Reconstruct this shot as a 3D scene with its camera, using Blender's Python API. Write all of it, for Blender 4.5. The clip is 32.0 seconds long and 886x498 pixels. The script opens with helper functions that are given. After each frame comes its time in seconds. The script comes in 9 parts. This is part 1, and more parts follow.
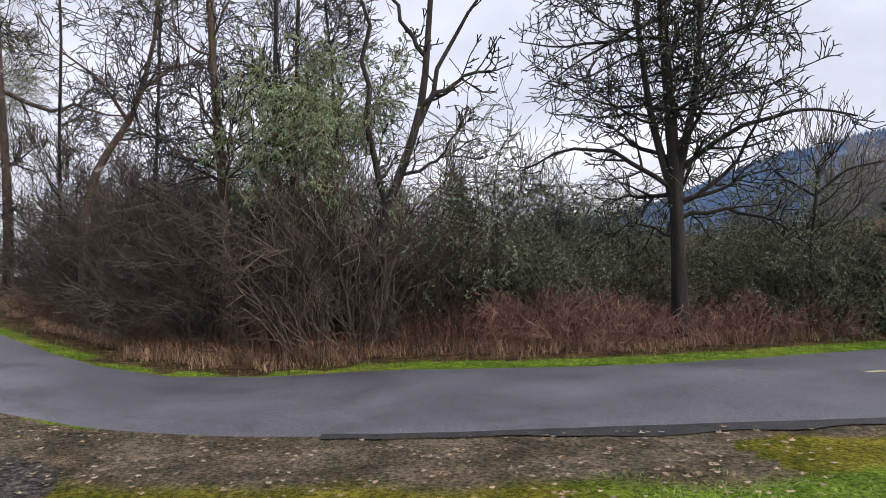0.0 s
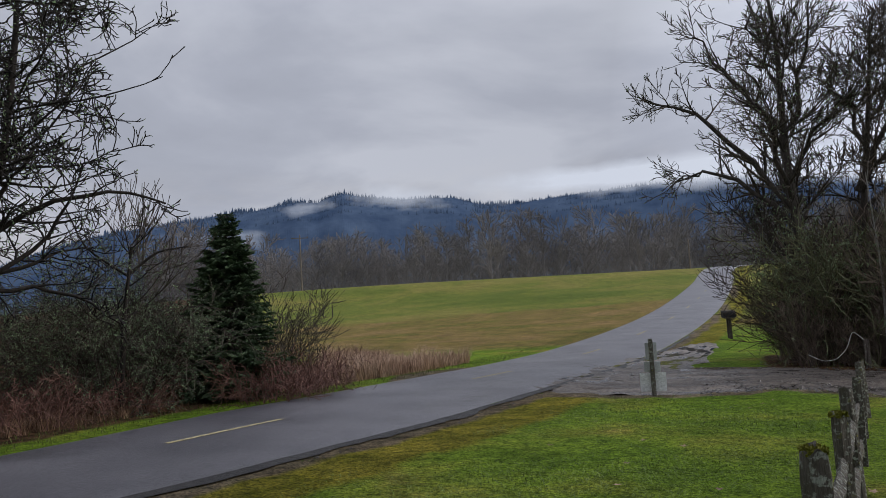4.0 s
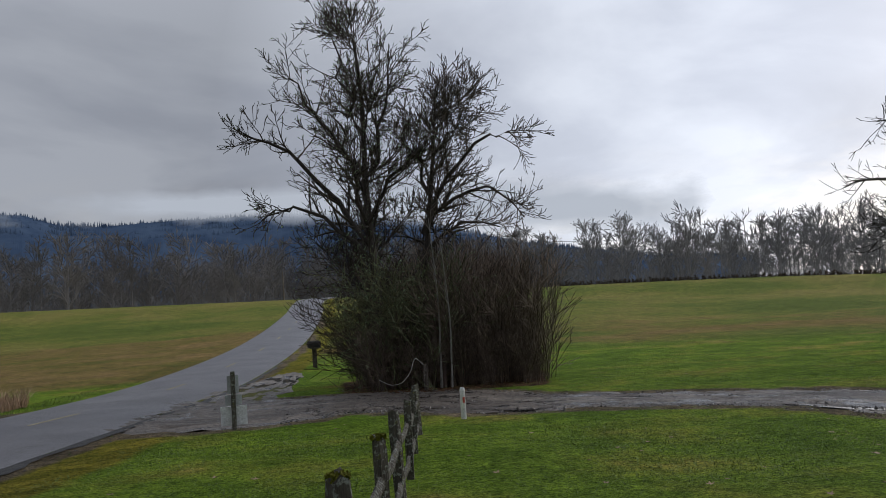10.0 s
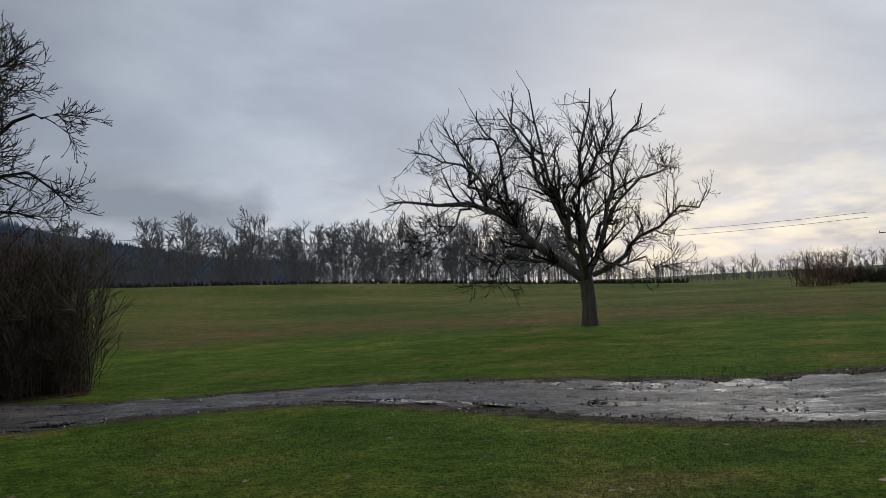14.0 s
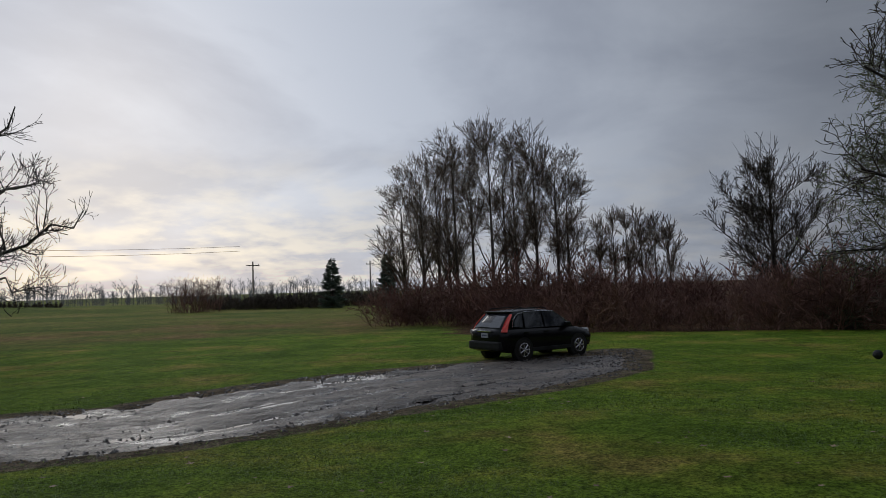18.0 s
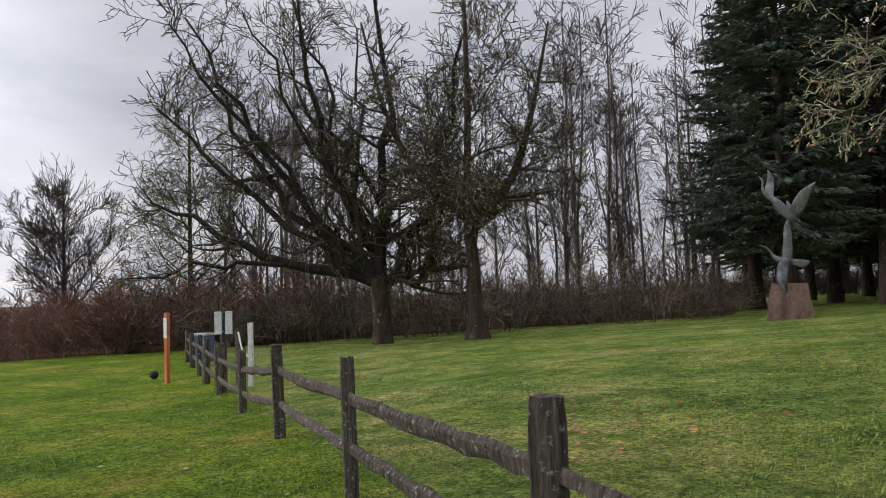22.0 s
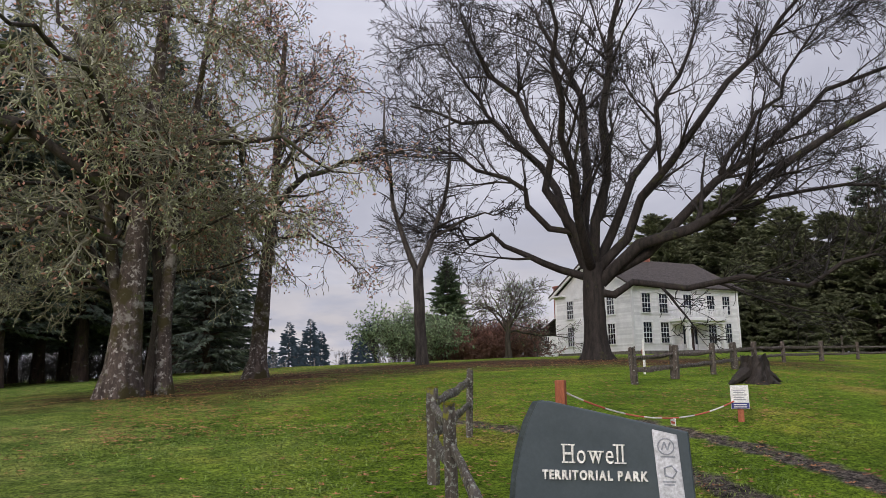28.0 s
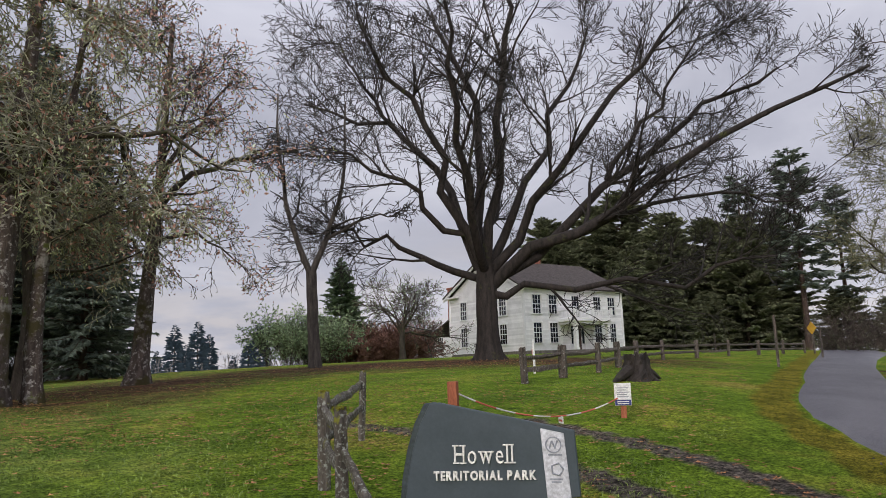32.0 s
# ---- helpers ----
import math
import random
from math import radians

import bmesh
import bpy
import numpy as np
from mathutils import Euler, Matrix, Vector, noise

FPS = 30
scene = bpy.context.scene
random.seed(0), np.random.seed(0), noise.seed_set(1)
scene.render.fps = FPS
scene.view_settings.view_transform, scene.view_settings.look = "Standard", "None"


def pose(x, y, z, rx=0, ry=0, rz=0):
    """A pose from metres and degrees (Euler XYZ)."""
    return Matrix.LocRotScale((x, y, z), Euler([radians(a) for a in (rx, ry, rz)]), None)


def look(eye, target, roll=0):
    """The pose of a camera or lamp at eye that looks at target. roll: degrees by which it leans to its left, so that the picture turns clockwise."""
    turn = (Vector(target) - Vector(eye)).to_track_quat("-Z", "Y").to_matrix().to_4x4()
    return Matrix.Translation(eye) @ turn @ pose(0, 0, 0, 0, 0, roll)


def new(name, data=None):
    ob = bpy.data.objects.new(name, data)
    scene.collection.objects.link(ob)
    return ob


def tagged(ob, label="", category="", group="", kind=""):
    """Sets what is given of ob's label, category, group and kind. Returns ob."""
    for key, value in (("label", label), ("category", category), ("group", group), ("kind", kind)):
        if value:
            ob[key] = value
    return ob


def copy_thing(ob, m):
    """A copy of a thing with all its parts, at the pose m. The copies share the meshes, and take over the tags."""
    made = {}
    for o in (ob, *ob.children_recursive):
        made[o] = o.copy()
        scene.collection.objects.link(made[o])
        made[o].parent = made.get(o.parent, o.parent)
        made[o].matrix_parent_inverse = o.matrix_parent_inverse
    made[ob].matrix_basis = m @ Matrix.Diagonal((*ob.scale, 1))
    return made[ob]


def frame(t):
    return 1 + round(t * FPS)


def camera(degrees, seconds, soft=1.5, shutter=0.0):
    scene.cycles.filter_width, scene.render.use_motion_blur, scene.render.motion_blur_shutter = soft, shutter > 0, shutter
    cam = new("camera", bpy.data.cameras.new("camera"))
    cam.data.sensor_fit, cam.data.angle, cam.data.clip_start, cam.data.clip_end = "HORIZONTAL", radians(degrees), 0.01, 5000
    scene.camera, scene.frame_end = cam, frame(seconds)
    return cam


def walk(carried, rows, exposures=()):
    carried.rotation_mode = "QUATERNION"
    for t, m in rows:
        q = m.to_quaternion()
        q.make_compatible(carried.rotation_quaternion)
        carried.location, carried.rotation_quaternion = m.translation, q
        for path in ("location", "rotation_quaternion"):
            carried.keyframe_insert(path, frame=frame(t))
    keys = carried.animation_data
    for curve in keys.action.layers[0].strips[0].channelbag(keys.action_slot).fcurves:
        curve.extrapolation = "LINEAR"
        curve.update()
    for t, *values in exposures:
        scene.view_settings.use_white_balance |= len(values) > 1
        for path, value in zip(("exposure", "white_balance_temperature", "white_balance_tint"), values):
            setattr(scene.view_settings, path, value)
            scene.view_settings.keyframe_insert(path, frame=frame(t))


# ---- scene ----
# ---------------------------------------------------------------- camera and walk
def aim(x, y, z, heading, pitch, lean):
    """Camera pose from a compass heading (clockwise from +y), a pitch and a lean, in degrees."""
    return pose(x, y, z, 90 + pitch, 0, -heading) @ pose(0, 0, 0, 0, 0, lean)


cam = camera(62.12, 32.0, soft=0.7)
EXPO = [(0, 1.55, 6650, 14), (1, 1.0, 6650, 14), (2, 0.6, 6650, 14), (4, 0.62, 6600, 12), (7, 0.46, 6600, 10), (9, 0.32, 6600, 10), (13, -0.44, 6300, 8), (16, -0.68, 6250, 8), (17, -0.66, 6250, 8), (19, -0.28, 6250, 10), (21, 0.38, 6700, 10), (22, 1.05, 6900, 12), (23, 1.7, 6400, 26), (24, 2.15, 5900, 54), (25, 1.9, 5850, 60), (26, 1.5, 6400, 30), (28.5, 1.0, 6800, 17), (30, 0.98, 6850, 17), (32, 1.02, 6800, 16)]
WAY = [
    (0, -0.350, 0.160, 1.615, -71.43, 0.99, -2.32),
    (0.5, -0.265, 0.299, 1.614, -64.65, 1.80, -2.67),
    (1, -0.187, 0.376, 1.591, -59.45, 2.31, -3.13),
    (1.5, -0.218, 0.395, 1.585, -50.45, 3.60, -3.17),
    (2, -0.195, 0.334, 1.598, -40.99, 3.95, -3.87),
    (2.5, -0.173, 0.339, 1.590, -30.23, 3.82, -4.06),
    (3, -0.173, 0.335, 1.590, -24.15, 3.91, -3.56),
    (3.5, -0.180, 0.333, 1.593, -23.12, 4.20, -3.51),
    (4, -0.183, 0.312, 1.599, -21.90, 4.47, -3.54),
    (4.5, -0.182, 0.316, 1.602, -20.52, 4.74, -3.60),
    (6.5, -0.048, 0.338, 1.604, -17.67, 5.53, -3.38),
    (7, 0.013, 0.332, 1.608, -15.92, 5.70, -3.45),
    (7.5, 0.073, 0.356, 1.605, -12.40, 5.74, -3.46),
    (8, 0.112, 0.339, 1.604, -8.81, 5.63, -3.39),
    (8.5, 0.126, 0.323, 1.605, -4.99, 5.45, -3.39),
    (9, 0.110, 0.334, 1.609, 0.06, 5.25, -3.61),
    (9.5, 0.065, 0.364, 1.606, 4.72, 5.07, -3.98),
    (10, 0.026, 0.398, 1.602, 8.90, 4.83, -3.97),
    (10.5, 0.007, 0.384, 1.601, 13.78, 4.51, -4.14),
    (11, -0.003, 0.376, 1.601, 18.77, 4.23, -4.18),
    (11.5, 0.005, 0.379, 1.602, 23.71, 4.03, -4.05),
    (12, 0.011, 0.337, 1.601, 29.16, 3.81, -4.14),
    (12.5, 0.030, 0.312, 1.606, 33.41, 3.58, -4.06),
    (13, 0.052, 0.306, 1.602, 37.22, 3.40, -3.94),
    (13.5, 0.052, 0.244, 1.602, 38.91, 3.24, -3.64),
    (15.5, 0.291, 0.078, 1.597, 58.37, 2.93, -2.04),
    (16, 0.278, 0.042, 1.590, 64.05, 3.05, -2.12),
    (16.5, 0.324, 0.012, 1.576, 69.72, 3.00, -2.04),
    (17, 0.372, -0.042, 1.563, 75.58, 2.99, -1.83),
    (17.5, 0.395, -0.076, 1.572, 81.45, 2.99, -1.63),
    (18, 0.404, -0.095, 1.616, 87.44, 3.02, -1.67),
    (18.5, 0.413, -0.061, 1.613, 93.32, 3.15, -1.02),
    (19, 0.391, -0.050, 1.629, 99.29, 3.39, -0.92),
    (19.5, 0.398, -0.086, 1.612, 105.24, 3.66, -1.03),
    (20, 0.399, -0.129, 1.606, 110.89, 3.76, -1.25),
    (20.5, 0.387, -0.145, 1.602, 116.13, 3.80, -1.35),
    (21, 0.351, -0.142, 1.597, 122.57, 3.73, -1.44),
    (21.5, 0.272, -0.108, 1.605, 130.50, 3.53, -1.69),
    (22, 0.217, -0.176, 1.606, 138.80, 3.42, -1.77),
    (22.5, 0.113, -0.219, 1.607, 146.52, 3.34, -2.00),
    (23, 0.012, -0.262, 1.608, 154.67, 3.24, -2.29),
    (23.5, -0.068, -0.303, 1.603, 164.23, 2.99, -2.54),
    (24, -0.150, -0.325, 1.587, 173.92, 2.80, -2.67),
    (24.5, -0.223, -0.341, 1.576, 184.85, 2.73, -2.94),
    (25, -0.230, -0.351, 1.575, 195.38, 3.73, -3.26),
    (25.5, -0.201, -0.337, 1.593, 204.43, 6.71, -2.94),
    (26, -0.195, -0.338, 1.600, 210.55, 8.13, -1.80),
    (26.5, -0.163, -0.309, 1.601, 214.94, 8.55, -1.58),
    (28.5, -0.116, -0.284, 1.605, 217.63, 9.53, -0.96),
    (29, -0.111, -0.287, 1.604, 218.91, 9.65, -0.93),
    (29.5, -0.102, -0.285, 1.604, 220.20, 9.73, -1.04),
    (30, -0.117, -0.277, 1.605, 220.51, 9.74, -0.99),
    (30.5, -0.152, -0.277, 1.601, 220.63, 9.64, -0.79),
    (31, -0.176, -0.288, 1.598, 220.70, 9.42, -0.83),
    (31.5, -0.183, -0.299, 1.603, 220.77, 9.36, -0.78),
    (32, -0.156, -0.304, 1.612, 225.34, 9.35, -1.93),
]
walk(cam, [(r[0], aim(*r[1:])) for r in WAY], exposures=EXPO)

# ---------------------------------------------------------------- sky and light
SUN_AZ, SUN_EL = 62.0, 16.0
world = bpy.data.worlds.new("overcast_sky")
scene.world = world
world.use_nodes = True


def nodes_of(tree):
    tree.nodes.clear()

    def add(kind, **kw):
        n = tree.nodes.new(kind)
        for key, value in kw.items():
            if key in n.inputs:
                n.inputs[key].default_value = value
            else:
                setattr(n, key, value)
        return n
    return add, tree.links.new


add, link = nodes_of(world.node_tree)
sky = add("ShaderNodeTexSky", sky_type="NISHITA", sun_disc=False)
sky.sun_elevation, sky.sun_rotation = radians(SUN_EL), radians(SUN_AZ)
sky.air_density, sky.dust_density = 1.0, 2.0
co = add("ShaderNodeTexCoord")
sep = add("ShaderNodeSeparateXYZ")
link(co.outputs["Generated"], sep.inputs[0])
# the cloud deck: the view direction is laid onto a flat layer
zc = add("ShaderNodeMath", operation="MAXIMUM")
link(sep.outputs[2], zc.inputs[0])
zc.inputs[1].default_value = 0.0
zd = add("ShaderNodeMath", operation="ADD")
link(zc.outputs[0], zd.inputs[0])
zd.inputs[1].default_value = 0.22
flat = add("ShaderNodeVectorMath", operation="DIVIDE")
comb = add("ShaderNodeCombineXYZ")
for k in (0, 1, 2):
    link(zd.outputs[0], comb.inputs[k])
link(co.outputs["Generated"], flat.inputs[0])
link(comb.outputs[0], flat.inputs[1])
n1 = add("ShaderNodeTexNoise", Scale=1.15, Detail=6.0, Roughness=0.52, Distortion=0.35)
link(flat.outputs[0], n1.inputs["Vector"])
ramp = add("ShaderNodeValToRGB")
link(n1.outputs["Fac"], ramp.inputs[0])
el = ramp.color_ramp.elements
el[0].position, el[0].color = 0.35, (0.49, 0.53, 0.63, 1)
el[1].position, el[1].color = 0.63, (0.71, 0.76, 0.87, 1)
mid = ramp.color_ramp.elements.new(0.48)
mid.color = (0.56, 0.605, 0.715, 1)
# the low sun behind the deck: clouds near the horizon towards it are brighter and warmer
sd = Vector((math.sin(radians(SUN_AZ)), math.cos(radians(SUN_AZ)), 0.06)).normalized()
dot = add("ShaderNodeVectorMath", operation="DOT_PRODUCT")
link(co.outputs["Generated"], dot.inputs[0])
dot.inputs[1].default_value = sd
near = add("ShaderNodeMapRange", clamp=True)
link(dot.outputs["Value"], near.inputs[0])
near.inputs[1].default_value, near.inputs[2].default_value = 0.80, 1.0
low = add("ShaderNodeMapRange", clamp=True)
link(sep.outputs[2], low.inputs[0])
low.inputs[1].default_value, low.inputs[2].default_value, low.inputs[3].default_value, low.inputs[4].default_value = 0.05, 0.20, 1.0, 0.0
n2 = add("ShaderNodeTexNoise", Scale=4.2, Detail=5.0, Roughness=0.55)
link(flat.outputs[0], n2.inputs["Vector"])
patch = add("ShaderNodeMapRange", clamp=True)
link(n2.outputs["Fac"], patch.inputs[0])
patch.inputs[1].default_value, patch.inputs[2].default_value = 0.42, 0.62
nearb = add("ShaderNodeMath", operation="MAXIMUM")
link(near.outputs[0], nearb.inputs[0])
nearb.inputs[1].default_value = 0.3
m1 = add("ShaderNodeMath", operation="MULTIPLY")
link(nearb.outputs[0], m1.inputs[0])
link(low.outputs[0], m1.inputs[1])
m2 = add("ShaderNodeMath", operation="MULTIPLY")
link(m1.outputs[0], m2.inputs[0])
link(patch.outputs[0], m2.inputs[1])
glow = add("ShaderNodeMixRGB")
link(m2.outputs[0], glow.inputs[0])
link(ramp.outputs[0], glow.inputs[1])
glow.inputs[2].default_value = (1.0, 0.93, 0.82, 1)
mixs = add("ShaderNodeMixRGB")
mixs.inputs[0].default_value = 0.93
skyg = add("ShaderNodeMixRGB", blend_type="MULTIPLY")
skyg.inputs[0].default_value = 1.0
link(sky.outputs[0], skyg.inputs[1])
skyg.inputs[2].default_value = (0.09, 0.09, 0.09, 1)
link(skyg.outputs[0], mixs.inputs[1])
link(glow.outputs[0], mixs.inputs[2])
# the deck is thinner and brighter on the sun's side of the sky, darker away from it
side = add("ShaderNodeVectorMath", operation="DOT_PRODUCT")
link(co.outputs["Generated"], side.inputs[0])
side.inputs[1].default_value = (math.sin(radians(SUN_AZ - 8)), math.cos(radians(SUN_AZ - 8)), 0.0)
lum = add("ShaderNodeMapRange", clamp=True)
link(side.outputs["Value"], lum.inputs[0])
lum.inputs[1].default_value, lum.inputs[2].default_value = 0.45, 0.97
lum.inputs[3].default_value, lum.inputs[4].default_value = 0.43, 1.2
# a second, weaker brightening where the deck thins over the western hills
west = add("ShaderNodeVectorMath", operation="DOT_PRODUCT")
link(co.outputs["Generated"], west.inputs[0])
west.inputs[1].default_value = (math.sin(radians(-52)), math.cos(radians(-52)), 0.0)
wl = add("ShaderNodeMapRange", clamp=True)
link(west.outputs["Value"], wl.inputs[0])
wl.inputs[1].default_value, wl.inputs[2].default_value, wl.inputs[4].default_value = 0.45, 1.0, 0.06
lums = add("ShaderNodeMath", operation="ADD")
link(lum.outputs[0], lums.inputs[0])
link(wl.outputs[0], lums.inputs[1])
deck = add("ShaderNodeVectorMath", operation="SCALE")
link(mixs.outputs[0], deck.inputs[0])
# an overcast deck grows brighter towards the zenith
zen = add("ShaderNodeMapRange", clamp=True)
link(sep.outputs[2], zen.inputs[0])
zen.inputs[1].default_value, zen.inputs[2].default_value, zen.inputs[3].default_value, zen.inputs[4].default_value = 0.36, 1.0, 1.0, 2.3
lumz = add("ShaderNodeMath", operation="MULTIPLY")
link(lums.outputs[0], lumz.inputs[0])
link(zen.outputs[0], lumz.inputs[1])
link(lumz.outputs[0], deck.inputs["Scale"])
bg = add("ShaderNodeBackground", Strength=1.0)
link(deck.outputs[0], bg.inputs[0])
out = add("ShaderNodeOutputWorld")
link(bg.outputs[0], out.inputs[0])

sun = new("sun", bpy.data.lights.new("sun", "SUN"))
sun.data.energy, sun.data.angle, sun.data.color = 0.6, radians(20), (1.0, 0.94, 0.86)
sun.matrix_world = look((0, 0, 0), (-math.sin(radians(SUN_AZ)), -math.cos(radians(SUN_AZ)), -math.tan(radians(SUN_EL + 8))))

# ---------------------------------------------------------------- materials
def material(name, colors, scale=4.0, rough=0.85, bump=0.3, bscale=None, fine=None, metal=0.0, detail=6.0, stretch=(1, 1, 1),
             spots=None, coords="Object", spread=0.12, spec=0.3, island=0.0):
    """A surface with two scales of variation. colors: dark to light; fine: (scale, amount) of a second, finer variation;
    spots: (colour, scale, threshold) of stains, moss or lichen."""
    m = bpy.data.materials.new(name)
    m.use_nodes = True
    add, link = nodes_of(m.node_tree)
    tc = add("ShaderNodeTexCoord")
    mp = add("ShaderNodeMapping")
    mp.inputs["Scale"].default_value = stretch
    link(tc.outputs[coords], mp.inputs[0])
    n = add("ShaderNodeTexNoise", Scale=scale, Detail=detail, Roughness=0.6)
    link(mp.outputs[0], n.inputs["Vector"])
    r = add("ShaderNodeValToRGB")
    link(n.outputs["Fac"], r.inputs[0])
    while len(r.color_ramp.elements) < len(colors):
        r.color_ramp.elements.new(0.5)
    for k, c in enumerate(colors):
        e = r.color_ramp.elements[k]
        e.position = 0.5 - 0.17 + 0.34 * k / max(1, len(colors) - 1)
        e.color = (*c, 1)
    col = r.outputs[0]
    fs, fa = fine or (scale * 9, 0.35)
    n2 = add("ShaderNodeTexNoise", Scale=fs, Detail=4.0, Roughness=0.7)
    link(mp.outputs[0], n2.inputs["Vector"])
    mr = add("ShaderNodeMapRange", clamp=True)
    link(n2.outputs["Fac"], mr.inputs[0])
    mr.inputs[1].default_value, mr.inputs[2].default_value = 0.3, 0.7
    mr.inputs[3].default_value, mr.inputs[4].default_value = 1 - fa, 1 + fa
    mul = add("ShaderNodeVectorMath", operation="SCALE")
    link(col, mul.inputs[0])
    link(mr.outputs[0], mul.inputs["Scale"])
    col = mul.outputs[0]
    info = add("ShaderNodeObjectInfo")
    pick = info.outputs["Random"]
    if island:
        geo = add("ShaderNodeNewGeometry")
        pick, spread = geo.outputs["Random Per Island"], island
    mr2 = add("ShaderNodeMapRange", clamp=True)
    link(pick, mr2.inputs[0])
    mr2.inputs[3].default_value, mr2.inputs[4].default_value = 1 - spread, 1 + spread
    mul2 = add("ShaderNodeVectorMath", operation="SCALE")
    link(col, mul2.inputs[0])
    link(mr2.outputs[0], mul2.inputs["Scale"])
    col = mul2.outputs[0]
    for sc, ss, th in (spots or ()):
        n3 = add("ShaderNodeTexNoise", Scale=ss, Detail=5.0, Roughness=0.65)
        link(tc.outputs[coords], n3.inputs["Vector"])
        m3 = add("ShaderNodeMapRange", clamp=True)
        link(n3.outputs["Fac"], m3.inputs[0])
        m3.inputs[1].default_value, m3.inputs[2].default_value = th, th + 0.08
        mx = add("ShaderNodeMixRGB")
        link(m3.outputs[0], mx.inputs[0])
        link(col, mx.inputs[1])
        mx.inputs[2].default_value = (*sc, 1)
        col = mx.outputs[0]
    b = add("ShaderNodeBsdfPrincipled", Roughness=rough, Metallic=metal)
    b.inputs["Specular IOR Level"].default_value = spec
    link(col, b.inputs["Base Color"])
    if bump:
        bn = add("ShaderNodeTexNoise", Scale=bscale or scale * 6, Detail=6.0, Roughness=0.7)
        link(mp.outputs[0], bn.inputs["Vector"])
        bp = add("ShaderNodeBump", Strength=bump, Distance=0.03)
        link(bn.outputs["Fac"], bp.inputs["Height"])
        link(bp.outputs[0], b.inputs["Normal"])
    o = add("ShaderNodeOutputMaterial")
    link(b.outputs[0], o.inputs[0])
    return m


BARK = material("bark_dark", [(0.035, 0.03, 0.026), (0.10, 0.085, 0.072)], 3, bump=0.8, bscale=9, stretch=(2, 2, 0.4))
BARK_RED = material("bark_reddish", [(0.034, 0.024, 0.020), (0.10, 0.066, 0.052)], 3, bump=0.8, bscale=8, stretch=(2, 2, 0.4),
                    spots=[((0.24, 0.23, 0.19), 3.2, 0.60), ((0.07, 0.08, 0.022), 1.3, 0.56)])
BARK_MAPLE = material("bark_maple", [(0.036, 0.027, 0.022), (0.12, 0.092, 0.078)], 4, bump=1.0, bscale=12, stretch=(2, 2, 0.4),
                      spots=[((0.34, 0.32, 0.29), 9.0, 0.55), ((0.24, 0.225, 0.20), 2.4, 0.57), ((0.050, 0.042, 0.014), 1.3, 0.50), ((0.10, 0.12, 0.03), 2.2, 0.63)])
BARK_MOSS = material("bark_mossy", [(0.028, 0.023, 0.019), (0.085, 0.07, 0.056)], 3, bump=0.8, bscale=8, stretch=(2, 2, 0.5),
                     spots=[((0.06, 0.075, 0.022), 1.4, 0.55), ((0.20, 0.21, 0.17), 4.0, 0.62)])
BARK_OAK = material("bark_oak", [(0.013, 0.011, 0.0095), (0.042, 0.034, 0.029)], 3, bump=0.9, bscale=8, stretch=(2, 2, 0.4), spots=[((0.055, 0.06, 0.02), 0.9, 0.60)])
BARK_ALDER = material("bark_alder", [(0.06, 0.05, 0.043), (0.165, 0.14, 0.12)], 3, bump=0.6, bscale=9, stretch=(2, 2, 0.4), spots=[((0.10, 0.11, 0.05), 1.2, 0.6)])
BARK_PALE = material("bark_pale", [(0.20, 0.185, 0.165), (0.36, 0.34, 0.31)], 6, bump=0.3, stretch=(2, 2, 0.6))
BARK_GREY = material("bark_grey", [(0.09, 0.08, 0.07), (0.19, 0.17, 0.15)], 3, bump=0.5, stretch=(2, 2, 0.4))
TWIG = material("twigs_brown", [(0.040, 0.033, 0.027), (0.095, 0.077, 0.06)], 2, bump=0, island=0.3)
TWIG_BRUSH = material("twigs_brushwood", [(0.085, 0.064, 0.050), (0.235, 0.18, 0.14)], 0.7, bump=0, island=0.6)
TWIG_MOSS = material("twigs_mossy", [(0.072, 0.075, 0.040), (0.19, 0.188, 0.10)], 1.0, bump=0, island=0.35)
TWIG_MID = material("twigs_thicket", [(0.034, 0.027, 0.022), (0.105, 0.080, 0.062)], 0.8, bump=0, island=0.5)
TWIG_LICHEN = material("twigs_lichened", [(0.13, 0.125, 0.085), (0.33, 0.32, 0.225)], 1.2, bump=0, island=0.35)
TWIG_DARK = material("twigs_dark", [(0.015, 0.0135, 0.012), (0.038, 0.033, 0.029)], 2, bump=0, island=0.3)
TWIG_RED = material("twigs_reddish", [(0.10, 0.050, 0.040), (0.25, 0.135, 0.105)], 0.4, bump=0, island=0.35)
TWIG_PALE = material("twigs_pale", [(0.13, 0.106, 0.085), (0.26, 0.212, 0.175)], 0.6, bump=0, island=0.3)
LICHEN = material("lichen", [(0.20, 0.235, 0.105), (0.50, 0.53, 0.32)], 2, bump=0, island=0.3)
LICHEN_DARK = material("lichen_green", [(0.055, 0.100, 0.048), (0.28, 0.37, 0.20)], 1.2, bump=0, island=0.35)
LICHEN_MOSS = material("lichen_yellow_green", [(0.10, 0.125, 0.035), (0.34, 0.37, 0.15)], 0.6, bump=0, island=0.4)
DEAD_LEAF = material("dead_leaves", [(0.24, 0.115, 0.08), (0.46, 0.26, 0.19)], 3, bump=0, island=0.35)
NEEDLE = material("fir_needles", [(0.066, 0.094, 0.076), (0.21, 0.255, 0.205)], 0.8, bump=0, island=0.4, rough=0.75)
NEEDLE_PINE = material("pine_needles", [(0.085, 0.100, 0.055), (0.185, 0.205, 0.115)], 0.5, bump=0, island=0.5, rough=0.75)
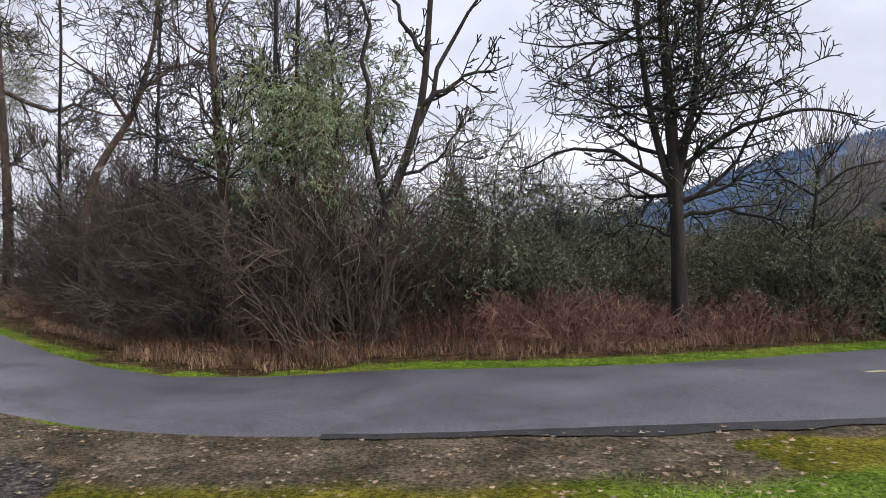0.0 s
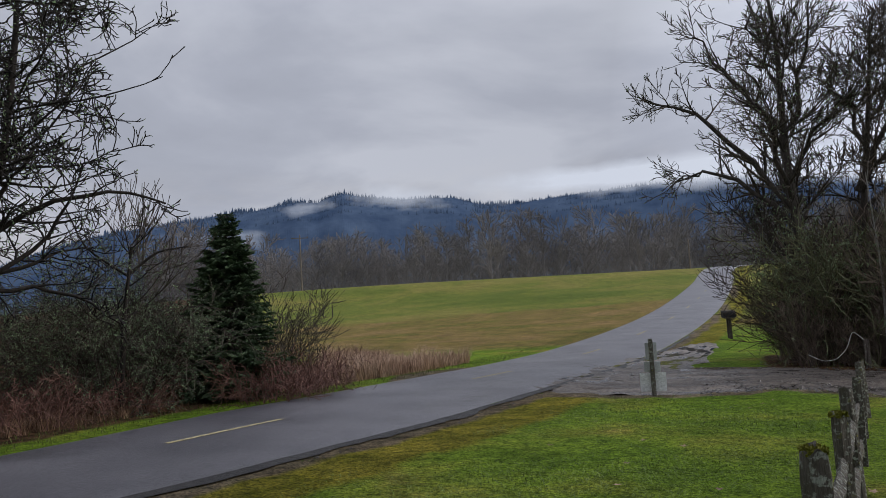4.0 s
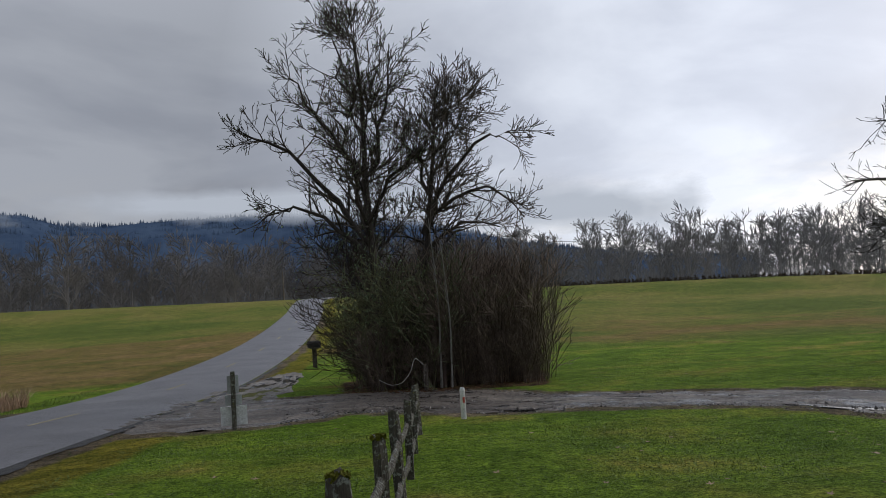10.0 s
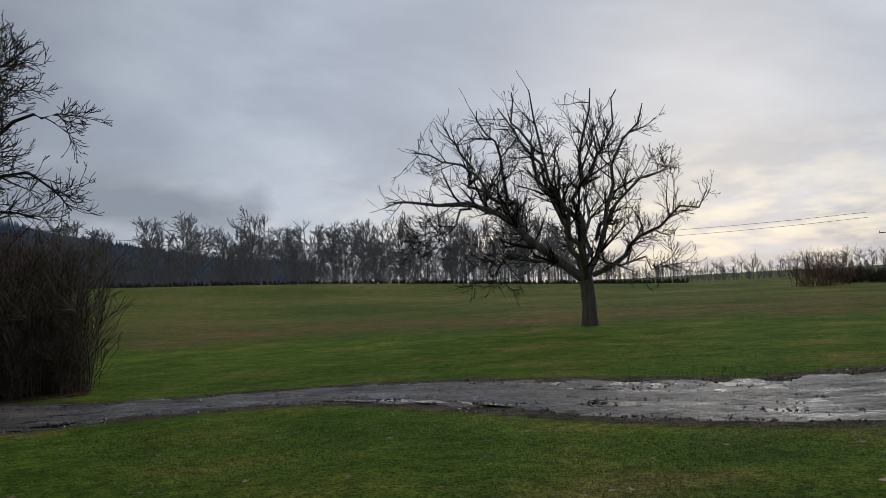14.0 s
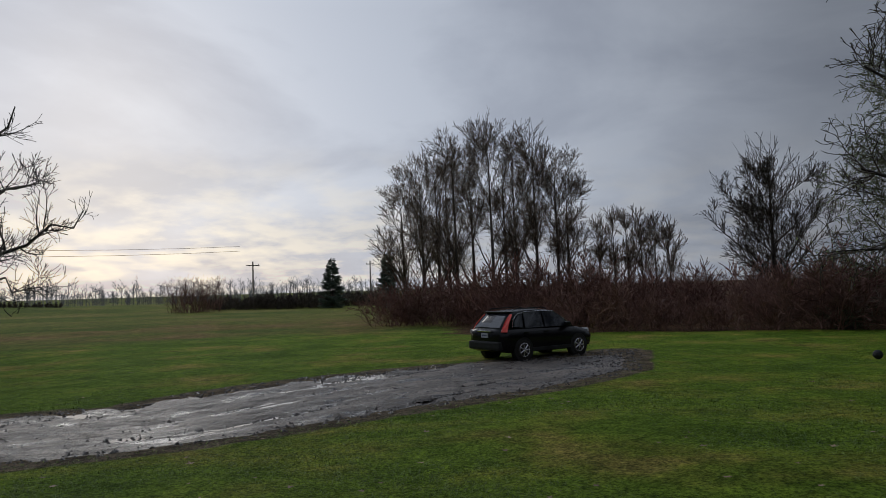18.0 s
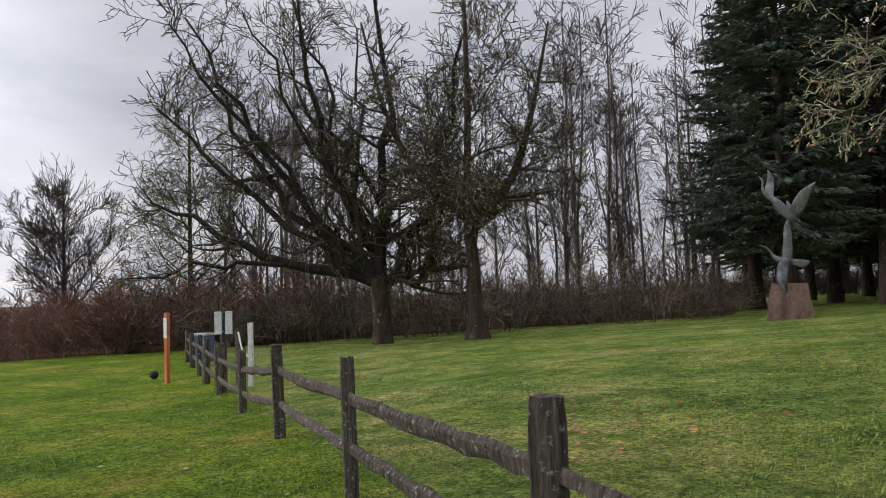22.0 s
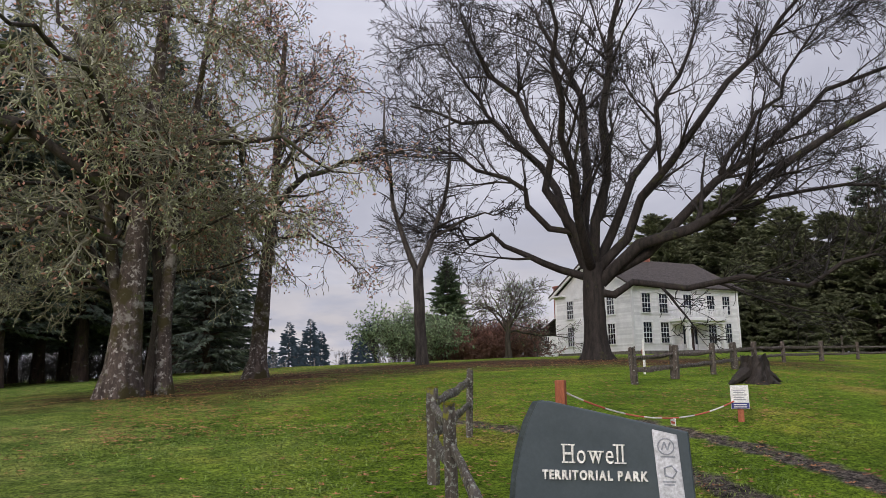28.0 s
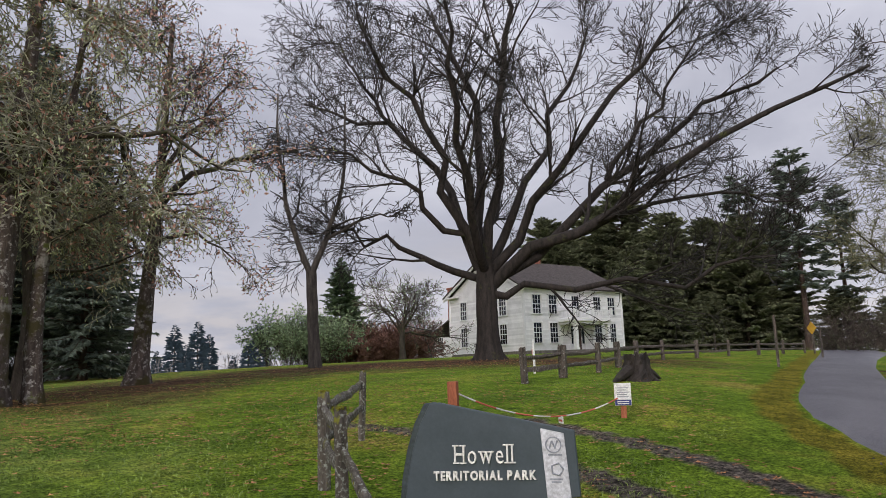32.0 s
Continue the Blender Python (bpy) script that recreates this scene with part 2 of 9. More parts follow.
NEEDLE_CEDAR = material("cedar_sprays", [(0.034, 0.066, 0.032), (0.13, 0.19, 0.10)], 1.5, bump=0, island=0.4, rough=0.75)
DRY_GRASS = material("dry_grass", [(0.11, 0.068, 0.042), (0.33, 0.205, 0.125)], 0.5, bump=0, island=0.5)
STRAW = material("straw_reeds", [(0.30, 0.19, 0.125), (0.58, 0.41, 0.29)], 0.7, bump=0, island=0.4)
DRY_RED = material("dry_stalks_russet", [(0.085, 0.040, 0.026), (0.20, 0.10, 0.065)], 0.5, bump=0, island=0.4)
GRASS_BLADE = material("grass_blades", [(0.095, 0.165, 0.026), (0.21, 0.27, 0.055)], 0.35, bump=0, island=0.5, rough=0.6,
                       spots=[((0.30, 0.28, 0.09), 0.45, 0.63)])
VERGE_BLADE = material("verge_grass_blades", [(0.045, 0.075, 0.012), (0.13, 0.15, 0.03)], 0.8, bump=0, island=0.5, rough=0.6)
WOOD_OLD = material("weathered_wood", [(0.030, 0.024, 0.020), (0.185, 0.152, 0.128)], 9, bump=1.0, bscale=34, stretch=(3, 3, 0.22), fine=(60, 0.5),
                    spots=[((0.36, 0.37, 0.33), 22, 0.58), ((0.10, 0.115, 0.04), 3.0, 0.62)])
WOOD_LICHEN = material("lichened_wood", [(0.06, 0.052, 0.042), (0.16, 0.14, 0.115)], 5, bump=1.0, bscale=30, stretch=(3, 3, 0.4),
                       spots=[((0.34, 0.36, 0.31), 28, 0.53), ((0.22, 0.22, 0.03), 9, 0.60)])

# ---------------------------------------------------------------- mesh helpers
def fast_mesh(name, verts, faces, mats, smooth=False, index=None):
    """verts (n,3); faces: list of integer arrays (m,3) or (m,4)."""
    me = bpy.data.meshes.new(name)
    v = np.asarray(verts, dtype=np.float32).reshape(-1, 3)
    me.vertices.add(len(v))
    me.vertices.foreach_set("co", v.ravel())
    sizes = np.concatenate([np.full(len(f), f.shape[1], np.int32) for f in faces])
    loops = np.concatenate([np.asarray(f, np.int32).ravel() for f in faces])
    me.loops.add(len(loops))
    me.loops.foreach_set("vertex_index", loops)
    me.polygons.add(len(sizes))
    starts = np.concatenate(([0], np.cumsum(sizes)[:-1])).astype(np.int32)
    me.polygons.foreach_set("loop_start", starts)
    me.polygons.foreach_set("use_smooth", np.full(len(sizes), bool(smooth)))
    if index is not None:
        me.polygons.foreach_set("material_index", np.asarray(index, np.int32))
    for m in (mats if isinstance(mats, (list, tuple)) else [mats]):
        me.materials.append(m)
    me.update(calc_edges=True)
    me.validate()
    return me


def hang(ob, parent):
    if parent is not None:
        ob.parent = parent
    return ob


def part(name, bm, mat, parent, label="", smooth=False):
    """Link a bmesh as one mesh object under a thing or a part."""
    me = bpy.data.meshes.new(name)
    if smooth:
        for f in bm.faces:
            f.smooth = True
    bm.to_mesh(me)
    bm.free()
    me.materials.append(mat)
    return tagged(hang(new(name, me), parent), label)


def thing(name, at=(0, 0, 0), turn=0.0, **tags):
    ob = new(name)
    ob.matrix_basis = pose(*at, 0, 0, turn)
    return tagged(ob, **tags)


def box(bm, x0, y0, z0, x1, y1, z1, bevel=0.0, m=None):
    made = bmesh.ops.create_cube(bm, size=1.0)["verts"]
    bmesh.ops.scale(bm, vec=(x1 - x0, y1 - y0, z1 - z0), verts=made)
    bmesh.ops.translate(bm, vec=((x0 + x1) / 2, (y0 + y1) / 2, (z0 + z1) / 2), verts=made)
    if m is not None:
        bmesh.ops.transform(bm, matrix=m, verts=made)
    if bevel:
        edges = list({e for v in made for e in v.link_edges})
        bmesh.ops.bevel(bm, geom=edges, offset=bevel, segments=2, affect="EDGES", profile=0.6)
    return bm


def cyl(bm, p, q, r0, r1, n=12):
    p, q = Vector(p), Vector(q)
    d = q - p
    rot = Vector((0, 0, 1)).rotation_difference(d).to_matrix().to_4x4()
    bmesh.ops.create_cone(bm, cap_ends=True, segments=n, radius1=r0, radius2=r1, depth=d.length,
                          matrix=Matrix.Translation((p + q) / 2) @ rot)
    return bm


# ---------------------------------------------------------------- the lie of the land
RINGS = [0.0, 6.0, 15.0, 35.0, 70.0, 115.0, 145.0, 400.0]
# height on each ring for every 30 degrees of the compass, from +y clockwise
LAND = [[0.0] * 12,
        [-0.22, -0.26, -0.27, -0.22, 0.0, 0.22, 0.42, 0.28, 0.02, -0.03, -0.06, -0.12],
        [-0.50, -0.60, -0.60, -0.50, -0.28, 0.28, 0.78, 1.02, 0.95, 0.03, -0.08, -0.30],
        [-0.75, -0.85, -0.75, -0.70, -0.60, -0.05, 0.92, 1.80, 1.80, 0.45, 0.0, -0.45],
        [0.7, -0.60, -0.75, -0.95, -1.0, 0.0, 0.9, 2.3, 2.75, 1.0, 0.4, 0.2],
        [3.6, 1.2, -0.6, -1.2, -1.2, 0.0, 0.3, 1.4, 3.0, 1.2, 1.4, 2.6],
        [5.6, 4.0, 0.2, -1.4, -1.2, 0.0, 0.0, 0.8, 3.1, 1.2, 4.0, 6.4],
        [-2.0, -2.0, -2.0, -2.0, -2.0, -2.0, -3.0, -3.0, 2.0, 0.0, -2.0, -2.0]]
LAND = np.array(LAND)


def land(x, y):
    """Height of the ground at x, y (arrays or numbers)."""
    x, y = np.asarray(x, float), np.asarray(y, float)
    d, a = np.hypot(x, y), (np.degrees(np.arctan2(x, y)) % 360) / 30
    i = np.floor(a).astype(int)
    u = a - i
    c = [LAND[:, (i + k - 1) % 12] for k in range(4)]
    prof = c[1] + 0.5 * u * (c[2] - c[0] + u * (2 * c[0] - 5 * c[1] + 4 * c[2] - c[3] + u * (3 * (c[1] - c[2]) + c[3] - c[0])))
    r = np.array(RINGS)
    k = np.clip(np.searchsorted(r, d, side="right") - 1, 0, len(r) - 2)
    s = np.clip((d - r[k]) / (r[k + 1] - r[k]), 0, 1)
    take = lambda kk: np.take_along_axis(prof, np.clip(kk, 0, len(r) - 1)[None], 0)[0] if prof.ndim > 1 else prof[np.clip(kk, 0, len(r) - 1)]
    p1, p2 = take(k), take(k + 1)
    g1 = np.where(k > 0, (p2 - take(k - 1)) / (r[k + 1] - r[np.maximum(k - 1, 0)]), 0) * (r[k + 1] - r[k])
    k3 = np.minimum(k + 2, len(r) - 1)
    g2 = np.where(k < len(r) - 2, (take(k3) - p1) / (r[k3] - r[k]), 0) * (r[k + 1] - r[k])
    h = p1 * (2 * s**3 - 3 * s**2 + 1) + g1 * (s**3 - 2 * s**2 + s) + p2 * (3 * s**2 - 2 * s**3) + g2 * (s**3 - s**2)
    return h


def gz(x, y):
    return float(land(np.array([x]), np.array([y]))[0])


def polar(az, d):
    a = radians(az)
    return d * math.sin(a), d * math.cos(a)


def spline(pts, step=1.0):
    """Catmull-Rom line through 2D points."""
    p = np.array(pts, float)
    p = np.vstack([2 * p[0] - p[1], p, 2 * p[-1] - p[-2]])
    out = []
    for i in range(1, len(p) - 2):
        n = max(2, int(np.linalg.norm(p[i + 1] - p[i]) / step))
        u = np.linspace(0, 1, n, endpoint=False)[:, None]
        out.append(p[i] + 0.5 * u * (p[i + 1] - p[i - 1] + u * (2 * p[i - 1] - 5 * p[i] + 4 * p[i + 1] - p[i + 2]
                   + u * (3 * (p[i] - p[i + 1]) + p[i + 2] - p[i - 1]))))
    return np.vstack(out + [p[-2][None]])


ROAD = spline([(-150, -46), (-60, -17.5), (-31, -8.6), (-21.5, -5.5), (-14.6, -2.4), (-10.7, 0.0), (-8.8, 3.1), (-8.05, 6.6), (-7.85, 10), (-7.2, 17.5), (-6.3, 28),
               (-4.4, 59), (-3.6, 100), (-3.7, 124), (-1.0, 140), (14, 160), (60, 190)], 1.2)
TRACK = spline([(-6.4, 21.5)] + [polar(a, d) for a, d in ((-8, 19.6), (-2, 20.3), (5, 19.9), (13, 17.9), (20, 17.6), (30, 17.3), (38, 16.8), (48, 15.4), (58, 14.3), (67, 14), (75, 15.4), (83, 17), (89, 18.3), (95, 20.4), (100.5, 24.8))], 0.5)
TRACK_W = [(0, 3.6), (0.103, 3.6), (0.154, 3.2), (0.205, 2.9), (0.282, 2.2), (0.333, 1.65), (0.41, 1.5), (0.462, 1.95), (0.538, 2.4), (0.603, 2.9), (0.654, 2.8), (0.705, 3.3), (0.769, 3.5), (0.821, 3.4), (0.885, 2.8), (1, 0.8)]


def ribbon(line, half, lift, across=8, crown=0.0):
    t = np.gradient(line, axis=0)
    t /= np.linalg.norm(t, axis=1)[:, None]
    nrm = np.stack([t[:, 1], -t[:, 0]], 1)
    half = np.broadcast_to(half, (len(line),))
    s = np.linspace(-1, 1, across + 1)
    xy = line[:, None] + nrm[:, None] * (s[None, :, None] * half[:, None, None])
    z = land(xy[..., 0].ravel(), xy[..., 1].ravel()).reshape(xy.shape[:2]) + lift + crown * (1 - s[None] ** 2)
    v = np.concatenate([xy, z[..., None]], 2)
    n, m = v.shape[:2]
    i = np.arange(n * m).reshape(n, m)
    q = np.stack([i[:-1, :-1], i[:-1, 1:], i[1:, 1:], i[1:, :-1]], -1).reshape(-1, 4)
    return v.reshape(-1, 3), q


# ground material: lawn, field bands, worn soil along the road, leaf litter under the woods
def ground_material():
    m = bpy.data.materials.new("lawn_and_fields")
    m.use_nodes = True
    add, link = nodes_of(m.node_tree)
    tc = add("ShaderNodeTexCoord")

    def noise_of(scale, detail=5.0, rough=0.6):
        n = add("ShaderNodeTexNoise", Scale=scale, Detail=detail, Roughness=rough)
        link(tc.outputs["Object"], n.inputs["Vector"])
        return n.outputs["Fac"]

    def ramp_of(fac, stops):
        r = add("ShaderNodeValToRGB")
        link(fac, r.inputs[0])
        while len(r.color_ramp.elements) < len(stops):
            r.color_ramp.elements.new(0.5)
        for e, (p, c) in zip(r.color_ramp.elements, stops):
            e.position, e.color = p, (*c, 1)
        return r.outputs[0]

    def mix(fac, a, b):
        x = add("ShaderNodeMixRGB")
        link(fac, x.inputs[0])
        link(a, x.inputs[1])
        link(b, x.inputs[2])
        return x.outputs[0]

    def mask(name, wob=0.35, scale=0.8):
        at = add("ShaderNodeAttribute", attribute_name=name)
        s = add("ShaderNodeMath", operation="MULTIPLY_ADD")
        link(noise_of(scale), s.inputs[0])
        s.inputs[1].default_value = wob * 2
        link(at.outputs["Fac"], s.inputs[2])
        r = add("ShaderNodeMapRange", clamp=True)
        link(s.outputs[0], r.inputs[0])
        r.inputs[1].default_value, r.inputs[2].default_value = 0.5 + wob - 0.15, 0.5 + wob + 0.15
        return r.outputs[0]

    lawn = ramp_of(noise_of(0.35), [(0.34, (0.105, 0.185, 0.018)), (0.50, (0.155, 0.245, 0.026)), (0.59, (0.21, 0.255, 0.036)), (0.67, (0.31, 0.27, 0.07))])
    tuft = ramp_of(noise_of(22, 6, 0.85), [(0.42, (0.20, 0.22, 0.18)), (0.50, (0.88, 0.88, 0.84)), (0.58, (1.7, 1.65, 1.4))])
    clump = ramp_of(noise_of(4.5, 4, 0.7), [(0.34, (0.55, 0.60, 0.55)), (0.5, (1.0, 1.0, 1.0)), (0.66, (1.35, 1.3, 1.25))])
    field = ramp_of(noise_of(0.05), [(0.38, (0.115, 0.155, 0.032)), (0.5, (0.165, 0.19, 0.042)), (0.62, (0.235, 0.215, 0.065))])
    straw = ramp_of(noise_of(0.16, 7, 0.7), [(0.36, (0.155, 0.150, 0.040)), (0.48, (0.205, 0.160, 0.055)), (0.62, (0.265, 0.180, 0.082))])
    soil = ramp_of(noise_of(1.5), [(0.35, (0.10, 0.078, 0.055)), (0.65, (0.21, 0.17, 0.125))])
    moss = ramp_of(noise_of(1.2), [(0.35, (0.13, 0.13, 0.015)), (0.65, (0.24, 0.21, 0.03))])
    litter = ramp_of(noise_of(3.0), [(0.35, (0.05, 0.030, 0.02)), (0.65, (0.15, 0.085, 0.05))])
    dry = ramp_of(noise_of(0.45, 7, 0.7), [(0.34, (0.12, 0.205, 0.045)), (0.47, (0.19, 0.27, 0.068)), (0.57, (0.265, 0.295, 0.095)), (0.68, (0.38, 0.33, 0.15))])
    col = mix(mask("dry_lawn", 0.3, 0.3), lawn, dry)
    col = mix(mask("far_field", 0.2, 0.03), col, field)
    col = mix(mask("straw", 0.75, 0.10), col, straw)
    col = mix(mask("moss", 0.4, 0.7), col, moss)
    col = mix(mask("soil", 0.4, 0.9), col, soil)
    col = mix(mask("litter", 0.4, 0.5), col, litter)
    gravel = ramp_of(noise_of(12, 6, 0.75), [(0.38, (0.045, 0.038, 0.036)), (0.52, (0.12, 0.105, 0.098)), (0.64, (0.22, 0.195, 0.18))])
    col = mix(mask("rut", 0.4, 2.2), col, gravel)
    mul = add("ShaderNodeMixRGB", blend_type="MULTIPLY")
    mul.inputs[0].default_value = 0.8
    link(col, mul.inputs[1])
    link(tuft, mul.inputs[2])
    mul3 = add("ShaderNodeMixRGB", blend_type="MULTIPLY")
    mul3.inputs[0].default_value = 0.9
    link(mul.outputs[0], mul3.inputs[1])
    link(clump, mul3.inputs[2])
    tussock = ramp_of(noise_of(0.9, 7, 0.78), [(0.36, (0.68, 0.70, 0.66)), (0.5, (1.0, 1.0, 1.0)), (0.62, (1.25, 1.2, 1.15))])
    mul4 = add("ShaderNodeMixRGB", blend_type="MULTIPLY")
    mul4.inputs[0].default_value = 1.0
    link(mul3.outputs[0], mul4.inputs[1])
    link(tussock, mul4.inputs[2])
    b = add("ShaderNodeBsdfPrincipled", Roughness=0.95)
    b.inputs["Specular IOR Level"].default_value = 0.06
    link(mul4.outputs[0], b.inputs["Base Color"])
    bp = add("ShaderNodeBump", Strength=1.0, Distance=0.08)
    link(noise_of(16, 8, 0.8), bp.inputs["Height"])
    link(bp.outputs[0], b.inputs["Normal"])
    o = add("ShaderNodeOutputMaterial")
    link(b.outputs[0], o.inputs[0])
    return m


def dist_to(line, x, y, step=1):
    """Distance of points to a line of points, and the index of the nearest one."""
    l = line[::step]
    best, idx = np.full(len(x), 1e9), np.zeros(len(x), int)
    for c in range(0, len(x), 4000):
        d = np.hypot(x[c:c + 4000, None] - l[None, :, 0], y[c:c + 4000, None] - l[None, :, 1])
        idx[c:c + 4000] = d.argmin(1) * step
        best[c:c + 4000] = d.min(1)
    return best, idx


# the asphalt's half widths along the road, by its y: the park's side and the wood's side
NEAR_W = [(-9, 2.3), (-5.5, 2.3), (-3.5, 2.9), (-2.4, 3.0), (-1, 2.6), (0, 2.2), (1.5, 2.0), (3.1, 2.0), (5, 2.1), (7, 2.3), (10, 2.6), (12, 2.72)]
FAR_W = [(-17, 2.4), (-12, 0.7), (-9, 0.2), (-6.5, 0.06), (-4.5, 0.06), (-3.4, 0.08), (-2.4, 0.15), (-1.4, 0.4), (-0.5, 1.2), (0, 1.95), (0.8, 2.75), (1.5, 3.05), (3, 2.9), (5, 2.5), (7, 2.3), (10, 2.5), (12, 2.72)]


def road_half(y, table):
    return np.interp(y, [p for p, _ in table], [q for _, q in table])


def road_side(x, y):
    """Signed distance to the road's middle: positive on the park's side."""
    d, i = dist_to(ROAD, x, y)
    t = np.gradient(ROAD, axis=0)[i]
    s = (x - ROAD[i, 0]) * t[:, 1] - (y - ROAD[i, 1]) * t[:, 0]
    w = np.where(s > 0, road_half(ROAD[i, 1], NEAR_W), road_half(ROAD[i, 1], FAR_W))
    return np.where(d < w, d * 2.72 / w, d - w + 2.72) * np.sign(s)


# the two wheel ruts of the grassy drive behind the sign
DRIVE = spline([(polar(a, d)[0] - 0.15, polar(a, d)[1] - 0.29) for a, d in ((256, 7.0), (249, 7.9), (242, 9.0), (234, 10.3), (227, 11.4), (220, 12.6), (213, 14.5), (208, 17))], 0.4)


def build_ground():
    az = np.radians(np.arange(0, 360, 0.75))
    r = np.concatenate([[0.4], np.geomspace(0.9, 420, 190), np.geomspace(460, 4200, 14)])
    R, A = np.meshgrid(r, az, indexing="ij")
    x, y = (R * np.sin(A)).ravel(), (R * np.cos(A)).ravel()
    z = land(x, y)
    rs = road_side(x, y)
    bump = np.array([noise.noise((px * 0.35, py * 0.35, 0)) for px, py in zip(x, y)]) * np.clip(np.abs(rs) - 3.2, 0, 1) * 0.05
    td, ti = dist_to(TRACK, x, y)
    z = z + bump * np.clip((td - 2.5) / 2, 0, 1)
    tw_ = np.interp(ti / (len(TRACK) - 1), [p for p, _ in TRACK_W], [q_ for _, q_ in TRACK_W])
    z = z - 0.14 * np.clip((tw_ * 0.92 - 0.25 - td) / 0.4, 0, 1)
    n, m = R.shape
    i = np.arange(n * m).reshape(n, m)
    j = np.roll(i, -1, axis=1)
    q = np.stack([i[:-1], i[1:], j[1:], j[:-1]], -1).reshape(-1, 4)
    v = np.stack([x, y, z], 1)
    v = np.vstack([v, [[0, 0, gz(0, 0)]]])
    tri = np.stack([np.full(m, n * m), i[0], j[0]], -1)
    me = fast_mesh("ground", v, [q, tri], ground_material(), smooth=True)
    pad = lambda a: np.append(a, 0).astype(np.float32)
    d = np.hypot(x, y)
    a = np.degrees(np.arctan2(x, y))
    ss = lambda e0, e1, t: (lambda u: u * u * (3 - 2 * u))(np.clip((t - e0) / (e1 - e0), 0, 1))
    w = np.interp(ti / (len(TRACK) - 1), [p for p, _ in TRACK_W], [q_ for _, q_ in TRACK_W])
    north = (a > -60) & (a < 90)
    west_field = north & (rs < 0)
    dd, _ = dist_to(DRIVE, x, y)
    rut = ss(0.0, 0.3, 0.42 - np.abs(dd - 0.8)) * (1 - ss(11.5, 15, d))
    # leaves shed under the maples, the oak and along the rise
    shed = sum(k * np.exp(-((x - p * math.sin(radians(az))) ** 2 + (y - p * math.cos(radians(az))) ** 2) / r_ ** 2) for az, p, r_, k in ((194, 20, 7, 0.42), (203, 27, 8, 0.46), (215, 38, 9, 0.4), (228, 38, 11, 0.48), (240, 30, 8, 0.36)))
    masks = {
        "rut": rut * 0.85,
        "dry_lawn": ss(-0.6, 0.8, -(y + 1.72 + 0.497 * x)) * (rs > 3) * ((a > 100) | (a < -100)) * (1 - ss(178, 252, a % 360)) * 0.62,
        "far_field": ss(24, 60, d) * north + 0.0,
        "straw": np.where(west_field, ss(30, 42, d) * (1 - ss(66, 84, d)), north * ss(34, 48, d) * (1 - ss(60, 85, d)) * 0.5),
        "moss": np.maximum(ss(2.3, 2.8, rs) * np.where(y < -2, 1 - ss(3.0, 3.7, rs), 1 - ss(3.8, 4.8, rs)) * 0.95,
                           ss(3.6, 4.2, rs) * (1 - ss(5.2, 7.0, rs)) * ss(-0.8, -2.6, x) * ss(4.2, 2.0, y) * ss(-2.6, -0.6, y) * 0.8),
        "soil": np.maximum(ss(-0.1, 0.4, w + 0.5 - td) * 0.9, ss(2.4, 2.7, rs) * (1 - ss(2.9, 3.5, rs)) * np.where(y < -2.6, 0.0, 0.85)
                           + (ss(2.4, 2.7, rs) * (1 - ss(3.6, 5.0, rs)) * (y < 4.5) * (x > -8.6) * 0.9)),
        "litter": np.clip(ss(2.9, 3.9, -rs) * (1 - ss(-42, -34, a)) * (a < -30) * (a > -125)
                          + ss(34, 38, d) * ss(83, 93, a) * (a < 160) + ss(21.5, 22.5, d) * (1 - ss(28, 29, d)) * ss(-0.5, 1.5, a) * (1 - ss(15, 17, a))
                          + shed, 0, 1),
    }
    for key, val in masks.items():
        at = me.attributes.new(key, "FLOAT", "POINT")
        at.data.foreach_set("value", pad(val))
    return tagged(new("ground", me), "wet green winter lawn and fields running out to the levee", "ground", kind="structure")


build_ground()

ASPHALT = material("wet_asphalt", [(0.068, 0.064, 0.074), (0.150, 0.143, 0.156)], 0.5, rough=0.36, bump=0.4, bscale=90, fine=(30, 0.7), coords="Object",
                   spots=[((0.060, 0.057, 0.062), 0.45, 0.56), ((0.046, 0.044, 0.047), 2.6, 0.62), ((0.21, 0.20, 0.205), 9.0, 0.66)], spec=0.5)
def road_ribbon(lift):
    t = unit2(np.gradient(ROAD, axis=0))
    nrm = np.stack([t[:, 1], -t[:, 0]], 1)
    s = np.linspace(-1, 1, 9)
    off = np.where(s[None] > 0, road_half(ROAD[:, 1], NEAR_W)[:, None], road_half(ROAD[:, 1], FAR_W)[:, None]) * s[None]
    xy = ROAD[:, None] + nrm[:, None] * off[..., None]
    z = land(xy[..., 0].ravel(), xy[..., 1].ravel()).reshape(off.shape) + lift + 0.05 * (1 - s[None] ** 2)
    i = np.arange(off.size).reshape(off.shape)
    q = np.stack([i[:-1, :-1], i[:-1, 1:], i[1:, 1:], i[1:, :-1]], -1).reshape(-1, 4)
    return np.concatenate([xy, z[..., None]], 2).reshape(-1, 3), q


def unit2(v):
    return v / np.linalg.norm(v, axis=1)[:, None]


rv, rq = road_ribbon(0.03)
rv3 = rv.reshape(len(ROAD), 9, 3)
rv3[:, 0, 2] -= 0.06
rv3[:, -1, 2] -= 0.06
tagged(new("road", fast_mesh("road", rv, [rq], ASPHALT, True)), "worn grey country road with damp asphalt", "road", kind="structure")

# ---------------------------------------------------------------- trees
def unit(v):
    return v / np.maximum(np.linalg.norm(v, axis=-1, keepdims=True), 1e-9)


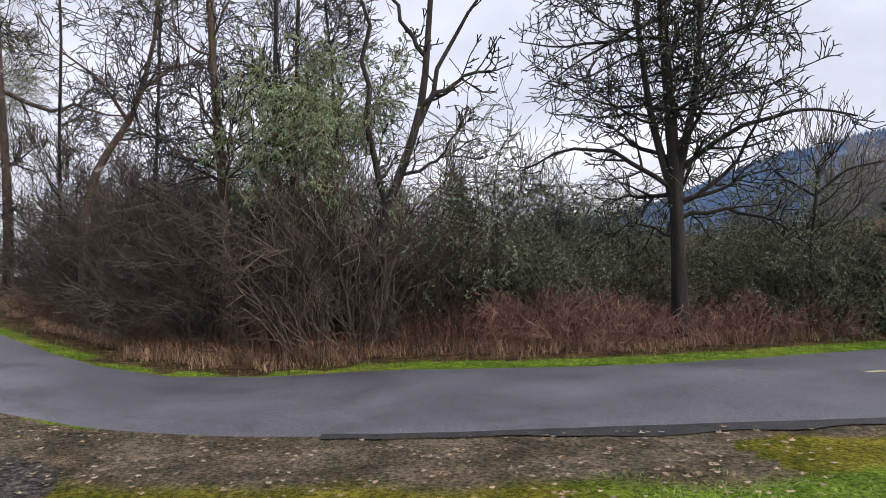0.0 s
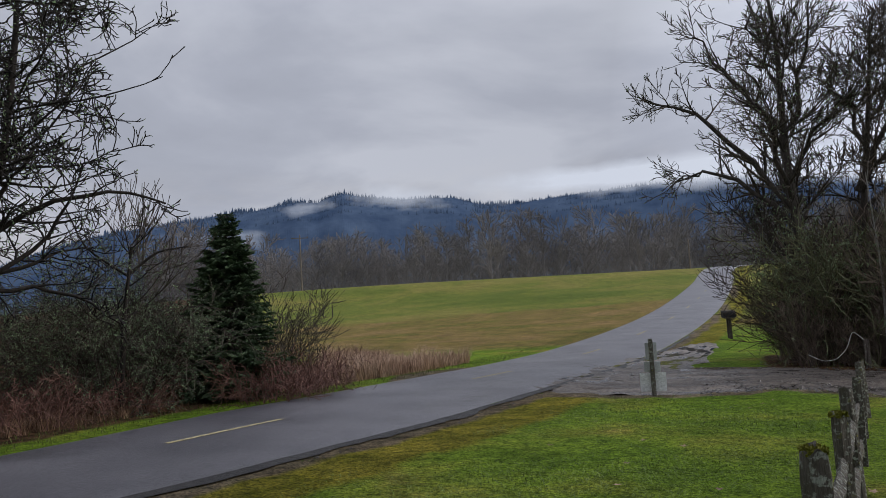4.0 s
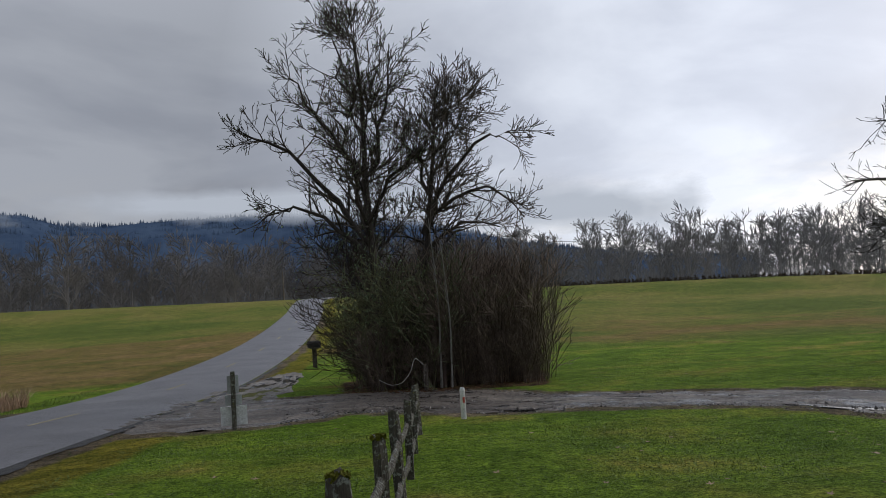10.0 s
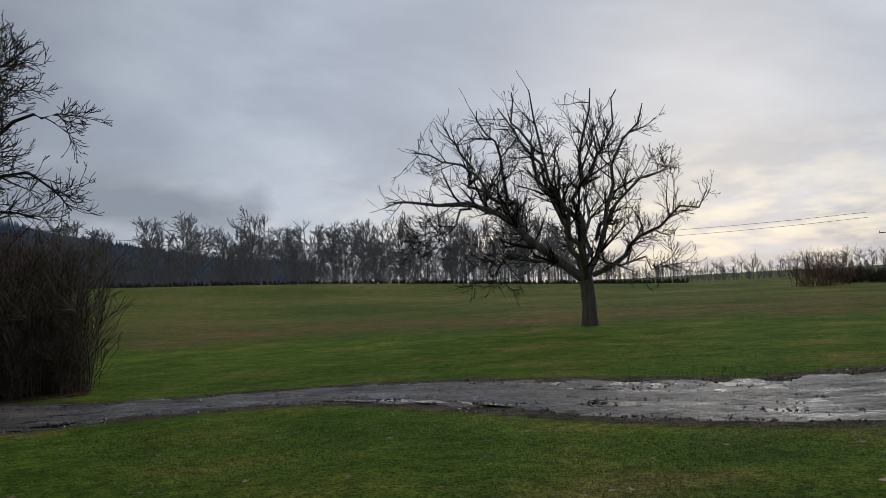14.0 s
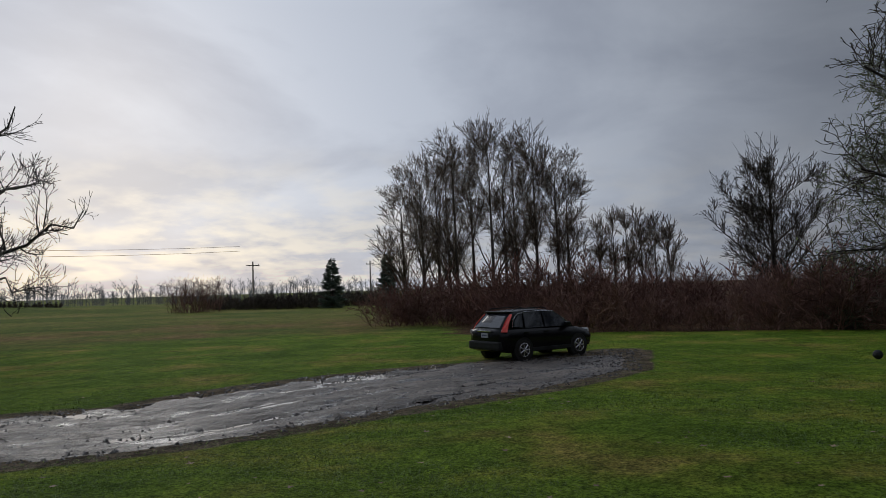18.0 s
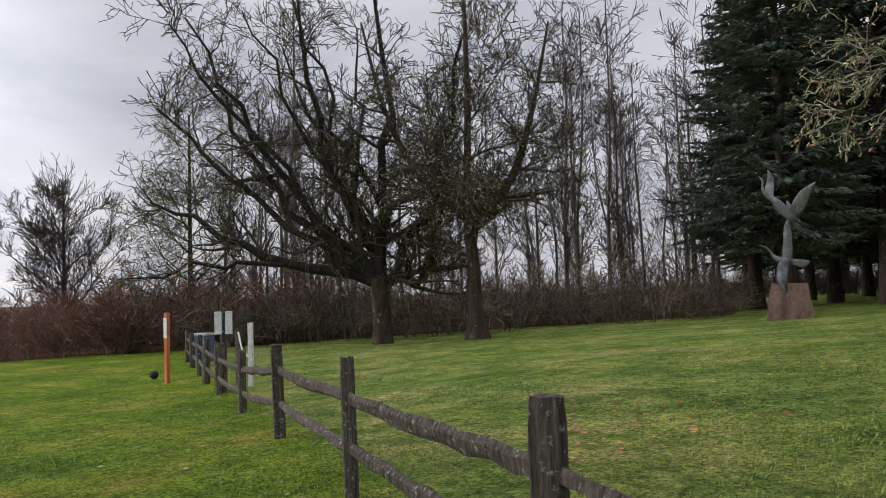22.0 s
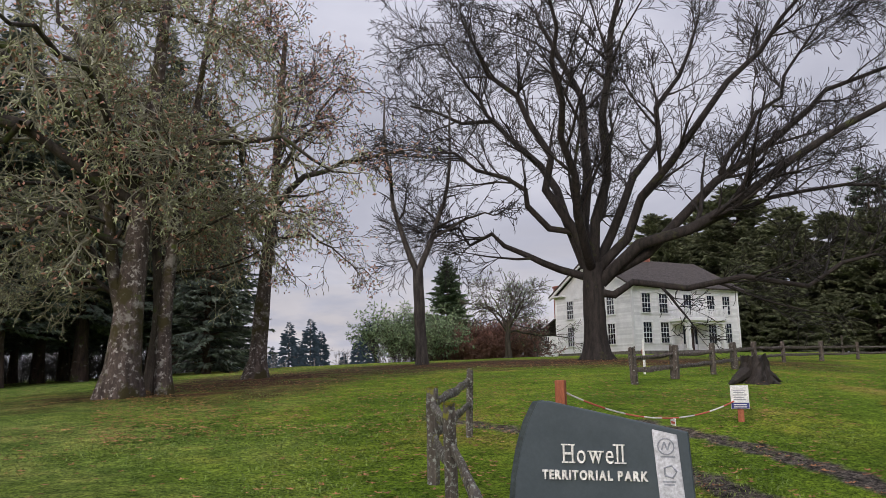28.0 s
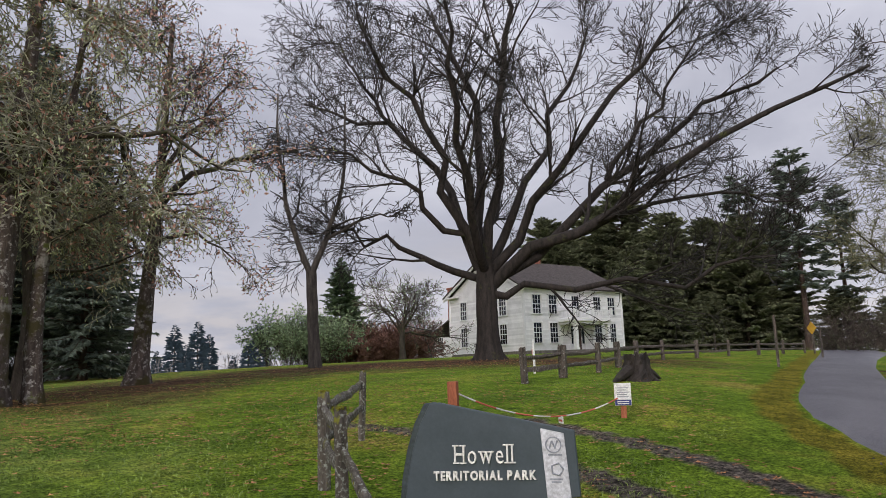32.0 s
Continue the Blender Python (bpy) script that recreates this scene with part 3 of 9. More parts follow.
def tubes(sets):
    """sets: list of (pts (B,K,3), rad (B,K), sides) -> verts, quads."""
    V, F, base = [], [], 0
    for pts, rad, sides in sets:
        B, K = pts.shape[:2]
        if not B:
            continue
        t = unit(np.gradient(pts, axis=1))
        ref = np.where(np.abs(t[:, :1, 2:3]) > 0.8, np.array([1.0, 0.1, 0.0]), np.array([0.0, 0.0, 1.0]))
        u = unit(np.cross(t, np.broadcast_to(ref, t.shape)))
        w = np.cross(t, u)
        a = np.arange(sides) * 2 * math.pi / sides
        ring = pts[:, :, None] + rad[:, :, None, None] * (np.cos(a)[None, None, :, None] * u[:, :, None] + np.sin(a)[None, None, :, None] * w[:, :, None])
        V.append(ring.reshape(-1, 3))
        i = base + np.arange(B * K * sides).reshape(B, K, sides)
        j = np.roll(i, -1, axis=2)
        F.append(np.stack([i[:, :-1], j[:, :-1], j[:, 1:], i[:, 1:]], -1).reshape(-1, 4))
        base += B * K * sides
    return np.vstack(V), np.vstack(F)


def sprout(rng, pts, rad, n, lens, angle, gnarl, trop, K, start=0.25, end=1.0, thin=0.6, taper=0.25, flat=0.0, spread=0.25, tipwise=0.3):
    """Children of a set of branches. lens: length of a child from mid-branch; it shrinks towards the tip by tipwise."""
    B, P = pts.shape[:2]
    s = rng.uniform(start, end, (B, n))
    s[:, 0] = np.maximum(s[:, 0], 0.93 * end)
    f = s * (P - 1)
    i = np.clip(f.astype(int), 0, P - 2)
    u = (f - i)[..., None]
    b = np.arange(B)[:, None]
    p0 = pts[b, i] * (1 - u) + pts[b, i + 1] * u
    r0 = (rad[b, i] * (1 - u[..., 0]) + rad[b, i + 1] * u[..., 0])
    tan = unit(pts[b, i + 1] - pts[b, i])
    rnd = rng.normal(size=tan.shape)
    rnd[..., 2] *= 1 - flat
    side = unit(rnd - (rnd * tan).sum(-1, keepdims=True) * tan)
    ang = np.radians(angle * rng.uniform(1 - spread, 1 + spread, (B, n)))[..., None]
    L = lens * rng.uniform(0.55, 1.25, (B, n)) * (1 - tipwise * s)
    L[:, 0] *= 0.75
    ang[:, 0] *= 0.45
    d = unit(tan * np.cos(ang) + side * np.sin(ang))
    N = B * n
    p, d, L, r0 = p0.reshape(N, 3), d.reshape(N, 3), L.reshape(N), r0.reshape(N)
    out = np.empty((N, K, 3))
    out[:, 0] = p
    step = (L / (K - 1))[:, None]
    for k in range(1, K):
        d = unit(d + rng.normal(size=d.shape) * gnarl + np.array([0, 0, 1.0]) * trop)
        p = p + d * step
        out[:, k] = p
    r = (r0 * thin)[:, None] * np.linspace(1, taper, K)[None]
    return out, r


def limb(guide, r0, r1, K=9):
    """One stout limb along guide points."""
    g = np.array(guide, float)
    s = np.linspace(0, 1, len(g))
    q = np.linspace(0, 1, K)
    p = np.stack([np.interp(q, s, g[:, k]) for k in range(3)], 1)
    sm = p.copy()
    sm[1:-1] = (p[:-2] + 2 * p[1:-1] + p[2:]) / 4
    return sm, np.linspace(r0, r1, K)


def tree(name, seed, at, trunk, limbs, levels, bark, twig, label, category="tree", group="", lichen=None, leaves=None, turn=0.0, flare=1.25, minr=0.006, auto=None, rough=0.0, zdrop=0.15, crown=None, limb_bark=None, apart=True):
    """trunk: list of (points, r0, r1); limbs: the same, further big limbs by guide points; auto: sprout arguments that grow limbs from the trunk;
    levels: dicts for sprout, from the limbs outwards; lichen: (material, per branch, length, droop, thickness); leaves: (material, count, size)."""
    rng = np.random.default_rng(seed)
    T = [limb(g, a, b, 12) for g, a, b in trunk]
    for p, r in T:
        h = p[:, 2] - p[0, 2]
        r *= 1 + (flare - 1) * np.exp(-h / 0.45)
    tp, tr = np.stack([p for p, _ in T]), np.stack([r for _, r in T])
    thick = [(tp, tr, 14)]
    sets = [limb(g, a, b, 9) for g, a, b in limbs]
    lp = np.stack([p for p, _ in sets]) if sets else np.empty((0, 9, 3))
    lr = np.stack([r for _, r in sets]) if sets else np.empty((0, 9))
    if len(lp):
        lp[:, 1:-1] += rng.normal(size=lp[:, 1:-1].shape) * rough
    if auto:
        ap, ar = sprout(rng, tp, tr, K=9, **auto)
        lp, lr = np.vstack([lp, ap]), np.vstack([lr, ar])
    single = [("limb", lp[k:k + 1], lr[k:k + 1], 9 if k < len(sets) else 6) for k in range(len(lp) if apart else len(sets))]
    joined = [] if apart else [(lp[len(sets):], lr[len(sets):], 5)]
    fine, tips = [], None
    p, r = lp, lr
    for k, lv in enumerate(levels):
        lv = dict(lv)
        sides = lv.pop("sides", 3)
        stout = lv.pop("stout", False)
        p, r = sprout(rng, p, r, **lv)
        r = np.maximum(r, minr)
        if crown:
            # the crown keeps a rounded outline: shoots that outgrow it are short-lived
            c, ax = np.array(crown[0]), np.array(crown[1])
            keep = (((p[:, -1] - c) / ax) ** 2).sum(1) < rng.uniform(0.8, 1.15, len(p)) ** 2
            p, r = p[keep], r[keep]
        if stout:
            single += [("branch", p[i:i + 1], r[i:i + 1], sides) for i in range(len(p))]
        else:
            fine.append((p, r, sides))
        if k == len(levels) - 2 or len(levels) == 1:
            tips = (p, r)
    root = thing(name, (*at, gz(*at) - zdrop), turn, label=label, category=category, group=group)
    v, q = tubes(thick)
    # flutes and root buttresses
    w_ = v.reshape(len(T), 12, 14, 3)
    axis = tp[:, :, None]
    low_ = np.exp(-(tp[..., 2] - tp[:, :1, 2]) / 0.5)[..., None, None]
    ph = rng.uniform(0, 6.28, (len(T), 1, 1))
    ang_ = np.arange(14)[None, None] * 2 * math.pi / 14
    k_ = 1 + 0.05 * np.sin(3 * ang_ + ph) + rng.normal(size=(len(T), 12, 14)) * 0.035
    w_ = axis + (w_ - axis) * (k_[..., None] + 0.28 * low_ * np.sin(4 * ang_ + ph)[..., None])
    v = w_.reshape(-1, 3)
    nq = len(q) // len(T)
    for k in range(len(T)):
        hang(new("trunk", fast_mesh("trunk", v[k * 168:(k + 1) * 168], [q[k * nq:(k + 1) * nq] - k * 168], bark, True)), root)
    for kind, pts, rad, sides in single:
        v, q = tubes([(pts, rad, sides)])
        hang(new(kind, fast_mesh(kind, v, [q], limb_bark or bark, True)), root)
    if joined and len(joined[0][0]):
        v, q = tubes(joined)
        tagged(hang(new("limb_frame", fast_mesh("limb_frame", v, [q], bark, True)), root), kind="stuff")
    if fine:
        v, q = tubes(fine)
        tagged(hang(new("crown", fast_mesh("crown", v, [q], twig, False)), root), "bare winter twigs")
    if lichen:
        mat, n, ln, droop, th = lichen
        lp_, lr_ = sprout(rng, p, r, n=n, lens=ln, angle=70, gnarl=0.35, trop=-droop, K=3, start=0.05, thin=1, taper=0.5, tipwise=0)
        lr_ = np.full(lr_.shape, th) * rng.uniform(0.5, 1.3, (len(lr_), 1)) * np.array([0.8, 1.0, 0.35])[None]
        v, q = tubes([(lp_, lr_, 3)])
        tagged(hang(new("lichen", fast_mesh("lichen", v, [q], mat, False)), root), "grey-green lichen hanging from the twigs")
    if leaves:
        mat, count, size = leaves
        v, q = leaf_cloud(rng, p.reshape(-1, 3)[rng.integers(0, p.shape[0] * p.shape[1], count)] + rng.normal(size=(count, 3)) * 0.12, size)
        tagged(hang(new("leaves", fast_mesh("leaves", v, [q], mat, False)), root), "withered russet leaves and seed clusters")
    return root


def leaf_cloud(rng, c, size, flatness=1.0):
    """Small bent leaves (two triangles, folded) at the places c."""
    n = len(c)
    a = unit(rng.normal(size=(n, 3)))
    b = unit(np.cross(a, rng.normal(size=(n, 3))))
    s = size * rng.uniform(0.6, 1.4, (n, 1))
    nn = np.cross(a, b)
    v = np.stack([c - a * s, c + b * s * 0.5 + nn * s * 0.2, c + a * s, c - b * s * 0.5 + nn * s * 0.2], 1).reshape(-1, 3)
    i = np.arange(n * 4).reshape(n, 4)
    return v, i


def L(n, lens, angle=45, gnarl=0.18, trop=0.03, K=4, start=0.2, **kw):
    return dict(n=n, lens=lens, angle=angle, gnarl=gnarl, trop=trop, K=K, start=start, **kw)


def LV(l0, ns, ratio=0.55, angle=48, gnarl=0.14, trop=0.03, start=0.12, sides=4):
    """Levels of ever shorter shoots; the last are straight."""
    out = []
    for k, n in enumerate(ns):
        last = k == len(ns) - 1
        out.append(L(n, l0 * ratio ** k, angle, gnarl, trop, 3 if last and len(ns) > 2 else 5 - min(k, 2), start, sides=sides if k == 0 else 3))
    return out


def A(az, d):
    return polar(az, d)


def conifer(name, seed, height, radius, label, mat, bark, droop=0.25, base=0.08, whorl=0.38, per=9, spray=0.55, dens=1.0, at=None, group="", cone=1.0, gap=0.0):
    """A fir or cedar: tapered trunk, whorls of drooping boughs, each set with many small flat sprays."""
    rng = np.random.default_rng(seed)
    root = thing(name, (0, 0, 0), label=label, category="conifer", group=group)
    tp, trr = limb([(0, 0, 0), (0.05, 0, height * 0.5), (0, 0, height)], 0.017 * height, 0.02, 12)
    trr[0] *= 1.3
    P0, D, LL = [], [], []
    z = base * height
    while z < height * 0.985:
        f = (z - base * height) / (height * (1 - base))
        ln = radius * ((1 - f) ** (0.85 * cone)) * (0.55 + 0.45 * min(1, f * 6 + 0.35)) + 0.12
        for k in range(per):
            if rng.random() < gap:
                continue
            a = rng.uniform(0, 2 * math.pi)
            P0.append((0, 0, z + rng.uniform(-0.15, 0.15)))
            D.append((math.cos(a), math.sin(a), 0.35 * f + 0.12))
            LL.append(ln * rng.uniform(0.62, 1.12))
        z += whorl * (1.0 - 0.45 * f)
    P0, D, LL = np.array(P0), unit(np.array(D)), np.array(LL)
    K = 6
    bp = np.empty((len(P0), K, 3))
    p, d = P0.copy(), D.copy()
    bp[:, 0] = p
    for k in range(1, K):
        d = unit(d + rng.normal(size=d.shape) * 0.06 - np.array([0, 0, 1.0]) * droop * (0.32 if k < 4 else -0.25))
        p = p + d * (LL / (K - 1))[:, None]
        bp[:, k] = p
    br = (0.012 + 0.008 * LL)[:, None] * np.linspace(1, 0.2, K)[None]
    v, q = tubes([(tp[None], trr[None], 10)])
    hang(new("trunk", fast_mesh("trunk", v, [q], bark, True)), root)
    v, q = tubes([(bp, br, 3)])
    hang(new("bough_frame", fast_mesh("bough_frame", v, [q], bark, False)), root)
    cnt = np.maximum(3, (LL * 12 * dens).astype(int))
    idx = np.repeat(np.arange(len(LL)), cnt)
    s = rng.uniform(0.12, 1.0, len(idx)) ** 0.8
    f = s * (K - 1)
    i = np.clip(f.astype(int), 0, K - 2)
    u = (f - i)[:, None]
    c = bp[idx, i] * (1 - u) + bp[idx, i + 1] * u
    t = unit(bp[idx, i + 1] - bp[idx, i])
    sidev = unit(np.cross(t, np.array([0, 0, 1.0])))
    sign = rng.choice([-1.0, 1.0], len(idx))[:, None]
    dirv = unit(t * 0.75 + sidev * sign * rng.uniform(0.3, 1.1, (len(idx), 1)) + rng.normal(size=t.shape) * 0.18 - np.array([0, 0, 1.0]) * 0.25 * droop * 2)
    ln = (spray * rng.uniform(0.5, 1.25, len(idx)) * (0.5 + 0.5 * (1 - s)) * np.minimum(1, 0.25 + LL[idx] / (0.5 * radius)))[:, None]
    wv = unit(np.cross(dirv, np.array([0, 0, 1.0]) + rng.normal(size=t.shape) * 0.35))
    nn = np.cross(dirv, wv)
    wd = ln * 0.15
    e = c + dirv * ln - np.array([0, 0, 1.0]) * ln * 0.12
    m_ = c + dirv * ln * 0.45
    v = np.stack([c, m_ + wv * wd, e, m_ - wv * wd], 1)
    v[:, 0] += nn * 0.02
    v2 = np.stack([c + nn * 0.03, m_ + nn * wd * 0.9 + dirv * ln * 0.1, e, m_ - nn * wd * 0.9], 1)
    v = np.concatenate([v, v2], 0).reshape(-1, 3)
    q = np.arange(len(v)).reshape(-1, 4)
    tagged(hang(new("foliage", fast_mesh("foliage", v, [q], mat, False)), root), "dark evergreen sprays")
    if at is not None:
        root.matrix_basis = pose(*at, gz(*at) - 0.1, 0, 0, rng.uniform(0, 360))
    return root


def shrub(name, seed, height, radius, stems, label, mat, twigs=6, lean=0.35, thick=0.018, group="", lichen=None, depth=2, sub=0.35, gn=0.12, arch=0.0, trop=0.05, angle=34, minr=0.0065, droop=0.25):
    """A leafless many-stemmed shrub."""
    rng = np.random.default_rng(seed)
    a, rr = rng.uniform(0, 2 * math.pi, stems), radius * np.sqrt(rng.uniform(0, 1, stems)) * 0.8
    p = np.stack([rr * np.cos(a), rr * np.sin(a), np.zeros(stems)], 1)
    d = unit(np.stack([np.cos(a) * lean * rng.uniform(0, 1, stems), np.sin(a) * lean * rng.uniform(0, 1, stems), np.ones(stems)], 1) + rng.normal(size=(stems, 3)) * 0.12)
    h = height * rng.uniform(0.55, 1.05, stems) * (1 - 0.35 * (rr / max(radius, 0.01)) ** 2)
    K = 6
    out = np.empty((stems, K, 3))
    out[:, 0] = p
    for k in range(1, K):
        d = unit(d + rng.normal(size=d.shape) * gn - np.array([0, 0, 1.0]) * arch * (k - 1))
        p = p + d * (h / (K - 1))[:, None]
        out[:, k] = p
    r = (thick * rng.uniform(0.6, 1.3, stems))[:, None] * np.linspace(1, 0.25, K)[None]
    sets = [(out, r, 4)]
    q_, r_ = out, r
    for k in range(depth):
        q_, r_ = sprout(rng, q_, r_, n=twigs if k == 0 else max(3, twigs - 2), lens=height * sub * (0.55 ** k), angle=angle, gnarl=0.18, trop=trop, K=4 if k == 0 else 3, start=0.04, thin=0.6, taper=0.3)
        r_ = np.maximum(r_, minr)
        sets.append((q_, r_, 3))
    root = thing(name, label=label, category="shrub", group=group)
    v, f = tubes(sets[:1])
    tagged(hang(new("stem_frame", fast_mesh("stem_frame", v, [f], mat, False)), root), kind="stuff")
    v, f = tubes(sets[1:])
    tagged(hang(new("twig_mass", fast_mesh("twig_mass", v, [f], mat, False)), root), kind="stuff")
    if lichen:
        lm, n, ln, th = lichen
        lp_, lr_ = sprout(rng, q_, r_, n=n, lens=ln, angle=65, gnarl=0.3, trop=-droop, K=3, start=0.05, thin=1, taper=0.5, tipwise=0)
        lr_ = np.full(lr_.shape, th) * rng.uniform(0.5, 1.3, (len(lr_), 1)) * np.array([0.8, 1.0, 0.35])[None]
        v, f = tubes([(lp_, lr_, 3)])
        tagged(hang(new("lichen", fast_mesh("lichen", v, [f], lm, False)), root), "grey-green lichen tufts")
    return root


def plant(src, spots, rng_seed=0, first=True, smin=0.85, smax=1.2, sink=0.05):
    """Set src at the first spot and copies at the others."""
    rng = np.random.default_rng(rng_seed)
    for k, (x, y) in enumerate(spots):
        s = rng.uniform(smin, smax)
        m = pose(x, y, gz(x, y) - sink, 0, 0, rng.uniform(0, 360))
        if k == 0 and first:
            src.matrix_basis = m
            src.scale = (s, s, s * rng.uniform(0.92, 1.1))
        else:
            src.scale = (s, s, s * rng.uniform(0.92, 1.1))
            copy_thing(src, m)
    x, y = spots[0]
    src.scale = (1, 1, 1)


def spread_over(rng, az0, az1, d0, d1, n, keep=lambda x, y: True):
    out = []
    while len(out) < n:
        x, y = polar(rng.uniform(az0, az1), math.sqrt(rng.uniform(d0 * d0, d1 * d1)))
        if keep(x, y):
            out.append((x, y))
    return out

# ---------------------------------------------------------------- the wood across the road (west)
tree("mossy_tree", 11, A(-54.1, 15.4), [([(0, 0, 0), (0.05, 0, 3.2), (-0.1, 0.1, 7.5), (0.1, 0, 12.5)], 0.16, 0.05), ([(0.02, 0, 2.8), (-0.4, 0.1, 4.6), (-0.6, 0.1, 7.2), (-0.55, 0, 11.5)], 0.085, 0.03), ([(0.03, 0, 3.2), (0.5, 0.1, 5.0), (0.75, 0.1, 7.6), (0.8, 0, 11.5)], 0.085, 0.03)],
     [([(0, 0, 2.5), (0.8, 0.1, 2.7), (1.7, 0.1, 2.5), (2.4, 0, 1.9)], 0.05, 0.015), ([(0, 0, 3.4), (1.2, -0.1, 4.2), (2.3, -0.2, 4.5), (3.2, -0.2, 4.2)], 0.06, 0.018), ([(0, 0, 3.1), (-1.0, 0.1, 3.9), (-2.1, 0.1, 4.1), (-3.0, 0, 3.7)], 0.055, 0.018),
      ([(0, 0, 2.2), (-0.8, 0, 2.5), (-1.6, 0, 2.2)], 0.04, 0.015)],
     [L(9, 1.05, 56, 0.20, 0.05, 5, 0.10, sides=4), L(5, 0.42, 58, 0.24, 0.10, 3, 0.08), L(2, 0.15, 55, 0.2, 0.1, 2, 0.1)], BARK_OAK, TWIG_DARK,
     "tall bare roadside tree with mossy trunk and lichened twigs", lichen=(LICHEN_DARK, 1, 0.07, 0.05, 0.012), minr=0.0105, turn=54.1, flare=1.3,
     auto=dict(n=30, lens=3.5, angle=76, gnarl=0.13, trop=0.045, start=0.26, thin=0.45, tipwise=0.45), crown=((0.2, 0, 6.0), (3.7, 3.7, 7.4)), rough=0.05)
tree("dark_tree", 12, A(-75.4, 15.0), [([(0, 0, 0), (-0.2, 0.05, 2.4), (0.1, 0.1, 3.2), (0.75, 0.1, 4.7), (0.95, 0.2, 6.2), (1.1, 0.2, 7.8)], 0.12, 0.05)],
     [([(0.0, 0.1, 2.9), (-0.35, 0, 4.4), (-0.25, 0, 6.2), (-0.4, 0, 7.6)], 0.075, 0.03), ([(0.8, 0.1, 5.0), (1.5, 0, 5.5), (2.3, 0, 5.7)], 0.05, 0.025), ([(0.7, 0.1, 4.6), (1.3, 0.3, 6.2), (2.2, 0.3, 7.4)], 0.06, 0.025), ([(0.9, 0.2, 6.0), (0.4, 0.2, 7.0), (-0.1, 0.2, 8.0)], 0.05, 0.025),
      ([(0.3, 0.1, 3.6), (1.0, 0.0, 3.9), (1.6, 0.0, 4.6)], 0.04, 0.02)],
     [L(6, 0.8, 50, 0.25, 0.10, 4, 0.12, sides=4), L(4, 0.32, 52, 0.25, 0.10, 3), L(2, 0.13, 45, 0.25, 0.05, 2)], BARK_OAK, TWIG_DARK,
     "slender dark leaning tree with knobbly black twigs", minr=0.014, turn=75.4, rough=0.06)
def off_road(az, d):
    x, y = A(az, d)
    while road_side(np.array([x]), np.array([y]))[0] > -4.6:
        d += 0.5
        x, y = A(az, d)
    return x, y


# upright dark trunks standing in the brush
for k, (az, d, h, lean, r_) in enumerate([(-87.6, 15.5, 15, -0.15, 0.12), (-83.9, 18.0, 14, 0.2, 0.075), (-82.6, 18.4, 14, 0.35, 0.07), (-92.6, 24, 13, 0.4, 0.07), (-79.0, 20, 9, -0.2, 0.055), (-98.6, 26, 13, 0.2, 0.075)]):
    tree("wood_tree", 20 + k, off_road(az, d), [([(0, 0, 0), (0.1, 0.05, h * 0.2), (lean * 0.6, 0.1, h * 0.42), (lean * 0.8 + 0.15, -0.1, h * 0.68), (lean, 0, h)], r_, 0.03)], [],
         [L(8, 1.3, 48, 0.20, 0.05, 4, 0.08, sides=4), L(5, 0.55, 50, 0.22, 0.06, 3, 0.1), L(2, 0.22, 48, 0.2, 0.05, 2, 0.1)], BARK_RED if k < 1 else BARK_OAK, TWIG_DARK if k < 3 else TWIG,
         "bare dark-trunked tree in the tangled roadside wood", group="roadside wood trees", turn=-az, flare=1.2,
         auto=dict(n=22, lens=2.7, angle=58, gnarl=0.17, trop=0.06, start=0.25, thin=0.42, tipwise=0.5), minr=0.0085 if d < 19 else 0.0105)
tree("leaning_tree", 39, off_road(-101.7, 15.0), [([(0, 0, 0), (0.1, 0, 4.0), (-0.1, 0, 9.5), (0.0, 0, 15)], 0.19, 0.08)],
     [([(0.0, 0, 7.7), (0.75, -0.1, 7.3), (1.7, -0.2, 6.9), (2.3, -0.3, 7.4), (2.8, -0.3, 7.0), (4.5, -0.4, 7.0)], 0.095, 0.03), ([(0.0, 0, 4.9), (0.4, -0.1, 5.1)], 0.09, 0.06), ([(0.0, 0, 3.4), (0.35, -0.1, 3.5)], 0.07, 0.05)],
     [L(8, 1.2, 50, 0.24, 0.03, 4, 0.12, sides=4), L(5, 0.5, 50, 0.24, 0.04, 3), L(2, 0.2, 45, 0.2, 0, 2)], BARK_RED, TWIG_DARK, "stout reddish trunk with a crooked black limb", turn=101.7, minr=0.0105, flare=1.2, rough=0.04,
     auto=dict(n=7, lens=2.6, angle=60, gnarl=0.18, trop=0.02, start=0.5, thin=0.35, tipwise=0.3))
tree("crooked_tree", 37, off_road(-96.9, 15.6), [([(0, 0, 0), (0.0, 0, 3.0), (0.5, 0, 4.3), (1.1, 0.1, 5.0), (1.3, 0.1, 5.7), (1.8, 0.1, 7.2), (1.9, 0, 9.5)], 0.115, 0.035)],
     [([(1.1, 0.1, 5.0), (0.5, 0, 6.0), (-0.3, 0, 6.6)], 0.05, 0.02), ([(1.3, 0.1, 5.8), (2.2, 0, 6.5), (3.1, 0, 6.6)], 0.05, 0.02)],
     [L(8, 1.3, 52, 0.22, 0.03, 4, 0.1, sides=4), L(5, 0.55, 50, 0.22, 0.05, 3), L(2, 0.22, 45, 0.2, 0.04, 2)], BARK_RED, TWIG_DARK, "crooked slim tree with an S-bent trunk", turn=96.9, minr=0.0095, flare=1.2,
     auto=dict(n=10, lens=2.2, angle=60, gnarl=0.18, trop=0.03, start=0.4, thin=0.4, tipwise=0.3))
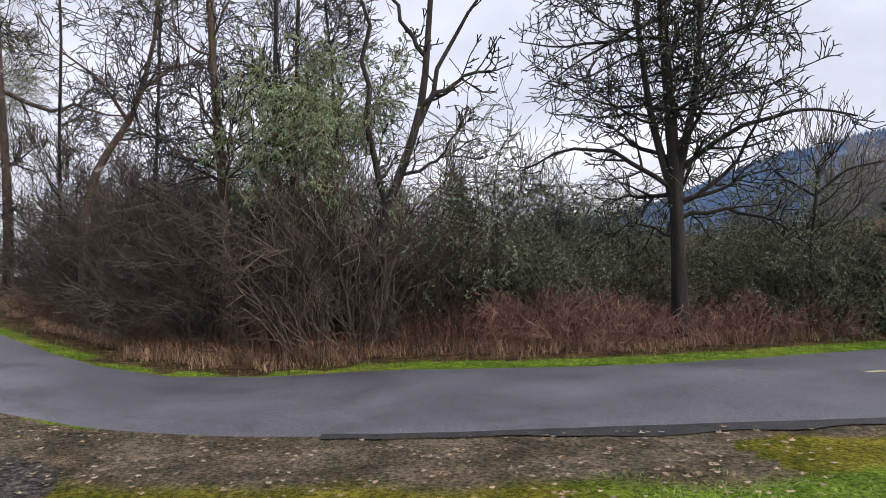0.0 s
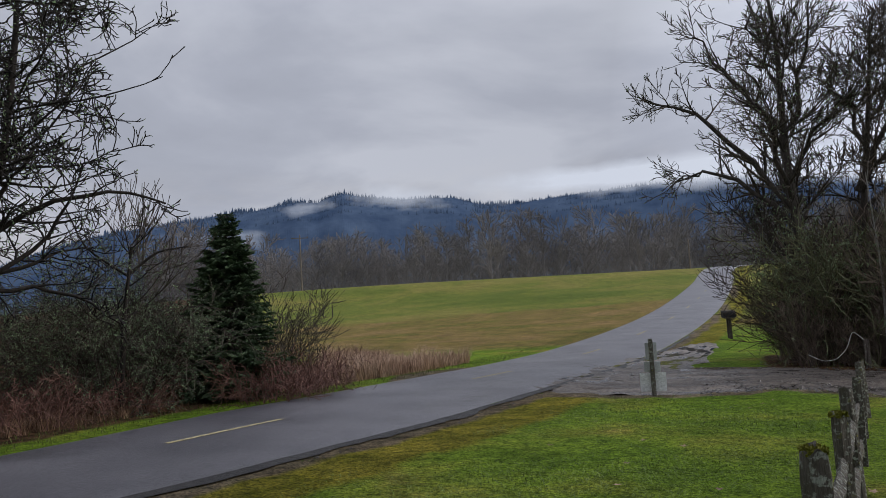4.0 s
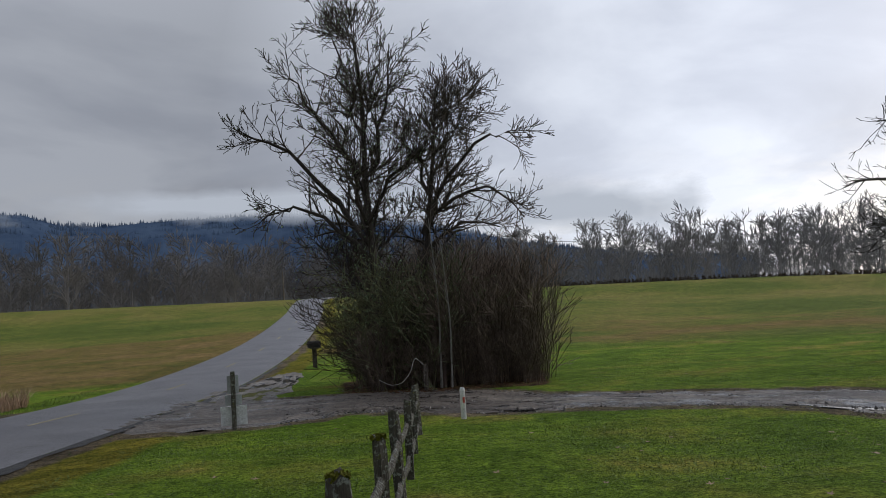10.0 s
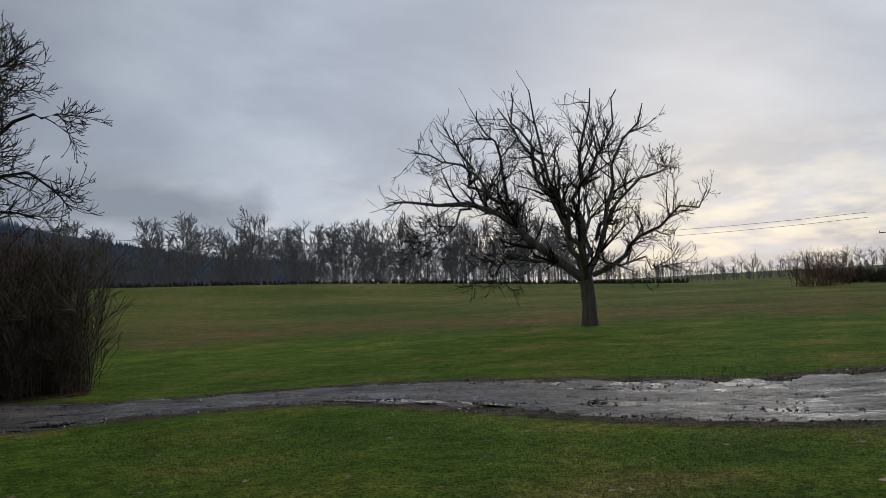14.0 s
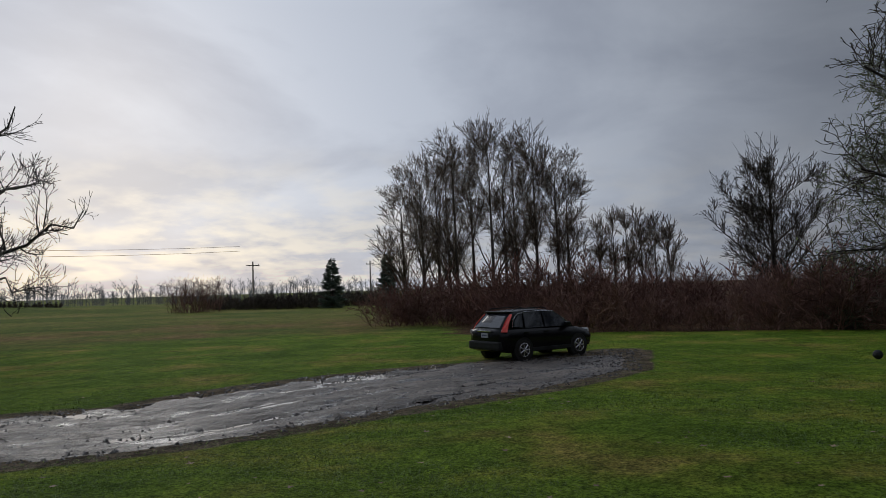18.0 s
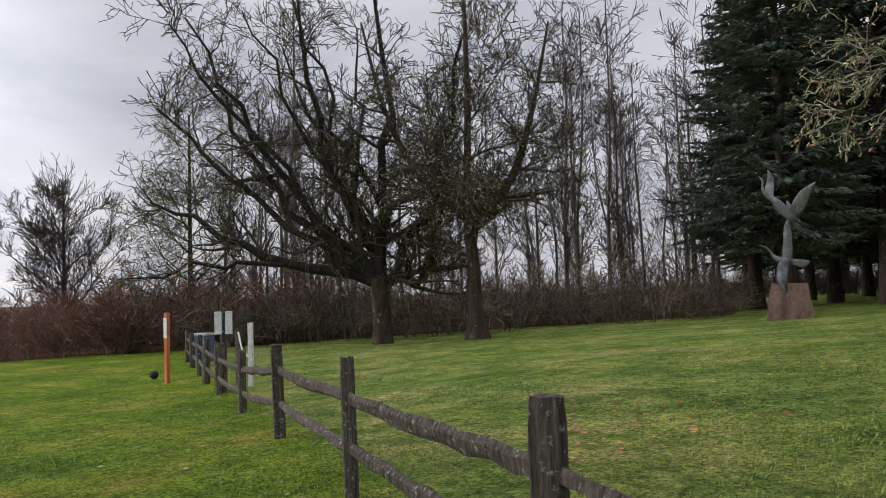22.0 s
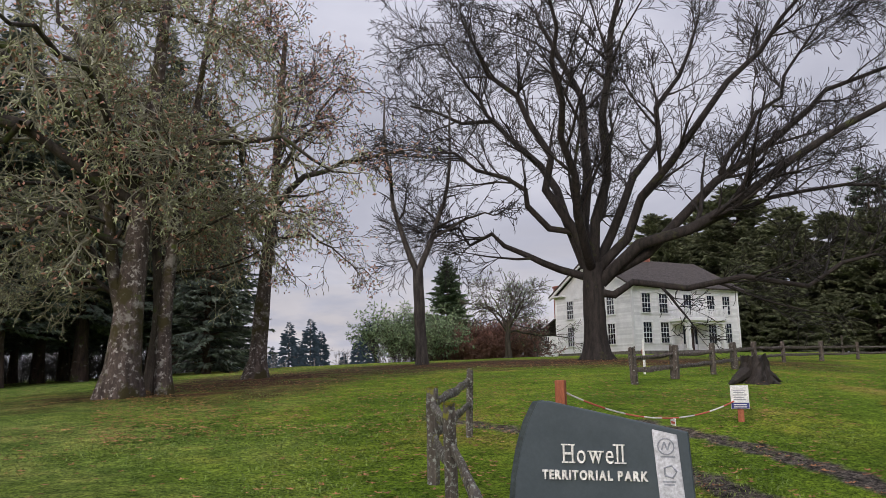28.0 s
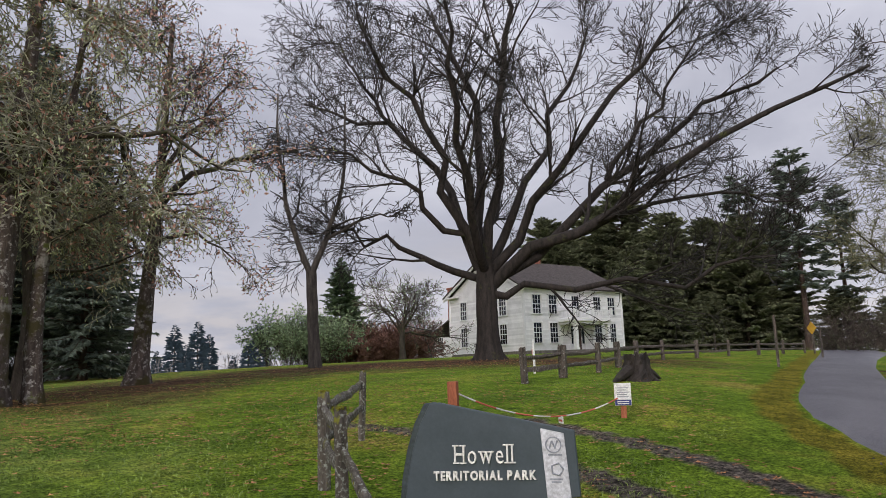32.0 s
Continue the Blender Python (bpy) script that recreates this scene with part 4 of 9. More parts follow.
tree("lichened_tree", 38, off_road(-81.8, 15.6), [([(0, 0, 0), (0.1, 0, 2.2), (-0.25, 0, 4.0), (-0.35, 0, 6.2)], 0.075, 0.03), ([(0.35, 0.1, 0), (0.5, 0.1, 2.2), (0.75, 0, 4.0), (0.9, 0, 5.6)], 0.065, 0.025)], [],
     [L(8, 1.0, 55, 0.2, -0.14, 5, 0.1, sides=4), L(5, 0.5, 50, 0.22, -0.16, 3), L(3, 0.22, 45, 0.2, -0.15, 2)], BARK_OAK, TWIG_MOSS, "bare tree draped with hanging grey-green lichen", turn=81.8, minr=0.009, flare=1.2,
     auto=dict(n=14, lens=1.9, angle=66, gnarl=0.16, trop=-0.02, start=0.42, thin=0.42, tipwise=0.3), lichen=(LICHEN_DARK, 5, 0.075, 0.5, 0.0095))
rng = np.random.default_rng(5)
WILD = lambda x, y: road_side(np.array([x]), np.array([y]))[0] < -4.9
s1 = shrub("thicket_shrub", 31, 3.7, 1.3, 22, "dense leafless brown roadside shrub", TWIG_MID, 8, 0.22, 0.011, "roadside thicket", depth=2, sub=0.30, gn=0.17, trop=0.04, angle=40, minr=0.0056)
plant(s1, spread_over(rng, -104, -76, 13.8, 24, 27, WILD) + spread_over(rng, -108, -90, 18, 34, 16, WILD) + spread_over(rng, -74, -70, 16, 19, 3), 1, smin=0.55, smax=1.15)
plant(s1, spread_over(rng, -106, -74, 19, 32, 12, WILD), 45, first=False, smin=1.1, smax=1.6)
s1b = shrub("dark_thicket_shrub", 35, 3.4, 1.4, 26, "dark tangled leafless brushwood by the road", TWIG, 8, 0.35, 0.013, "roadside thicket", depth=2, sub=0.28, gn=0.22, trop=0.02, angle=46, minr=0.006)
plant(s1b, spread_over(rng, -104, -73, 14.5, 26, 26, WILD), 41, smin=0.45, smax=1.0)
s2 = shrub("lichened_shrub", 32, 6.0, 1.4, 30, "bare shrub arching under grey-green lichen", TWIG, 9, 0.55, 0.022, "lichened shrubs", lichen=(LICHEN_DARK, 6, 0.08, 0.0095), sub=0.26, gn=0.16, arch=0.075, trop=-0.10, angle=54, minr=0.0085, droop=0.3)
plant(s2, [A(-67.4, 17.4), A(-65.2, 16.8), A(-63.2, 17.6), A(-61.4, 16.9), A(-45.9, 17.6), A(-44.8, 20.2), A(-47.2, 19.2), A(-70.4, 18.8), A(-64.2, 18.8), A(-59.6, 18.4), A(-57.8, 19.4), A(-66.4, 19.2), A(-62.2, 19.6), A(-48.6, 18.8)], 2, smin=0.6, smax=0.76)
s3 = shrub("red_stem_shrub", 33, 1.5, 1.0, 30, "low russet-stemmed bramble by the road", TWIG_RED, 5, 0.8, 0.010, "russet shrubs", depth=2, sub=0.4, gn=0.3, arch=0.06, angle=50, minr=0.006)
plant(s3, spread_over(rng, -68, -27, 14.2, 17.5, 18, lambda x, y: road_side(np.array([x]), np.array([y]))[0] < -4.2), 3, smin=0.5, smax=0.95)
plant(s3, [A(-63.5, 14.6), A(-62.0, 14.9), A(-64.8, 14.8), A(-35.6, 17.4), A(-34.6, 18.0), A(-33.4, 18.8), A(-32.2, 19.4)], 42, first=False, smin=0.75, smax=1.0)
conifer("cedar", 41, 4.5, 1.45, "young dark green cedar by the roadside", NEEDLE_CEDAR, BARK, 0.35, 0.03, 0.12, 12, 0.30, 4.2, A(-38.2, 18.6), cone=1.0)
conifer("cedar", 43, 4.2, 0.9, "slim young cedar behind the lichened shrubs", NEEDLE_CEDAR, BARK, 0.35, 0.03, 0.15, 8, 0.28, 2.4, A(-70.0, 20.5), cone=1.0)
s4 = shrub("bare_shrub", 34, 2.7, 1.0, 26, "leafless grey-brown shrub beside the cedar", TWIG, 5, 0.6, 0.012, "bare shrubs", depth=2, gn=0.18, angle=40)
plant(s4, [A(-35.5, 20.2), A(-41.5, 21.5), A(-36.8, 22), A(-44, 22), A(-34.2, 21.2), A(-40.5, 20.6)], 4)
tree("bare_sapling", 44, A(-45.6, 17.2), [([(0, 0, 0), (0.1, 0, 2.0), (0.3, 0, 3.6)], 0.06, 0.03)], [([(0.2, 0, 3.0), (0.8, 0, 3.5), (1.5, 0, 3.6)], 0.035, 0.015), ([(0.2, 0, 3.0), (-0.6, 0, 3.6), (-1.0, 0, 4.6)], 0.03, 0.012)],
     [L(7, 1.3, 60, 0.15, 0.28, 4, 0.1, sides=3), L(3, 0.5, 30, 0.12, 0.15, 3)], BARK_OAK, TWIG, "twiggy sapling with upright whips beside the mossy tree", turn=45.6, minr=0.007, flare=1.2,
     auto=dict(n=8, lens=1.6, angle=50, gnarl=0.14, trop=0.10, start=0.4, thin=0.5, tipwise=0.3))

# ---------------------------------------------------------------- the clump between road and track (north)
HZ = [L(14, 1.7, 48, 0.11, 0.05, 5, 0.08, sides=4), L(6, 0.72, 48, 0.13, 0.12, 4, 0.08), L(3, 0.28, 42, 0.14, 0.14, 2, 0.1)]
tree("clump_tree", 51, A(3.8, 25.0), [([(0, 0, 0), (-0.1, 0, 3.6), (-0.3, 0, 6.5), (-0.2, 0, 10), (-0.4, 0, 12.0)], 0.18, 0.04)],
     [([(-0.2, 0, 4.8), (-1.7, 0, 7.1), (-2.9, -0.2, 8.4), (-4.3, -0.3, 8.8)], 0.10, 0.03), ([(-0.2, 0, 7.0), (-1.6, 0.3, 9.2), (-2.7, 0.3, 10.8)], 0.09, 0.02),
      ([(-0.3, 0, 6.4), (0.4, 0.2, 9.0), (0.9, 0.2, 11.6)], 0.09, 0.02), ([(-0.2, 0, 8.6), (-0.8, 0, 10.4), (-1.1, 0, 12.2)], 0.07, 0.02),
      ([(-0.2, 0, 4.2), (-1.6, 0.3, 6.0), (-2.8, 0.5, 6.4), (-3.8, 0.5, 6.0)], 0.09, 0.02), ([(-0.3, 0, 5.4), (1.0, 0.4, 7.6), (2.0, 0.6, 8.6)], 0.08, 0.02),
      ([(-0.2, 0, 5.0), (-0.8, 1.8, 7.6), (-1.4, 3.0, 9.0)], 0.08, 0.02), ([(-0.2, 0, 5.0), (-0.6, -1.8, 7.4), (-1.2, -3.0, 8.6)], 0.08, 0.02)], HZ, BARK, TWIG,
     "bare spreading tree rising from the thicket", auto=dict(n=17, lens=3.1, angle=50, gnarl=0.14, trop=0.05, start=0.16, thin=0.4, tipwise=0.5), group="clump trees", minr=0.0105, turn=-3.8, rough=0.1, lichen=(LICHEN_DARK, 1, 0.10, 0.1, 0.012))
tree("clump_tree", 52, A(6.9, 25.6), [([(0, 0, 0), (0.2, 0, 4.0), (0.7, 0.1, 7.6), (1.0, 0.1, 10.4)], 0.15, 0.03)],
     [([(0.2, 0, 5.2), (1.5, 0, 7.8), (2.8, -0.2, 8.5), (3.7, -0.3, 8.2)], 0.09, 0.02), ([(0.3, 0, 5.4), (1.8, 0.2, 6.8), (3.0, 0.3, 6.6), (3.8, 0.3, 5.6)], 0.08, 0.02),
      ([(0.5, 0, 6.6), (0.0, 0.4, 8.2), (-0.6, 0.6, 9.0)], 0.07, 0.02), ([(0.2, 0, 4.6), (1.6, -0.4, 5.6), (2.8, -0.8, 5.2)], 0.07, 0.02), ([(0.4, 0, 6.0), (1.0, 1.4, 8.0), (1.8, 2.2, 8.6)], 0.07, 0.02)], HZ, BARK, TWIG,
     "bare leaning tree arching out of the thicket", auto=dict(n=13, lens=2.7, angle=52, gnarl=0.14, trop=0.03, start=0.2, thin=0.45, tipwise=0.5), group="clump trees", minr=0.0105, turn=-6.9, rough=0.1)
s5 = shrub("clump_shrub", 53, 4.6, 0.95, 30, "dense brown leafless thicket shrub", TWIG_BRUSH, 6, 0.16, 0.014, "clump thicket", depth=2, sub=0.30, gn=0.10, minr=0.0085, angle=30)
plant(s5, [A(7.6, 25.2), A(9.2, 24.2), A(10.6, 24.4), A(12.0, 24.2), A(13.4, 24.6), A(14.8, 24.4), A(9.5, 26.2), A(12.0, 26.4), A(14.2, 26.4), A(10.8, 27.4), A(13.0, 28)], 6, smin=0.85, smax=1.08)
plant(s5, [A(a, 23.9 + 0.5 * math.sin(a * 3)) for a in np.arange(2.6, 15.6, 0.85)], 66, first=False, smin=0.28, smax=0.5)
s5b = shrub("clump_hazel", 54, 4.6, 1.0, 22, "fan of grey-brown hazel stems under the clump trees", TWIG_MID, 7, 0.55, 0.018, "clump hazels", depth=2, sub=0.34, gn=0.14, arch=0.02, angle=44, minr=0.0095)
plant(s5b, [A(3.0, 26.6), A(3.8, 25.2), A(4.9, 26.4), A(6.2, 25.4), A(7.4, 26.8), A(2.9, 28.2), A(4.2, 27.6)], 67, smin=0.7, smax=0.92)
s5c = shrub("clump_lichen_shrub", 55, 5.2, 1.0, 18, "twiggy shrub grey with lichen among the clump trees", TWIG_MOSS, 7, 0.30, 0.018, "clump hazels", depth=2, sub=0.32, gn=0.16, arch=0.03, angle=48, minr=0.0085, lichen=(LICHEN_DARK, 2, 0.14, 0.009))
plant(s5c, [A(4.0, 24.4), A(6.6, 24.2), A(5.2, 25.6)], 68, smin=0.8, smax=1.05)

for k, (az, h) in enumerate(((8.0, 5.4), (8.8, 4.6))):
    tree("pale_sapling", 57 + k, A(az, 23.2), [([(0, 0, 0), (0.08, 0, h * 0.5), (-0.05, 0.1, h)], 0.035, 0.012)], [], [L(5, 0.5, 40, 0.15, 0.05, 3)], BARK_PALE, TWIG_PALE,
         "slim pale-barked sapling before the thicket", group="pale saplings", auto=dict(n=6, lens=1.2, angle=35, gnarl=0.1, trop=0.05, start=0.5, thin=0.5), minr=0.006, flare=1.1)

# ---------------------------------------------------------------- the lone tree in the field (north-east)
tree("field_tree", 61, A(52.7, 40.0), [([(0, 0, 0), (0.05, 0, 1.2), (-0.05, 0, 2.8)], 0.37, 0.36)],
     [([(-0.15, 0, 2.6), (-1.85, 0.2, 3.7), (-3.4, 0.3, 5.7), (-4.9, 0.3, 6.6), (-7, 0.2, 6.9), (-9.0, 0, 7.3), (-10.4, 0, 7.5)], 0.27, 0.04),
      ([(-4.7, 0.3, 6.5), (-5.5, 0.5, 8.1), (-6.6, 0.6, 10.2), (-7.3, 0.6, 11.6)], 0.13, 0.03), ([(-4.0, 0.3, 6.1), (-4.6, -0.8, 7.6), (-6.6, -1.6, 9.2), (-8.6, -2.0, 9.8)], 0.11, 0.03),
      ([(-0.3, 0, 5.0), (-1.5, 0.4, 7.6), (-2.8, 0.6, 9.9), (-4.3, 0.8, 12.4)], 0.13, 0.03), ([(-0.1, 0, 2.8), (-0.9, -0.5, 5.4), (-1.6, -0.8, 8.4), (-2.4, -1.0, 12.8)], 0.19, 0.03),
      ([(0, 0, 2.7), (-0.15, 0.3, 6.3), (0.3, 0.2, 9.6), (0.8, 0, 12.8)], 0.20, 0.03), ([(0.05, 0, 2.8), (1.2, -0.3, 5.7), (2.0, -0.4, 9.2), (3.4, -0.5, 11.6)], 0.17, 0.03),
      ([(0.3, 0, 2.8), (2.1, 0.2, 3.5), (3.4, 0.3, 4.8), (5.1, 0.3, 6.0), (6.4, 0.2, 6.9)], 0.15, 0.03), ([(0.6, -0.1, 4.6), (2.1, -0.6, 7.2), (4.4, -0.9, 8.0)], 0.12, 0.03),
      ([(0, 0, 2.6), (0.3, 2.2, 4.6), (0.2, 4.6, 7.0), (0.4, 6.2, 8.6)], 0.17, 0.03), ([(0, 0, 2.6), (-0.6, -2.2, 4.6), (-1.0, -4.5, 7.0), (-1.2, -6.0, 8.4)], 0.17, 0.03),
      ([(-1.4, 0.2, 3.4), (-3.2, -1.0, 4.2), (-5.2, -1.6, 3.8), (-5.8, -1.8, 2.6)], 0.09, 0.02), ([(-6, 0.2, 6.8), (-7.4, -1.0, 5.6), (-9, -1.6, 4.6)], 0.07, 0.02), ([(0.6, 0, 2.9), (2.4, -1.0, 3.4), (4.6, -1.4, 2.6)], 0.08, 0.02),
      ([(-2.6, 0.3, 4.7), (-3.6, 2.0, 6.4), (-4.6, 3.4, 8.2)], 0.10, 0.03), ([(-3.4, 0.3, 5.7), (-4.0, 0.2, 8.4), (-4.6, 0.2, 10.8), (-5.4, 0.1, 12.2)], 0.12, 0.03), ([(-0.9, -0.5, 5.4), (-2.6, -0.2, 8.8), (-3.2, 0, 11.2), (-3.4, 0, 13)], 0.12, 0.03),
      ([(0.1, 0.2, 7.6), (1.8, 0.6, 10.2), (2.2, 0.8, 12.8)], 0.10, 0.03)],
     [L(14, 2.4, 50, 0.14, 0.10, 5, 0.10, sides=4), L(8, 1.1, 48, 0.14, 0.14, 4, 0.06), L(3, 0.55, 36, 0.12, 0.16, 2, 0.1)], BARK_GREY, TWIG_DARK,
     "old spreading bare fruit tree alone on the field", minr=0.0125, rough=0.2, flare=1.25, turn=-52.7, crown=((-2.0, 0, 6.1), (9.6, 8.0, 6.9)))

# ---------------------------------------------------------------- poplars and thicket (east)
POP = [L(8, 2.4, 32, 0.09, 0.06, 4, 0.12, sides=3), L(6, 1.2, 36, 0.12, 0.06, 3, 0.1), L(3, 0.6, 32, 0.1, 0.05, 2)]
poplars = []
for k, (az, d, h) in enumerate([(84.5, 68, 11), (86, 66, 13), (87.2, 70, 14), (88.6, 66, 14.5), (89.9, 69, 13.5), (91.4, 66, 15.5), (93.2, 67, 14.5), (94.8, 66, 15), (96.4, 68, 13.5), (88.0, 74, 14), (92.4, 71, 14), (97.2, 70, 11.5)]):
    poplars.append(tree("poplar", 70 + k, A(az, d), [([(0, 0, 0), (0.3, 0, h * 0.37), (0.2 - 0.1 * k % 3, 0.2, h * 0.92)], 0.22, 0.04)], [], POP, BARK_ALDER, TWIG_BRUSH,
                   "tall bare poplar above the thicket", auto=dict(n=15, lens=h * 0.46, angle=27, gnarl=0.05, trop=0.02, start=0.22, thin=0.5, tipwise=0.6), group="poplars", minr=0.0135))
for k, (az, d, h) in enumerate([(99.5, 105, 10), (100.6, 104, 11), (101.6, 106, 10.5), (102.6, 104, 11), (103.6, 106, 10), (104.6, 105, 9)]):
    tree("far_poplar", 85 + k, A(az, d), [([(0, 0, 0), (0.3, 0, h * 0.4), (0.2, 0.2, h)], 0.2, 0.03)], [], POP[:2], BARK_ALDER, TWIG_BRUSH,
         "bare poplar standing far behind the thicket", auto=dict(n=12, lens=h * 0.4, angle=26, gnarl=0.06, trop=0.02, start=0.2, thin=0.45, tipwise=0.5), group="far poplars", apart=False, minr=0.028)
tree("round_tree", 92, A(111.6, 60), [([(0, 0, 0), (0.1, 0, 5.0), (0.0, 0.1, 11.6)], 0.22, 0.04)], [],
     [L(14, 2.2, 38, 0.07, 0.09, 5, 0.10, sides=3), L(8, 1.0, 40, 0.08, 0.10, 3, 0.1), L(3, 0.5, 36, 0.08, 0.08, 2, 0.1)], BARK, TWIG,
     "rounded bare tree above the thicket", auto=dict(n=24, lens=6.6, angle=50, gnarl=0.08, trop=0.05, start=0.18, thin=0.45, tipwise=0.55), minr=0.0145, crown=((0, 0, 7.0), (5.4, 5.4, 6.2)))
rng = np.random.default_rng(9)
s6 = shrub("bramble_thicket", 95, 2.9, 2.0, 34, "reddish-brown leafless bramble and alder thicket", TWIG_RED, 6, 0.7, 0.022, "red thicket", depth=2, gn=0.2, angle=42, minr=0.015)
plant(s6, [A(a, 41 + 4 * math.sin(a * 1.7) + (10 if a < 92 else 0)) for a in np.arange(83.5, 128, 1.9)] + [A(a, 50 + 4 * math.sin(a * 2.3) + (8 if a < 92 else 0)) for a in np.arange(84, 126, 2.3)], 10, smin=0.5, smax=1.6)
s7 = shrub("wood_edge_shrub", 96, 3.0, 1.8, 26, "tangled brown undergrowth at the wood's edge", TWIG_BRUSH, 6, 0.7, 0.02, "undergrowth", depth=2, gn=0.22, angle=46, minr=0.012)
plant(s7, [A(a, 37 + 3 * math.sin(a * 1.9)) for a in np.arange(122, 160, 1.8)] + [A(a, 45 + 3 * math.sin(a)) for a in np.arange(118, 160, 2.6)], 11, smin=0.6, smax=1.35)
plant(s2, [A(a, 39 + 3 * math.sin(a * 2.7)) for a in np.arange(116, 152, 4.7)], 34, first=False, smin=0.3, smax=0.5)

# two big mossy trees and the alders behind them (south-east)
MOS = [L(15, 2.8, 50, 0.18, 0.04, 6, 0.08, sides=4, thin=0.55), L(8, 1.2, 54, 0.22, 0.04, 4, 0.08), L(3, 0.42, 52, 0.24, 0.04, 3, 0.1)]
tree("mossy_maple", 101, A(133.9, 30.0), [([(0, 0, 0), (0.05, 0, 1.4), (0.0, 0.1, 2.8)], 0.37, 0.36)],
     [([(0, 0, 2.5), (3.0, 2.6, 3.4), (5.8, 4.5, 4.9), (7.6, 5.8, 6.2)], 0.26, 0.05), ([(0, 0, 2.6), (2.2, 2.2, 5.0), (4.1, 3.8, 8.0), (5.0, 4.5, 11.0)], 0.22, 0.04),
      ([(0, 0, 2.7), (1.0, 1.0, 6.0), (2.0, 1.6, 10.0), (2.8, 2.0, 14.5)], 0.26, 0.05), ([(0, 0, 2.7), (-0.3, 0.2, 6.0), (-0.2, -0.3, 10.5), (0.1, 0, 15.5)], 0.26, 0.05),
      ([(0, 0, 2.6), (-1.4, -1.0, 4.6), (-2.0, -1.4, 8.0), (-3.0, -2.0, 12.5)], 0.24, 0.05), ([(0, 0, 2.4), (0.4, -2.2, 4.0), (0.6, -5.0, 7.0)], 0.18, 0.04),
      ([(0.1, 0, 2.4), (-1.4, -1.2, 2.6), (-1.8, -1.5, 4.5), (-2.2, -1.8, 7.5)], 0.2, 0.05),
      ([(0, 0, 2.7), (2.6, 2.4, 6.5), (4.4, 4.0, 10.2), (5.7, 5.2, 13.6)], 0.2, 0.04), ([(1.4, 1.3, 4.6), (3.6, 4.2, 9.0), (5.2, 6.2, 13)], 0.14, 0.03),
      ([(1.0, 0.8, 2.9), (3.4, 3.4, 5.6), (5.3, 5.3, 8.2), (6.2, 6.2, 9.8)], 0.16, 0.04), ([(3.0, 2.6, 3.4), (5.0, 5.2, 3.6), (6.6, 7.6, 3.0)], 0.1, 0.03), ([(0, 0, 2.7), (1.6, 0.2, 5.6), (3.4, 0.4, 9.0), (4.6, 1.2, 13)], 0.2, 0.04), ([(0.6, 0.5, 5.0), (2.2, 2.6, 9.0), (3.2, 4.2, 13.5)], 0.12, 0.03), ([(0.8, 0.8, 5.4), (1.6, -0.4, 9.6), (2.4, -1.2, 14)], 0.12, 0.03), ([(-0.2, 0.1, 5.6), (0.8, 2.0, 10), (1.2, 3.2, 14.5)], 0.12, 0.03)], MOS, BARK_RED, TWIG,
     "big many-limbed bare maple with mossy limbs", lichen=(LICHEN_MOSS, 1, 0.11, 0.2, 0.015), group="mossy maples", minr=0.0135, rough=0.20, limb_bark=BARK_OAK, flare=1.2)
tree("mossy_maple", 102, A(141.2, 28.0), [([(0, 0, 0), (0.22, 0, 1.4), (0.05, 0, 2.8), (0.35, 0.1, 4.8), (0.1, 0, 8.5), (0.2, 0, 15)], 0.37, 0.06)],
     [([(0.1, 0, 4.6), (-1.2, -0.8, 5.8), (-2.0, -1.2, 8.5), (-2.6, -1.6, 12)], 0.24, 0.04), ([(0.1, 0, 4.6), (1.4, 1.0, 5.8), (2.6, 2.0, 8.5), (3.4, 2.4, 12.5)], 0.22, 0.04)], MOS, BARK_RED, TWIG,
     "tall bare maple with mossy forked trunk and drooping lichened twigs", lichen=(LICHEN_MOSS, 1, 0.14, 0.5, 0.015), group="mossy maples", minr=0.0135, flare=1.25,
     auto=dict(n=16, lens=5.2, angle=66, gnarl=0.13, trop=-0.03, start=0.33, thin=0.42, tipwise=0.4))
ALD = [L(6, 1.5, 40, 0.14, 0.06, 4, 0.12, sides=3), L(4, 0.7, 40, 0.16, 0.05, 3, 0.12)]
alders = [tree("alder", 110 + k, (0, 0), [([(0, 0, 0), (0.3 - 0.3 * k, 0.1, 5), (0.5 * k - 0.3, 0.3, 10), (0.4 * k, 0.3, 15 + k)], 0.12, 0.03)], [], ALD, BARK_ALDER, TWIG,
          "slim bare alder in the wood behind the lawn", auto=dict(n=20, lens=3.4, angle=40, gnarl=0.12, trop=0.05, start=0.12, thin=0.4, tipwise=0.5), group="alders", minr=0.0165, zdrop=0.0, apart=False) for k in range(3)]
rng = np.random.default_rng(12)
for k in range(3):
    plant(alders[k], spread_over(rng, 122, 161, 39, 64, 20), 13 + k, smin=0.75, smax=1.1)
tree("mossy_tree", 118, A(120.0, 40), [([(0, 0, 0), (0.2, 0, 4), (0.0, 0.1, 12)], 0.2, 0.05)], [], [L(9, 1.6, 52, 0.16, -0.02, 4, 0.1, sides=3), L(6, 0.8, 50, 0.18, -0.04, 3, 0.1), L(2, 0.35, 48, 0.2, 0, 2, 0.1)], BARK_MOSS, TWIG_MOSS,
     "leaning mossy tree at the end of the fence", lichen=(LICHEN_DARK, 1, 0.16, 0.2, 0.014), minr=0.013, auto=dict(n=30, lens=3.8, angle=55, gnarl=0.12, trop=0.0, start=0.2, thin=0.45, tipwise=0.4))

